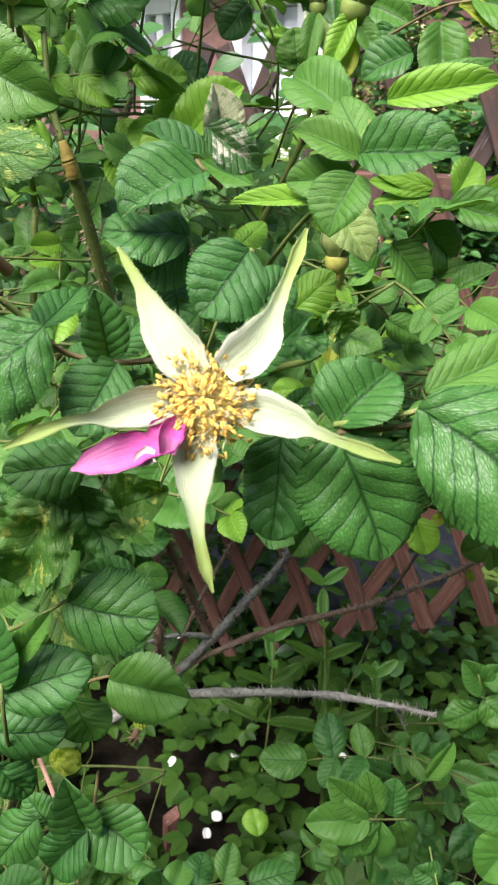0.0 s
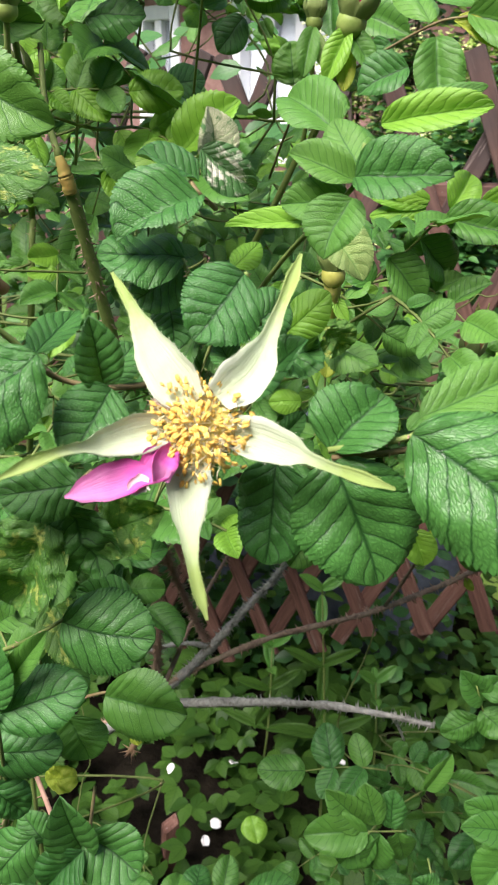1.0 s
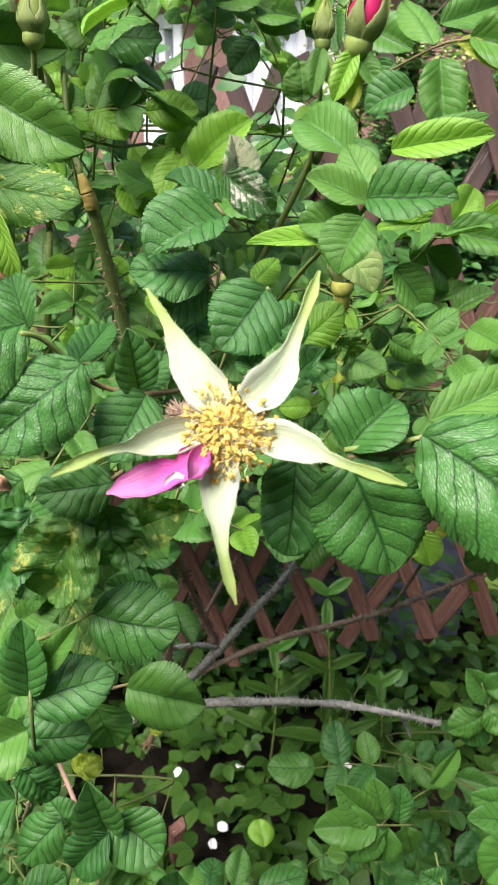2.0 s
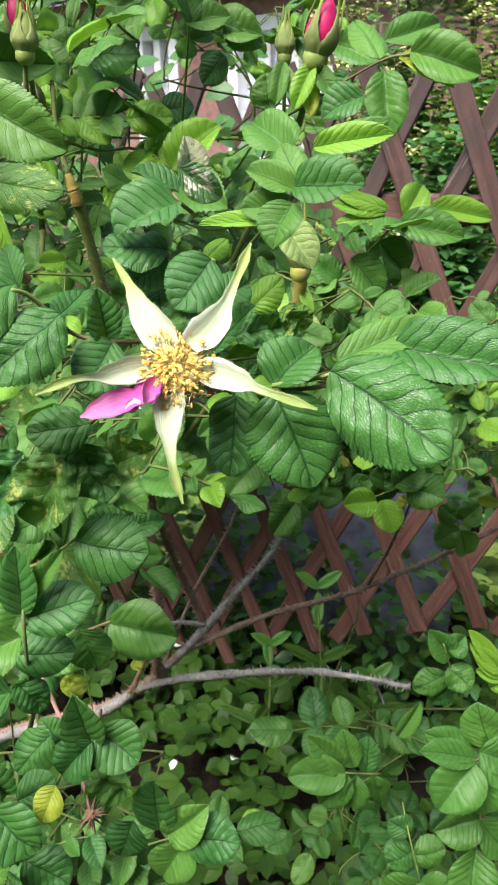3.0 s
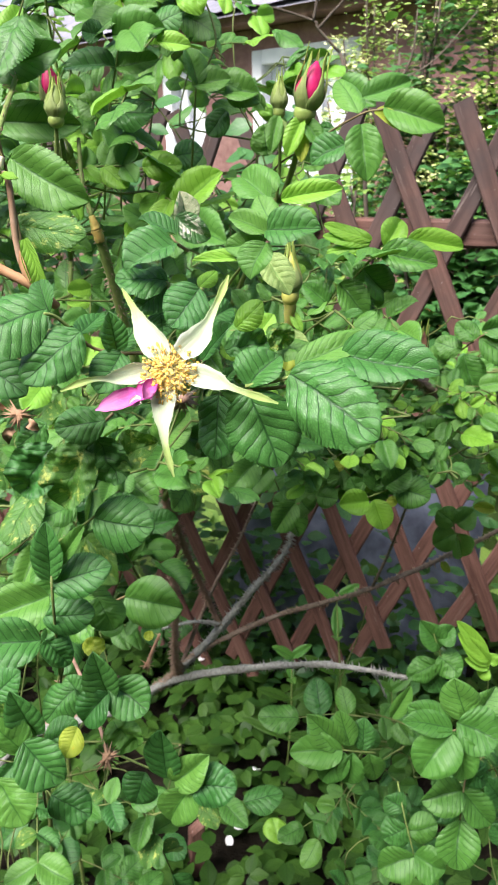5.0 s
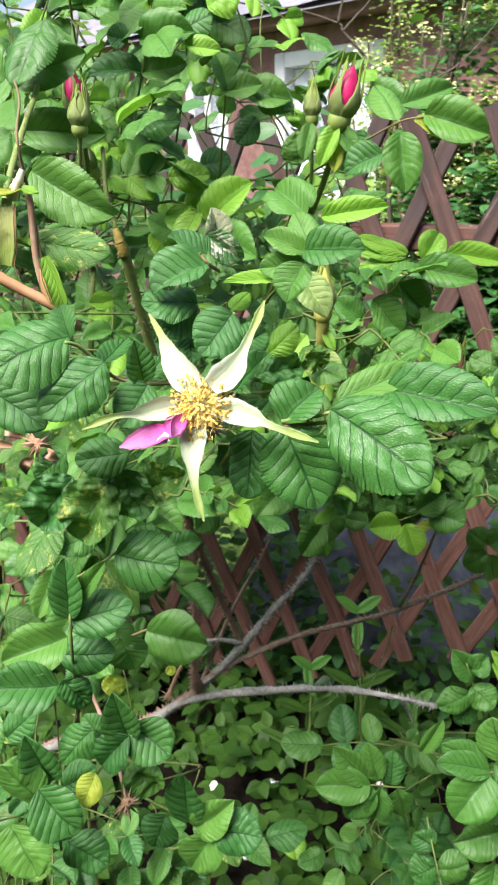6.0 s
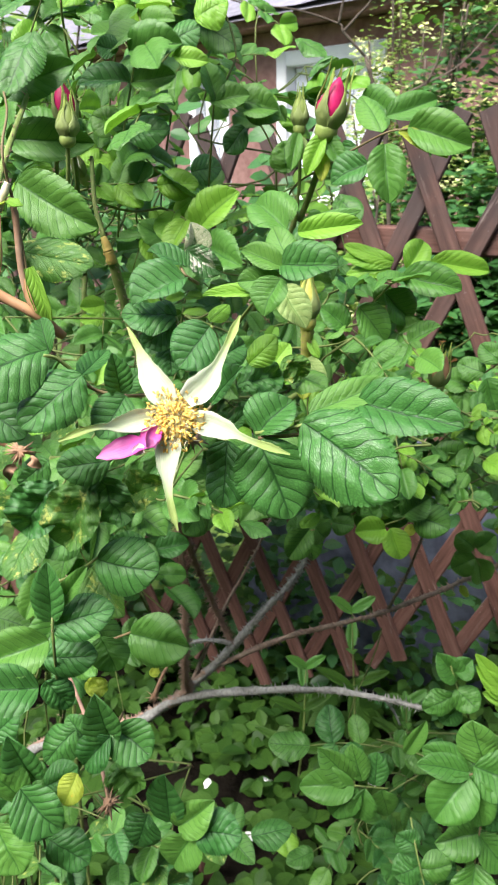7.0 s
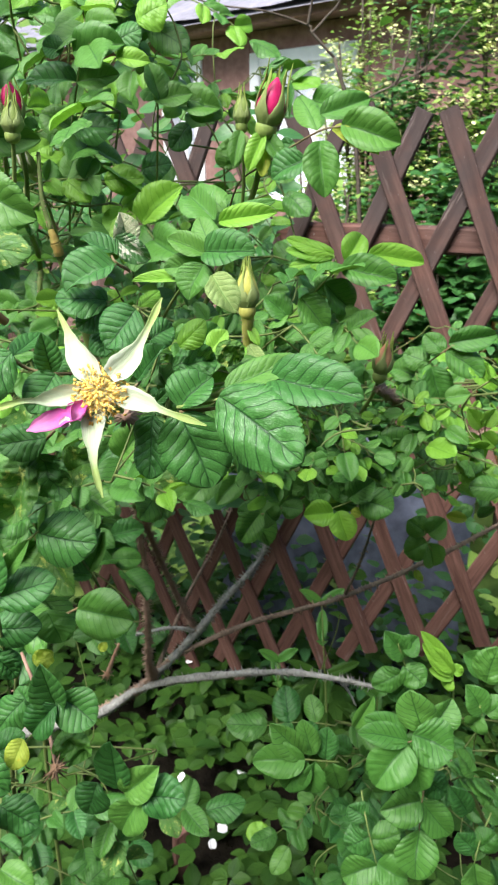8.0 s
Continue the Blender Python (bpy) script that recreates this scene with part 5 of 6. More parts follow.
leaflet(stalk, (0.0267, 0.2020, 1.5809), (0.0195, 0.1960, 1.5684), 0.0145, 'g', 1, 10)
leaflet(stalk, (0.0275, 0.2020, 1.5861), (0.0474, 0.1900, 1.5886), 0.0155, 'd', 1, 0)
leaflet(stalk, (0.0333, 0.2050, 1.5970), (0.0565, 0.1950, 1.6024), 0.0091, 'y', 1, 0)
leaflet(stalk, (0.0352, 0.2070, 1.5995), (0.0563, 0.2000, 1.6054), 0.0055, 'g', 0, 30)
leaflet(stalk, (0.0279, 0.2050, 1.5851), (0.0116, 0.2060, 1.5911), 0.0099, 'g', 1, 10)
leaflet(stalk, (0.0294, 0.2080, 1.5855), (0.0235, 0.2200, 1.5991), 0.0115, 'g', 0, 0)
leaflet(stalk, (0.0265, 0.2070, 1.5810), (0.0098, 0.2070, 1.5786), 0.0109, 'g', 2, 0)
leaflet(stalk, (0.0250, 0.2100, 1.5751), (-0.0043, 0.2050, 1.5739), 0.0067, 'y', 1, 20)
leaflet(stalk, (0.0286, 0.2500, 1.5950), (0.0116, 0.2700, 1.6053), 0.0172, 'g', 1, 0)
leaflet(stalk, (0.0300, 0.2700, 1.5965), (0.0172, 0.2800, 1.6084), 0.0140, 'g', 0, 0)
leaflet(stalk, (0.0259, 0.2500, 1.5691), (0.0372, 0.2400, 1.5537), 0.0145, 'l', 1, 0)
leaflet(stalk, (0.0119, 0.2200, 1.5421), (0.0245, 0.2200, 1.5533), 0.0118, 'y', 0, 0)
leaflet(stalk, (0.0056, 0.2400, 1.5271), (0.0277, 0.2500, 1.5272), 0.0167, 'd', 3, 0)
leaflet(stalk, (0.0272, 0.2700, 1.5316), (0.0360, 0.2700, 1.5192), 0.0148, 'c', 3, 0)
bush = SHOOTS['near']
stalk = leaf(bush, (0.0195, 0.1570, 1.5337), (0.0360, 0.1550, 1.5378), (0.0566, 0.1600, 1.5451))
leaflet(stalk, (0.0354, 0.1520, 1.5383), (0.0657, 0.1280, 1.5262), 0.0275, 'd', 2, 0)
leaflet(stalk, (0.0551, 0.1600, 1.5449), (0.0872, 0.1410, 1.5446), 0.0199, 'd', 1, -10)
leaflet(stalk, (0.0382, 0.1550, 1.5420), (0.0660, 0.1660, 1.5521), 0.0111, 'g', 1, -20)
bush = SHOOTS['right_mid']
stalk = leaf(bush, (0.0390, 0.4000, 1.4854), (0.0589, 0.4000, 1.5127), (0.0819, 0.4000, 1.5347), (0.0985, 0.4000, 1.5515), (0.1152, 0.4000, 1.5569))
leaflet(stalk, (0.0986, 0.4000, 1.5508), (0.1347, 0.3900, 1.5446), 0.0215, 'h', 1, 0)
leaflet(stalk, (0.1159, 0.4000, 1.5580), (0.1560, 0.4100, 1.5530), 0.0158, 'y', 1, 0)
leaflet(stalk, (0.1003, 0.4000, 1.5545), (0.1126, 0.4100, 1.5716), 0.0172, 'y', 1, 0)
leaflet(stalk, (0.0948, 0.4200, 1.5564), (0.0619, 0.4200, 1.5681), 0.0108, 'y', 0, 0)
leaflet(stalk, (0.0940, 0.4200, 1.5545), (0.0611, 0.4200, 1.5606), 0.0101, 'y', 0, 0)
leaflet(stalk, (0.0933, 0.4200, 1.5518), (0.0635, 0.4200, 1.5490), 0.0109, 'y', 0, 0)
leaflet(stalk, (0.0875, 0.4000, 1.5404), (0.1089, 0.4100, 1.5194), 0.0223, 'h', 1, 0)
leaflet(stalk, (0.0703, 0.3950, 1.5307), (0.0903, 0.3900, 1.5105), 0.0204, 'h', 1, 0)
leaflet(stalk, (0.0628, 0.4000, 1.5155), (0.0473, 0.4000, 1.5311), 0.0169, 'h', 1, 0)
leaflet(stalk, (0.0608, 0.4000, 1.5135), (0.0510, 0.4000, 1.4976), 0.0155, 'h', 0, 0)
leaflet(stalk, (0.0823, 0.4100, 1.5318), (0.0938, 0.4100, 1.5406), 0.0139, 'h', 0, 0)
stalk = leaf(bush, (0.1385, 0.5600, 1.3974), (0.1687, 0.5300, 1.4339), (0.1947, 0.5000, 1.4672), (0.2035, 0.5000, 1.4720))
leaflet(stalk, (0.1966, 0.5000, 1.4715), (0.2353, 0.5000, 1.4813), 0.0203, 'h', 1, 10)
leaflet(stalk, (0.1956, 0.5000, 1.4672), (0.2243, 0.4900, 1.4467), 0.0250, 'h', 2, 0)
leaflet(stalk, (0.1936, 0.5050, 1.4635), (0.1793, 0.5100, 1.4793), 0.0187, 'h', 0, 0)
leaflet(stalk, (0.1835, 0.5100, 1.4539), (0.1631, 0.5200, 1.4612), 0.0210, 'h', 0, 0)
leaflet(stalk, (0.1862, 0.5100, 1.4499), (0.1961, 0.5000, 1.4202), 0.0257, 'h', 1, 0)
leaflet(stalk, (0.1742, 0.5200, 1.4395), (0.1532, 0.5300, 1.4444), 0.0215, 'h', 1, 0)
leaflet(stalk, (0.1695, 0.5200, 1.4359), (0.1747, 0.5100, 1.4065), 0.0244, 'h', 0, 0)
leaflet(stalk, (0.1594, 0.5300, 1.4235), (0.1401, 0.5300, 1.4076), 0.0230, 'd', 1, 0)
leaflet(stalk, (0.2141, 0.5000, 1.4575), (0.2370, 0.4900, 1.4359), 0.0186, 'y', 1, 0)
stalk = leaf(bush, (0.1585, 0.5000, 1.3651), (0.1404, 0.4800, 1.3840), (0.1236, 0.4600, 1.3971))
leaflet(stalk, (0.1381, 0.4700, 1.3881), (0.1666, 0.4600, 1.4071), 0.0267, 'h', 1, 0)
leaflet(stalk, (0.1368, 0.4700, 1.3855), (0.1482, 0.4600, 1.3667), 0.0233, 'h', 1, 0)
leaflet(stalk, (0.1237, 0.4600, 1.3946), (0.1236, 0.4500, 1.3737), 0.0229, 'h', 1, 0)
leaflet(stalk, (0.1247, 0.4700, 1.3931), (0.1055, 0.4700, 1.4082), 0.0204, 'd', 0, 0)
stalk = leaf(bush, (0.1515, 0.4500, 1.3662), (0.1208, 0.4200, 1.3702), (0.0991, 0.4200, 1.3602), (0.0858, 0.4200, 1.3576))
leaflet(stalk, (0.1197, 0.4100, 1.3750), (0.1421, 0.4000, 1.3667), 0.0256, 'h', 0, 10)
leaflet(stalk, (0.1111, 0.4100, 1.3726), (0.1277, 0.4100, 1.3893), 0.0205, 'h', 1, 0)
leaflet(stalk, (0.1027, 0.4100, 1.3628), (0.1105, 0.4000, 1.3421), 0.0199, 'y', 1, 0)
leaflet(stalk, (0.0988, 0.4150, 1.3603), (0.0766, 0.4100, 1.3577), 0.0201, 'y', 1, 0)
leaflet(stalk, (0.0923, 0.4200, 1.3627), (0.0854, 0.4200, 1.3774), 0.0158, 'h', 0, 0)
leaflet(stalk, (0.1034, 0.4200, 1.3652), (0.1072, 0.4200, 1.3847), 0.0192, 'h', 0, 0)
stalk = leaf(bush, (0.0770, 0.4300, 1.3652), (0.0590, 0.4200, 1.3600), (0.0369, 0.4100, 1.3574))
leaflet(stalk, (0.0422, 0.4100, 1.3599), (0.0260, 0.4000, 1.3403), 0.0209, 'h', 1, 0)
leaflet(stalk, (0.0414, 0.4100, 1.3624), (0.0237, 0.4100, 1.3623), 0.0174, 'h', 0, 0)
leaflet(stalk, (0.0458, 0.4100, 1.3624), (0.0554, 0.4100, 1.3526), 0.0192, 'h', 1, 0)
leaflet(stalk, (0.0590, 0.4200, 1.3625), (0.0745, 0.4150, 1.3601), 0.0176, 'h', 0, 0)
leaflet(stalk, (0.0589, 0.4200, 1.3674), (0.0479, 0.4200, 1.3893), 0.0201, 'h', 1, 0)
leaflet(stalk, (0.0656, 0.4200, 1.3699), (0.0699, 0.4200, 1.3894), 0.0175, 'h', 0, 0)
stalk = leaf(bush, (0.2524, 0.5500, 1.3382), (0.2462, 0.5400, 1.3654), (0.2416, 0.5300, 1.3968))
leaflet(stalk, (0.2384, 0.5300, 1.3777), (0.2214, 0.5300, 1.3693), 0.0153, 'y', 1, 0)
leaflet(stalk, (0.2392, 0.5300, 1.3804), (0.2545, 0.5300, 1.3694), 0.0153, 'y', 1, 0)
leaflet(stalk, (0.2376, 0.5300, 1.3859), (0.2258, 0.5300, 1.4048), 0.0151, 'y', 1, 0)
leaflet(stalk, (0.2414, 0.5300, 1.3886), (0.2498, 0.5300, 1.4048), 0.0161, 'y', 1, 0)
leaflet(stalk, (0.2415, 0.5400, 1.3710), (0.2385, 0.5400, 1.3483), 0.0156, 'y', 1, 0)
leaflet(stalk, (0.2549, 0.5000, 1.3380), (0.2256, 0.5000, 1.3434), 0.0219, 'h', 0, 0)
stalk = leaf(bush, (0.2154, 0.5600, 1.2373), (0.2055, 0.5600, 1.2508), (0.2016, 0.5600, 1.2642))
leaflet(stalk, (0.2055, 0.5600, 1.2508), (0.1823, 0.5600, 1.2405), 0.0262, 'g', 0, 0)
leaflet(stalk, (0.2055, 0.5600, 1.2508), (0.2164, 0.5600, 1.2236), 0.0239, 'g', 1, 0)
leaflet(stalk, (0.2031, 0.5600, 1.2609), (0.1861, 0.5600, 1.2774), 0.0235, 'g', 0, 0)
leaflet(stalk, (0.2047, 0.5600, 1.2629), (0.2213, 0.5600, 1.2776), 0.0235, 'g', 1, 0)
stalk = leaf(bush, (0.0863, 0.4400, 1.3705), (0.0824, 0.4350, 1.3768), (0.0804, 0.4300, 1.3810))
leaflet(stalk, (0.0804, 0.4300, 1.3801), (0.0714, 0.4300, 1.3859), 0.0080, 'a', 0, 0)
leaflet(stalk, (0.1203, 0.4100, 1.3595), (0.1123, 0.4100, 1.3629), 0.0087, 'a', 0, 0)
leaflet(stalk, (0.2314, 0.6000, 1.2611), (0.2539, 0.6000, 1.2592), 0.0118, 'a', 1, 0)
leaflet(stalk, (0.2028, 0.5980, 1.1966), (0.2129, 0.5980, 1.1825), 0.0085, 'a', 3, 0)
bush = SHOOTS['right_low']
stalk = leaf(bush, (0.1794, 0.3200, 1.2590), (0.1584, 0.2900, 1.2558), (0.1413, 0.2750, 1.2623))
leaflet(stalk, (0.1400, 0.2720, 1.2637), (0.1201, 0.2570, 1.2402), 0.0289, 'g', 1, 0)
leaflet(stalk, (0.1411, 0.2750, 1.2646), (0.1095, 0.2700, 1.2741), 0.0159, 'h', 1, 20)
leaflet(stalk, (0.1425, 0.2750, 1.2599), (0.1521, 0.2650, 1.2298), 0.0198, 'g', 1, 0)
leaflet(stalk, (0.1449, 0.2800, 1.2638), (0.1705, 0.2750, 1.2536), 0.0302, 'h', 2, 0)
leaflet(stalk, (0.1514, 0.2850, 1.2627), (0.1442, 0.2850, 1.2928), 0.0243, 'h', 0, 0)
leaflet(stalk, (0.1422, 0.2850, 1.2600), (0.1147, 0.2850, 1.2736), 0.0171, 'h', 0, 0)
leaflet(stalk, (0.1618, 0.2900, 1.2607), (0.1724, 0.2950, 1.2803), 0.0210, 'h', 1, 0)
stalk = leaf(bush, (0.1656, 0.3100, 1.2062), (0.1603, 0.3000, 1.1869), (0.1601, 0.3000, 1.1538))
leaflet(stalk, (0.1593, 0.3000, 1.1842), (0.1310, 0.2900, 1.1824), 0.0257, 'h', 1, 0)
leaflet(stalk, (0.1597, 0.3000, 1.1842), (0.1820, 0.2900, 1.1623), 0.0218, 'h', 1, 0)
leaflet(stalk, (0.1599, 0.3000, 1.1566), (0.1570, 0.2800, 1.1274), 0.0295, 'h', 1, 0)
leaflet(stalk, (0.1623, 0.3100, 1.1953), (0.1798, 0.3100, 1.1795), 0.0205, 'd', 0, 0)
stalk = leaf(bush, (0.1042, 0.3500, 1.1700), (0.0904, 0.3450, 1.1757), (0.0769, 0.3400, 1.1820))
leaflet(stalk, (0.0769, 0.3400, 1.1820), (0.0371, 0.3330, 1.1838), 0.0251, 'g', 1, 0)
leaflet(stalk, (0.0791, 0.3400, 1.1792), (0.0607, 0.3350, 1.1525), 0.0211, 'h', 1, 0)
leaflet(stalk, (0.0857, 0.3400, 1.1794), (0.0820, 0.3350, 1.1508), 0.0210, 'h', 1, 0)
leaflet(stalk, (0.0770, 0.3450, 1.1828), (0.0496, 0.3450, 1.2085), 0.0209, 'h', 1, 0)
leaflet(stalk, (0.0823, 0.3450, 1.1812), (0.0759, 0.3500, 1.2101), 0.0183, 'h', 0, 0)
leaflet(stalk, (0.0929, 0.3500, 1.1726), (0.0957, 0.3550, 1.1982), 0.0186, 'd', 0, 0)
leaflet(stalk, (0.0997, 0.3500, 1.1687), (0.1051, 0.3500, 1.1392), 0.0198, 'h', 0, 0)
stalk = leaf(bush, (0.1775, 0.4200, 1.1792), (0.1609, 0.4000, 1.2248), (0.1536, 0.4000, 1.2472))
leaflet(stalk, (0.1595, 0.4000, 1.2333), (0.1435, 0.4000, 1.2570), 0.0201, 'h', 1, 0)
leaflet(stalk, (0.1591, 0.4000, 1.2248), (0.1745, 0.3880, 1.2137), 0.0221, 'h', 0, 0)
leaflet(stalk, (0.1585, 0.4000, 1.2190), (0.1340, 0.4000, 1.2035), 0.0205, 'h', 0, 0)
leaflet(stalk, (0.1572, 0.4000, 1.2417), (0.1692, 0.4000, 1.2530), 0.0182, 'h', 1, 0)
leaflet(stalk, (0.1650, 0.4100, 1.1994), (0.1516, 0.4100, 1.1811), 0.0192, 'd', 0, 0)
stalk = leaf(bush, (0.2093, 0.4200, 1.1614), (0.2044, 0.4100, 1.2002), (0.1990, 0.4000, 1.2227))
leaflet(stalk, (0.1990, 0.4000, 1.2227), (0.1726, 0.4000, 1.2574), 0.0128, 'y', 1, 0)
leaflet(stalk, (0.1997, 0.4000, 1.2199), (0.1742, 0.4000, 1.2464), 0.0129, 'y', 1, 0)
leaflet(stalk, (0.2000, 0.4000, 1.2170), (0.1787, 0.4000, 1.2348), 0.0120, 'y', 1, 0)
leaflet(stalk, (0.2011, 0.4000, 1.2141), (0.1816, 0.4000, 1.2212), 0.0111, 'y', 1, 0)
leaflet(stalk, (0.2014, 0.4000, 1.2113), (0.1936, 0.4000, 1.2035), 0.0121, 'y', 1, 0)
leaflet(stalk, (0.2009, 0.4000, 1.2170), (0.2070, 0.4000, 1.2257), 0.0111, 'y', 0, 0)
stalk = leaf(bush, (0.1246, 0.3600, 1.1304), (0.1278, 0.3400, 1.1155), (0.1365, 0.3300, 1.0808))
leaflet(stalk, (0.1364, 0.3300, 1.0827), (0.1081, 0.3250, 1.0687), 0.0282, 'h', 1, 0)
leaflet(stalk, (0.1363, 0.3300, 1.0839), (0.1596, 0.3200, 1.0785), 0.0271, 'g', 1, 0)
leaflet(stalk, (0.1306, 0.3400, 1.1032), (0.1104, 0.3400, 1.0898), 0.0247, 'd', 0, 0)
leaflet(stalk, (0.1317, 0.3400, 1.1001), (0.1556, 0.3400, 1.1041), 0.0237, 'h', 0, 0)
leaflet(stalk, (0.1283, 0.3450, 1.1160), (0.1142, 0.3450, 1.1278), 0.0200, 'd', 0, 0)
stalk = leaf(bush, (0.2449, 0.4000, 1.1369), (0.2260, 0.3800, 1.1796), (0.2159, 0.3700, 1.2113))
leaflet(stalk, (0.2188, 0.3700, 1.2046), (0.2055, 0.3700, 1.2277), 0.0204, 'h', 1, 0)
leaflet(stalk, (0.2196, 0.3700, 1.2001), (0.2101, 0.3700, 1.1873), 0.0197, 'h', 1, 0)
leaflet(stalk, (0.2211, 0.3700, 1.2030), (0.2351, 0.3700, 1.2173), 0.0195, 'h', 0, 0)
leaflet(stalk, (0.2214, 0.3800, 1.2253), (0.2290, 0.3800, 1.2581), 0.0265, 'h', 0, 0)
leaflet(stalk, (0.2127, 0.4200, 1.2217), (0.2382, 0.4200, 1.2046), 0.0210, 'h', 1, 0)
stalk = leaf(bush, (0.2474, 0.4000, 1.0650), (0.2337, 0.3800, 1.0534), (0.2278, 0.3700, 1.0380))
leaflet(stalk, (0.2319, 0.3800, 1.0465), (0.2476, 0.3800, 1.0607), 0.0247, 'h', 0, 0)
leaflet(stalk, (0.2310, 0.3800, 1.0396), (0.2159, 0.3800, 1.0596), 0.0218, 'd', 0, 0)
leaflet(stalk, (0.2288, 0.3700, 1.0380), (0.2324, 0.3600, 1.0162), 0.0275, 'h', 1, 0)
leaflet(stalk, (0.2274, 0.4000, 1.0643), (0.2100, 0.4000, 1.0907), 0.0201, 'd', 1, 0)
leaflet(stalk, (0.1175, 0.3600, 1.1953), (0.1295, 0.3600, 1.2263), 0.0123, 'g', 1, 0)


# ---- dead grey branches ----
dead = tagged(new("dead_rose_branch"), "bare grey thorny rose branch lying across the gap", "branch")
tube("branch", [(-0.58, 0.84, -0.02), (-0.53, 0.80, 0.50), (-0.37, 0.725, 0.80), (-0.240, 0.658, 0.918), (-0.1664, 0.62, 0.974), (-0.1023, 0.60, 1.033), (0.0002, 0.52, 1.116), (0.0751, 0.47, 1.160), (0.1443, 0.446, 1.165)], 0.0092, 0.0019, M_GREYTWIG, dead, sides=8, steps=9, wobble=0.7, thorns=1300, thorn_len=0.0055, seed=31)
tube("branch", [(-0.100, 0.60, 1.037), (-0.0452, 0.60, 1.103), (-0.0046, 0.60, 1.157), (0.0332, 0.62, 1.196), (0.045, 0.64, 1.23)], 0.0052, 0.0020, M_GREYTWIG, dead, sides=7, steps=8, wobble=0.7, thorns=700, thorn_len=0.0065, seed=32)
tube("branch", [(-0.118, 0.605, 1.017), (-0.0732, 0.60, 1.0705), (0.0202, 0.60, 1.123), (0.1207, 0.59, 1.165), (0.2084, 0.598, 1.204), (0.2853, 0.60, 1.251), (0.36, 0.62, 1.29)], 0.0036, 0.0020, M_BRANCH, dead, sides=7, steps=8, wobble=0.5, thorns=700, thorn_len=0.0055, seed=33)
tube("twig", [(0.1114, 0.455, 1.166), (0.122, 0.47, 1.14), (0.1313, 0.48, 1.114)], 0.0016, 0.0008, M_GREYTWIG, dead, sides=5, thorns=12, thorn_len=0.003, seed=34)
tube("twig", [(-0.0382, 0.60, 1.112), (-0.0688, 0.59, 1.123), (-0.1058, 0.58, 1.120)], 0.0032, 0.0014, M_GREYTWIG, dead, sides=5, wobble=0.4, thorns=90, thorn_len=0.005, seed=35)
tube("twig", [(-0.0936, 0.60, 1.045), (-0.0523, 0.62, 1.143), (-0.0195, 0.64, 1.199), (0.0, 0.66, 1.24)], 0.0028, 0.0012, M_BRANCH, dead, sides=5, thorns=110, thorn_len=0.005, seed=36)
tube("twig", [(0.128, 0.592, 1.168), (0.1386, 0.55, 1.238), (0.1458, 0.50, 1.3205)], 0.0018, 0.001, M_BRANCH, dead, sides=5, thorns=60, thorn_len=0.004, seed=37)

# ---- the spent flower ----
near = SHOOTS["near"]
CENTRE = Vector((-0.0076, 0.1500, 1.5414))
FACE = Vector((-0.03, -0.86, 0.51)).normalized()


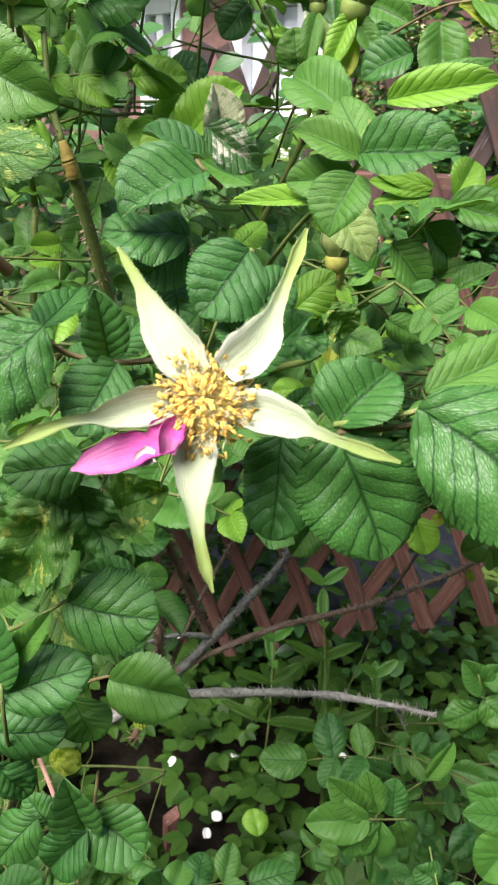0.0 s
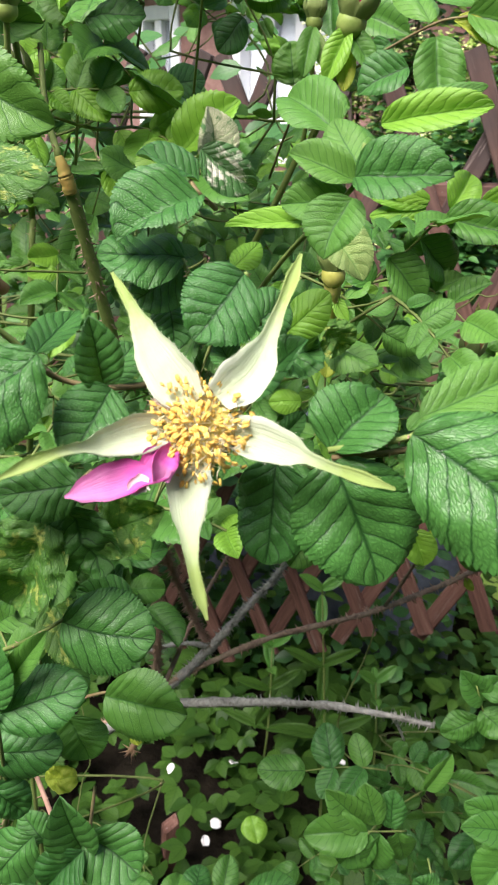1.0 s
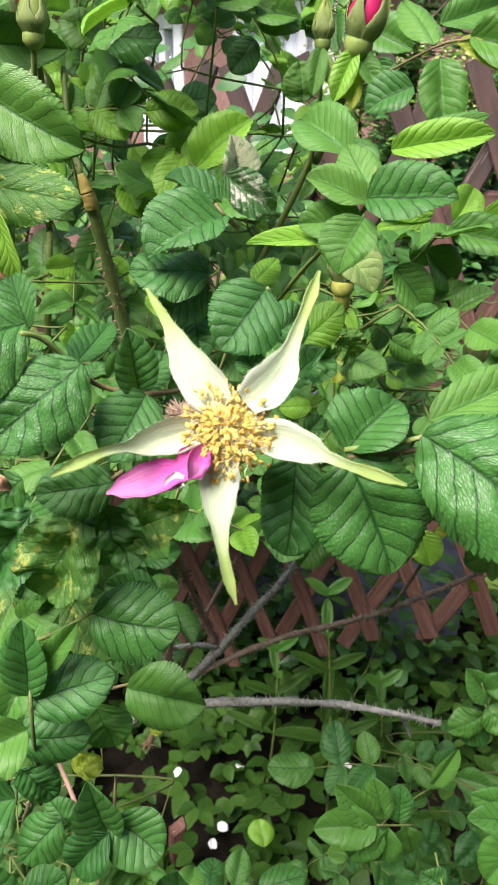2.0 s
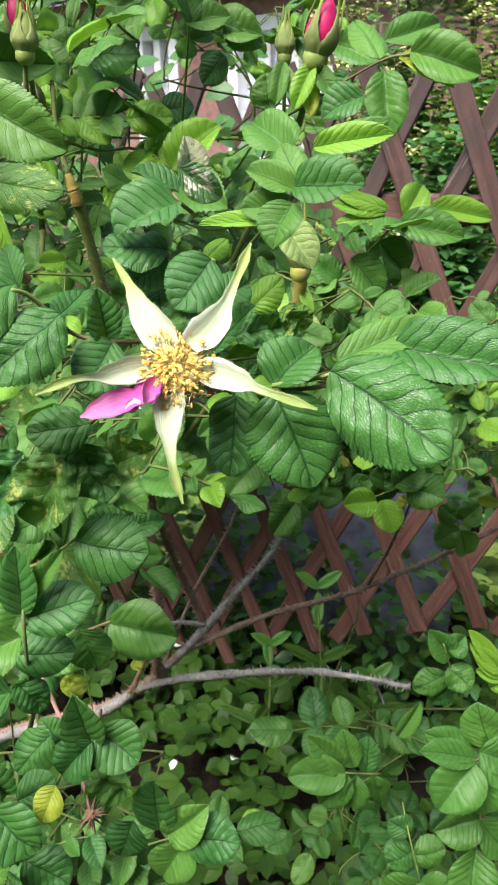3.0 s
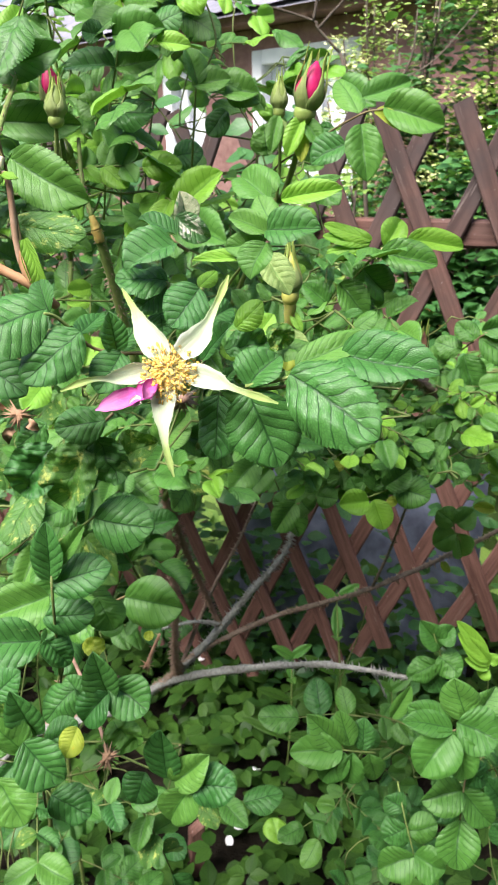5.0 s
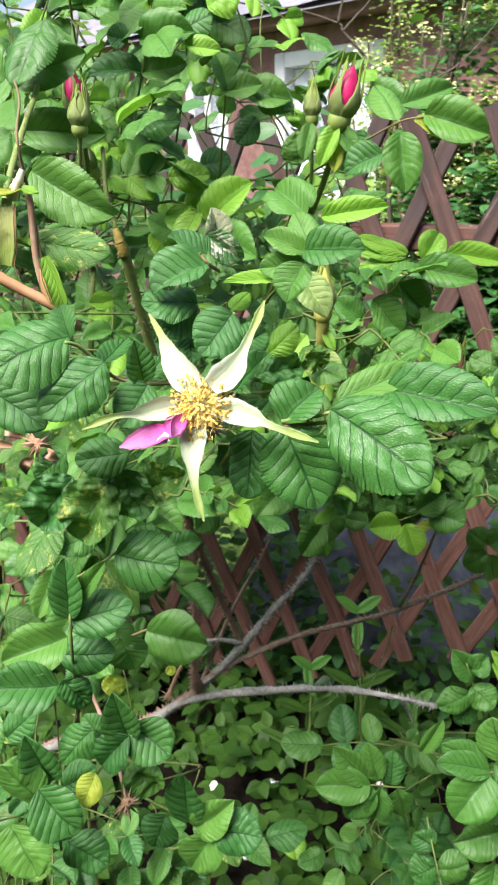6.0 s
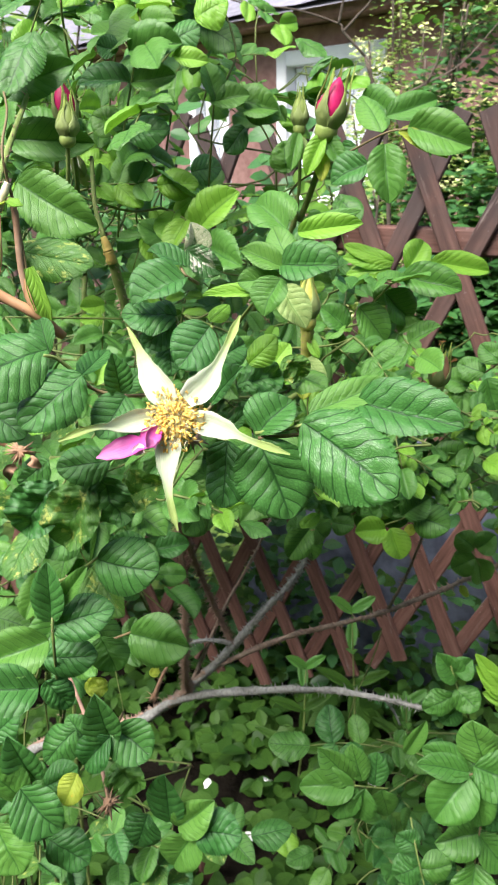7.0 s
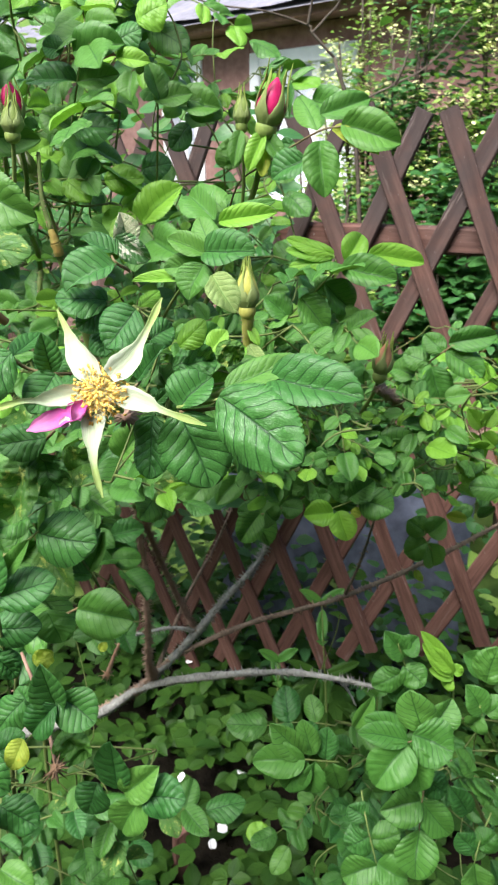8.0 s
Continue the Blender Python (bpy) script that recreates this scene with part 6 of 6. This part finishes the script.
def flower():
    turn = FACE.to_track_quat("Z", "Y").to_matrix().to_4x4()
    m = Matrix.Translation(CENTRE) @ turn
    verts, faces = lathe([(0.0016, -0.030), (0.0018, -0.018), (0.0055, -0.013), (0.0072, -0.008), (0.0062, -0.003), (0.0078, -0.0012), (0.0074, 0.0004), (0.003, 0.0010), (0.0016, -0.0006)], 20)
    hip = part("flower", mesh_from("flower", verts, faces, M_BUDGREEN), near, "spent rose flower with five pale sepals and yellow stamens", m)
    inv = m.inverted()

    def loc(*pts):
        return [tuple(inv @ Vector(p)) for p in pts]

    up = (0, 0, 1)
    mats = [M_SEPAL, M_SEPAL]
    ribbon("sepal", loc((-0.0090, 0.1505, 1.5465), (-0.0158, 0.155, 1.5543), (-0.0217, 0.164, 1.5622), (-0.0275, 0.173, 1.5683)), (0.0066, 0.0101, 0.0088, 0.0053, 0.0025, 0.0019, 0.0007), up, mats, 2, hip, 0.42, hairs=300, seed=1)
    ribbon("sepal", loc((-0.0038, 0.1505, 1.5480), (0.0033, 0.155, 1.5532), (0.0090, 0.166, 1.5631), (0.0133, 0.174, 1.5723)), (0.0066, 0.0099, 0.0084, 0.0035, 0.0023, 0.0030, 0.0007), (0.25, 0.0, 1), mats, 0.66, hip, 0.7, hairs=300, seed=2)
    ribbon("sepal", loc((-0.0026, 0.1495, 1.5417), (0.0101, 0.147, 1.5384), (0.0189, 0.145, 1.5355), (0.0319, 0.144, 1.5312)), (0.0062, 0.0088, 0.0069, 0.0026, 0.0021, 0.0028, 0.0007), up, mats, 0.66, hip, 0.6, hairs=300, seed=3)
    ribbon("sepal", loc((-0.0092, 0.1480, 1.5370), (-0.0093, 0.141, 1.5276), (-0.0083, 0.135, 1.5185), (-0.0056, 0.132, 1.5078)), (0.0063, 0.0092, 0.0072, 0.0037, 0.0023, 0.0025, 0.0006), up, mats, 0.70, hip, 0.5, hairs=300, seed=4)
    ribbon("sepal", loc((-0.0138, 0.1495, 1.5417), (-0.0256, 0.142, 1.5414), (-0.0318, 0.133, 1.5439), (-0.0406, 0.125, 1.5426)), (0.0062, 0.0081, 0.0058, 0.0021, 0.0019, 0.0026, 0.0007), up, mats, 0.62, hip, 0.7, hairs=300, seed=5)
    ribbon("petal", loc((-0.0132, 0.1455, 1.5382), (-0.0167, 0.1415, 1.5362), (-0.0208, 0.1410, 1.5350), (-0.0270, 0.1412, 1.5328), (-0.0342, 0.142, 1.5299)), (0.0050, 0.0075, 0.0050, 0.0072, 0.0074, 0.0052, 0.0006), (0.1, 0.1, 1), [M_PETAL, M_PETAL], 2, hip, 0.5, seed=6, label="shrivelled magenta petal")
    ribbon("petal_claw", loc((-0.0177, 0.1402, 1.5357), (-0.0187, 0.1398, 1.5336), (-0.0184, 0.1396, 1.5323)), (0.0024, 0.0046, 0.0024), up, [M_PETALBASE, M_PETALBASE], 2, hip, 0.4, seed=7, label="white base of the petal")
    ribbon("petal", loc((-0.0125, 0.1450, 1.5394), (-0.0140, 0.1405, 1.5384), (-0.0148, 0.1395, 1.5350)), (0.0030, 0.0052, 0.0034), (0.6, 0.2, 1), [M_PETAL, M_PETAL], 2, hip, 0.6, seed=8, label="curled magenta petal remnant")
    # disc with a hollow middle and a cushion of styles
    dv, df = lathe([(0.0072, 0.0002), (0.0066, 0.0016), (0.0048, 0.0026), (0.0030, 0.0027), (0.0017, 0.0015), (0.0006, 0.0007)], 28, lambda w, z: 1 + 0.10 * math.sin(9 * w) * math.sin(5 * w + 900 * z))
    part("disc", mesh_from("disc", dv, df, M_DISC), hip, "hollow yellow flower disc")
    # stamens
    kinds = []
    for v in range(4):
        bend = (0.35, 0.9, -0.35, 1.35)[v]
        path = [Vector((bend * 0.5 * t * t, 0.20 * math.sin(5 * t + v), t * (1 - 0.25 * abs(bend) * t))) for t in (0, 0.2, 0.4, 0.6, 0.8, 1.0)]
        tv, tf = tube_geometry(path, [0.020] * 6, 5)
        nf = len(tf)
        tip = path[-1]
        for s in (-1, 1):
            av, af = lathe([(0.02, -0.14), (0.050, -0.09), (0.062, 0.0), (0.050, 0.09), (0.02, 0.14)], 6)
            o = len(tv)
            rot = Euler((0.5 * v, 1.2 - 0.5 * v, 0.7 * v)).to_matrix()
            tv += [tuple(tip + rot @ (Vector(a) + Vector((0.045 * s, 0, 0)))) for a in av]
            tf += [tuple(i + o for i in f) for f in af]
        me = mesh_from("stamen", tv, tf, [M_FILAMENT, M_ANTHER])
        me.polygons.foreach_set("material_index", [0] * nf + [1] * (len(tf) - nf))
        kinds.append(me)
    r = random.Random(3)
    for k in range(400):
        a = r.uniform(0, 2 * math.pi)
        ring = r.random()
        rad = 0.0010 + 0.0062 * ring
        lean = 8 + 70 * ring + r.uniform(-32, 24)
        size = r.uniform(0.0032, 0.0060)
        q = Matrix.Rotation(a, 4, "Z") @ Matrix.Translation((rad, 0, 0.0010)) @ Matrix.Rotation(radians(lean), 4, "Y") @ Matrix.Rotation(r.uniform(-0.6, 0.6), 4, "Z") @ Matrix.Diagonal((size, size, size, 1))
        part("stamen", r.choice(kinds), hip, "", q)
    return hip


flower()

# ---- buds ----


def bud(bush, base, tip, stem_from, radius, petal=M_BUDPETAL, green=M_BUDGREEN, show=0.5, label="closed rose bud"):
    """A bud: stalk, round hip, petal cone and five long sepals closing round it."""
    base, tip = Vector(base), Vector(tip)
    d = tip - base
    le = d.length
    m = Matrix.LocRotScale(base, d.to_track_quat("Z", "Y"), None)
    hv, hf = lathe([(radius * 0.25, -le * 0.16), (radius * 0.50, -le * 0.12), (radius * 0.70, -le * 0.04), (radius * 0.72, le * 0.04), (radius * 0.66, le * 0.11)], 16)
    ob = part("bud", mesh_from("bud", hv, hf, green), bush, label, m)
    cone = [(radius * 0.60, le * 0.08), (radius * 0.92, le * 0.24), (radius * 0.90, le * 0.40), (radius * 0.66, le * 0.58), (radius * 0.34, le * 0.72), (radius * 0.06, le * 0.82)]
    cv, cf = lathe(cone, 18, lambda w, z: 0.92 + 0.16 * ((3 * w / (2 * math.pi) + 55 * z) % 1.0))
    part("petal_cone", mesh_from("petal_cone", cv, cf, petal), ob)
    for k in range(5):
        a = 2 * math.pi * k / 5 + 0.4
        out = Vector((math.cos(a), math.sin(a), 0))
        pts = [out * radius * 0.66 + Vector((0, 0, le * 0.08)), out * radius * 1.02 + Vector((0, 0, le * 0.27)), out * radius * (0.86 + 0.25 * show) + Vector((0, 0, le * 0.48)), out * radius * (0.45 + 0.5 * show) + Vector((0, 0, le * 0.74)), out * radius * (0.25 + 0.7 * show) + Vector((0, 0, le * (1.0 + 0.08 * math.sin(k * 2))))]
        ribbon("sepal", [tuple(p) for p in pts], (radius * 0.85, radius * (1.42 - 0.35 * show), radius * (1.25 - 0.50 * show), radius * 0.42, radius * 0.16, radius * 0.24, radius * 0.05), out, [M_BUDSEPAL, M_BUDSEPAL], 2, ob, -0.3, steps=4, hairs=30, seed=k)
    tube("bud_stalk", [tuple(base), tuple(base.lerp(Vector(stem_from), 0.5) + Vector((0.002, 0, 0))), tuple(stem_from)], radius * 0.20, radius * 0.22, M_STALK, bush, sides=7, thorns=30, thorn_len=0.0015)
    return ob


bud(SHOOTS["bud_shoot"], (0.0480, 0.416, 1.6365), (0.0575, 0.412, 1.6735), (0.032, 0.46, 1.58), 0.0101, show=0.80, label="opening rose bud showing crimson-pink petals")
bud(SHOOTS["bud_shoot"], (0.0314, 0.43, 1.6385), (0.0322, 0.43, 1.6640), (0.028, 0.46, 1.575), 0.0058, petal=M_BUDGREEN, show=0.1, label="small closed green rose bud")
bud(SHOOTS["top_mid"], (0.0377, 0.34, 1.5330), (0.0378, 0.34, 1.5660), (0.0369, 0.36, 1.4870), 0.0074, petal=M_BUDYELLOW, green=M_BUDYELLOW, show=0.1, label="yellowish closed rose bud on a swollen stalk")
bud(SHOOTS["upper_left"], (-0.1010, 0.37, 1.6390), (-0.1045, 0.37, 1.6720), (-0.110, 0.40, 1.59), 0.0074, show=0.55, label="slim rose bud with a crimson stripe")
bud(SHOOTS["upper_left"], (-0.1195, 0.60, 1.5935), (-0.1225, 0.60, 1.6150), (-0.13, 0.55, 1.55), 0.0055, show=0.6, label="small rose bud with pale pink petals")
bud(SHOOTS["upper_left"], (-0.1034, 0.40, 1.6114), (-0.1125, 0.39, 1.6360), (-0.10, 0.43, 1.56), 0.0050, petal=M_PETALBASE, show=0.5, label="faded pale rose bud")
bud(SHOOTS["upper_left"], (-0.0904, 0.33, 1.6332), (-0.0885, 0.33, 1.6560), (-0.105, 0.35, 1.59), 0.0062, petal=M_BUDGREEN, show=0.2, label="closed green rose bud")
bud(SHOOTS["right_mid"], (0.1342, 0.45, 1.4590), (0.1400, 0.45, 1.4920), (0.1268, 0.50, 1.4126), 0.0080, petal=M_SALMON, show=0.45, label="green rose bud with salmon slits and dry tips")


near_buds = tube("leaf_stalk", [(0.0440, 0.4250, 1.6260), (0.0470, 0.4170, 1.6320), (0.0478, 0.4162, 1.6350)], 0.0018, 0.0016, M_STALK, SHOOTS["bud_shoot"])
for base, tip, wide, kind, form in (
    ((0.0474, 0.4140, 1.6345), (0.0360, 0.4080, 1.6120), 0.0120, "y", 1), ((0.0472, 0.4140, 1.6330), (0.0600, 0.4090, 1.6170), 0.0110, "g", 1),
    ((0.0312, 0.4270, 1.6365), (0.0262, 0.4190, 1.6150), 0.0105, "g", 1), ((0.0320, 0.4270, 1.6350), (0.0400, 0.4200, 1.6160), 0.0085, "l", 0),
    ((0.0460, 0.4160, 1.6300), (0.0450, 0.4090, 1.6080), 0.0100, "a", 2)):
    leaflet(near_buds, base, tip, wide, kind, form)
tube("swollen_stalk", [(0.0378, 0.3400, 1.5310), (0.0376, 0.3440, 1.5200), (0.0372, 0.3500, 1.5050), (0.0370, 0.3560, 1.4920)], 0.0040, 0.0026, M_BUDYELLOW, SHOOTS["top_mid"], "pale swollen hairy stalk", sides=9, steps=6, wobble=0.2, thorns=160, thorn_len=0.0028, seed=91)
mid_bracts = tube("leaf_stalk", [(0.0372, 0.3480, 1.5100), (0.0365, 0.3420, 1.5060)], 0.0012, 0.0010, M_STALK, SHOOTS["top_mid"])
for base, tip, wide, kind, form in (
    ((0.0365, 0.3400, 1.5110), (0.0250, 0.3330, 1.4980), 0.0100, "y", 1), ((0.0380, 0.3400, 1.5120), (0.0490, 0.3330, 1.4990), 0.0100, "l", 1),
    ((0.0372, 0.3380, 1.5080), (0.0350, 0.3290, 1.4900), 0.0120, "a", 2), ((0.0384, 0.3420, 1.5240), (0.0450, 0.3370, 1.5130), 0.0060, "y", 1)):
    leaflet(mid_bracts, base, tip, wide, kind, form)


def dry_head(bush, at, size, seed):
    """The dry bristly remains of a bud."""
    r = random.Random(seed)
    verts, faces = lathe([(0.15, -0.3), (0.3, 0), (0.22, 0.25), (0.05, 0.32)], 10)
    for _ in range(34):
        d = Vector((r.gauss(0, 1), r.gauss(0, 1) - 0.4, r.gauss(0, 1))).normalized()
        s = d.orthogonal().normalized() * 0.10
        t = d.cross(s).normalized() * 0.10
        i = len(verts)
        verts += [tuple(d * 0.15 + s), tuple(d * 0.15 - s * 0.5 + t), tuple(d * 0.15 - s * 0.5 - t), tuple(d * r.uniform(0.7, 1.2))]
        faces += [(i, i + 1, i + 3), (i + 1, i + 2, i + 3), (i + 2, i, i + 3)]
    ob = part("dry_bud", mesh_from("dry_bud", verts, faces, M_DRY), bush, "brown bristly dried bud", Matrix.LocRotScale(Vector(at), None, Vector((size,) * 3)))
    return ob


dry_head(SHOOTS["lower_left"], (-0.0583, 0.183, 1.327), 0.0092, 1)
dry_head(SHOOTS["lower_left"], (-0.0602, 0.30, 1.2925), 0.006, 2)
tube("dry_shoot", [(-0.0602, 0.30, 1.2925), (-0.0555, 0.30, 1.305), (-0.050, 0.30, 1.318)], 0.0018, 0.0010, M_DRY, SHOOTS["lower_left"], thorns=30, thorn_len=0.003, seed=3)
tube("dry_shoot", [(-0.0583, 0.184, 1.326), (-0.075, 0.22, 1.330), (-0.10, 0.26, 1.34)], 0.0010, 0.0012, M_CANE, SHOOTS["lower_left"], thorns=20, thorn_len=0.003, seed=4)
dry_head(SHOOTS["near"], (-0.0850, 0.2000, 1.5080), 0.0080, 6)
for k, (dx, dz) in enumerate(((-0.006, 0.003), (0.004, -0.004), (-0.003, -0.007), (-0.011, -0.001))):
    ribbon("dry_sepal", [(-0.0850 + dx, 0.2000, 1.5080 + dz), (-0.0850 + dx * 1.6, 0.2000 - 0.004, 1.5080 + dz * 1.5 + 0.003), (-0.0850 + dx * 2.2, 0.2000, 1.5080 + dz * 2.0)], (0.0020, 0.0046, 0.0008), (0.2 * k, -1, 0.4), [M_DRY, M_DRY], 2, SHOOTS["near"], 0.6, seed=90 + k, label="shrivelled brown sepal")
dry_head(SHOOTS["right_low"], (0.2159, 0.40, 1.110), 0.005, 5)

# ---- denser growth of the thicket ----


def thicket(label, root, lo, hi, count, size, kinds, seed, keep=None):
    """A rose bush whose leaves fill the stretch lo..hi, each on a twig from one of its canes."""
    r = random.Random(seed)
    lo, hi = Vector(lo), Vector(hi)
    mid = (lo + hi) / 2
    canes = []
    for k in range(2):
        e = Vector((r.uniform(lo.x, hi.x), r.uniform(lo.y, hi.y), r.uniform(0.55, 1.0) * (hi.z - lo.z) + lo.z))
        m = Vector((mid.x + r.uniform(-0.1, 0.1), mid.y + r.uniform(0, 0.15), lo.z))
        x, y = root[0] + r.uniform(-0.06, 0.06), root[1] + r.uniform(-0.05, 0.05)
        rise = lo.z + 0.45 * (hi.z - lo.z)
        canes.append(((x, y, -0.02), (x, y, rise * 0.55), (x * 0.8 + m.x * 0.2, y * 0.8 + m.y * 0.2, rise * 0.95), (m.x, m.y, rise), tuple(e)))
    bush = rose_bush(label, *canes, bark=M_TWIG, thick=0.0020, bristles=60)
    joints = [Vector(p) for c in canes for p in smooth_path(c, 6) if p.z > lo.z * 0.8]
    n = 0
    while n < count:
        p = Vector((r.uniform(lo.x, hi.x), r.uniform(lo.y, hi.y), r.uniform(lo.z, hi.z)))
        d = Vector((r.uniform(-1, 1), r.uniform(-1, 0.3), r.uniform(-0.5, 0.4))).normalized()
        if keep is not None and not (keep(p) and keep(p + d * size * 2.6 - Vector((0, 0, size * 0.5)))):
            n += 0.1
            continue
        n += 1
        j = min(joints, key=lambda q: (q - p).length)
        joints.append(p)
        sway = Vector((r.uniform(-1, 1), r.uniform(-1, 1), r.uniform(-1, 0.3))) * 0.22 * (p - j).length
        tube("twig", [tuple(j), tuple(j.lerp(p, 0.4) + sway), tuple(j.lerp(p, 0.8) + sway * 0.6), tuple(p)], 0.0009, 0.0006, M_TWIG, bush, sides=4, steps=3)
        random_leaf(bush, p, d, size * r.uniform(0.75, 1.2), kinds, r.choice((2, 3, 3)))
    return bush


thicket("dense dark green rose bush", (-0.60, 0.95), (-0.32, 0.60, 1.30), (0.04, 0.98, 1.86), 46, 0.036, "hhggggyy", 41, clear_of_gap)
thicket("dense dark green rose bush", (-0.60, 0.75), (-0.30, 0.50, 1.32), (0.00, 0.80, 1.80), 44, 0.033, "hhhhhggggy", 42, clear_of_gap)
thicket("tall green rose bush", (-0.50, 0.60), (-0.20, 0.38, 1.42), (-0.04, 0.62, 1.79), 46, 0.029, "hhggggggyyy", 50, clear_of_gap)
thicket("dense green rose bush", (-0.45, 0.55), (-0.20, 0.28, 1.14), (-0.06, 0.55, 1.50), 42, 0.029, "ddhhhhgggc", 43, clear_of_gap)
thicket("low green rose bush", (-0.50, 0.55), (-0.28, 0.28, 0.80), (-0.09, 0.62, 1.20), 36, 0.031, "dddhhhhh", 44, clear_of_gap)
thicket("green rose bush with small leaves", (-0.55, 0.66), (-0.06, 0.28, 1.37), (0.11, 0.60, 1.55), 40, 0.021, "hhhhhgggy", 45, clear_of_gap)
thicket("green rose bush with small leaves", (0.85, 0.85), (0.05, 0.42, 1.24), (0.24, 0.75, 1.50), 46, 0.022, "hhhgggggyyy", 46, clear_of_gap)
thicket("green rose bush with small leaves", (0.95, 0.95), (0.14, 0.60, 1.20), (0.40, 1.00, 1.50), 40, 0.025, "dhhhhgggy", 47, clear_of_gap)
thicket("low bright green rose bush", (0.60, 0.60), (0.09, 0.38, 0.80), (0.30, 0.62, 1.15), 40, 0.030, "dddhhhhg", 48, clear_of_gap)
thicket("tall green rose bush", (-0.45, 0.80), (-0.10, 0.46, 1.50), (0.07, 0.76, 1.72), 30, 0.026, "hhggggyy", 51, clear_of_gap)
thicket("dark rose bush deep in the thicket", (-0.75, 1.25), (-0.60, 1.00, 1.12), (-0.02, 1.42, 1.62), 64, 0.044, "ddhh", 52, clear_of_gap)
thicket("rose bush with crowded small leaves", (0.70, 0.72), (0.055, 0.40, 1.345), (0.215, 0.56, 1.455), 40, 0.0175, "hhgggyy", 53, clear_of_gap)
thicket("rose bush with crowded small leaves", (0.78, 0.62), (0.02, 0.36, 1.375), (0.13, 0.48, 1.46), 22, 0.0165, "hhgggyyy", 54, clear_of_gap)
thicket("dark rose bush deep in the thicket", (-0.55, 1.05), (-0.24, 0.78, 1.22), (0.13, 1.20, 1.56), 44, 0.036, "dddhh", 55, clear_of_gap)
# out of view on the left, added to cast shade on the lower-left growth
thicket("unseen rose bush added to shade the lower left", (-0.75, 0.45), (-0.85, -0.05, 0.65), (-0.38, 0.75, 1.45), 46, 0.046, "dddhhg", 56)
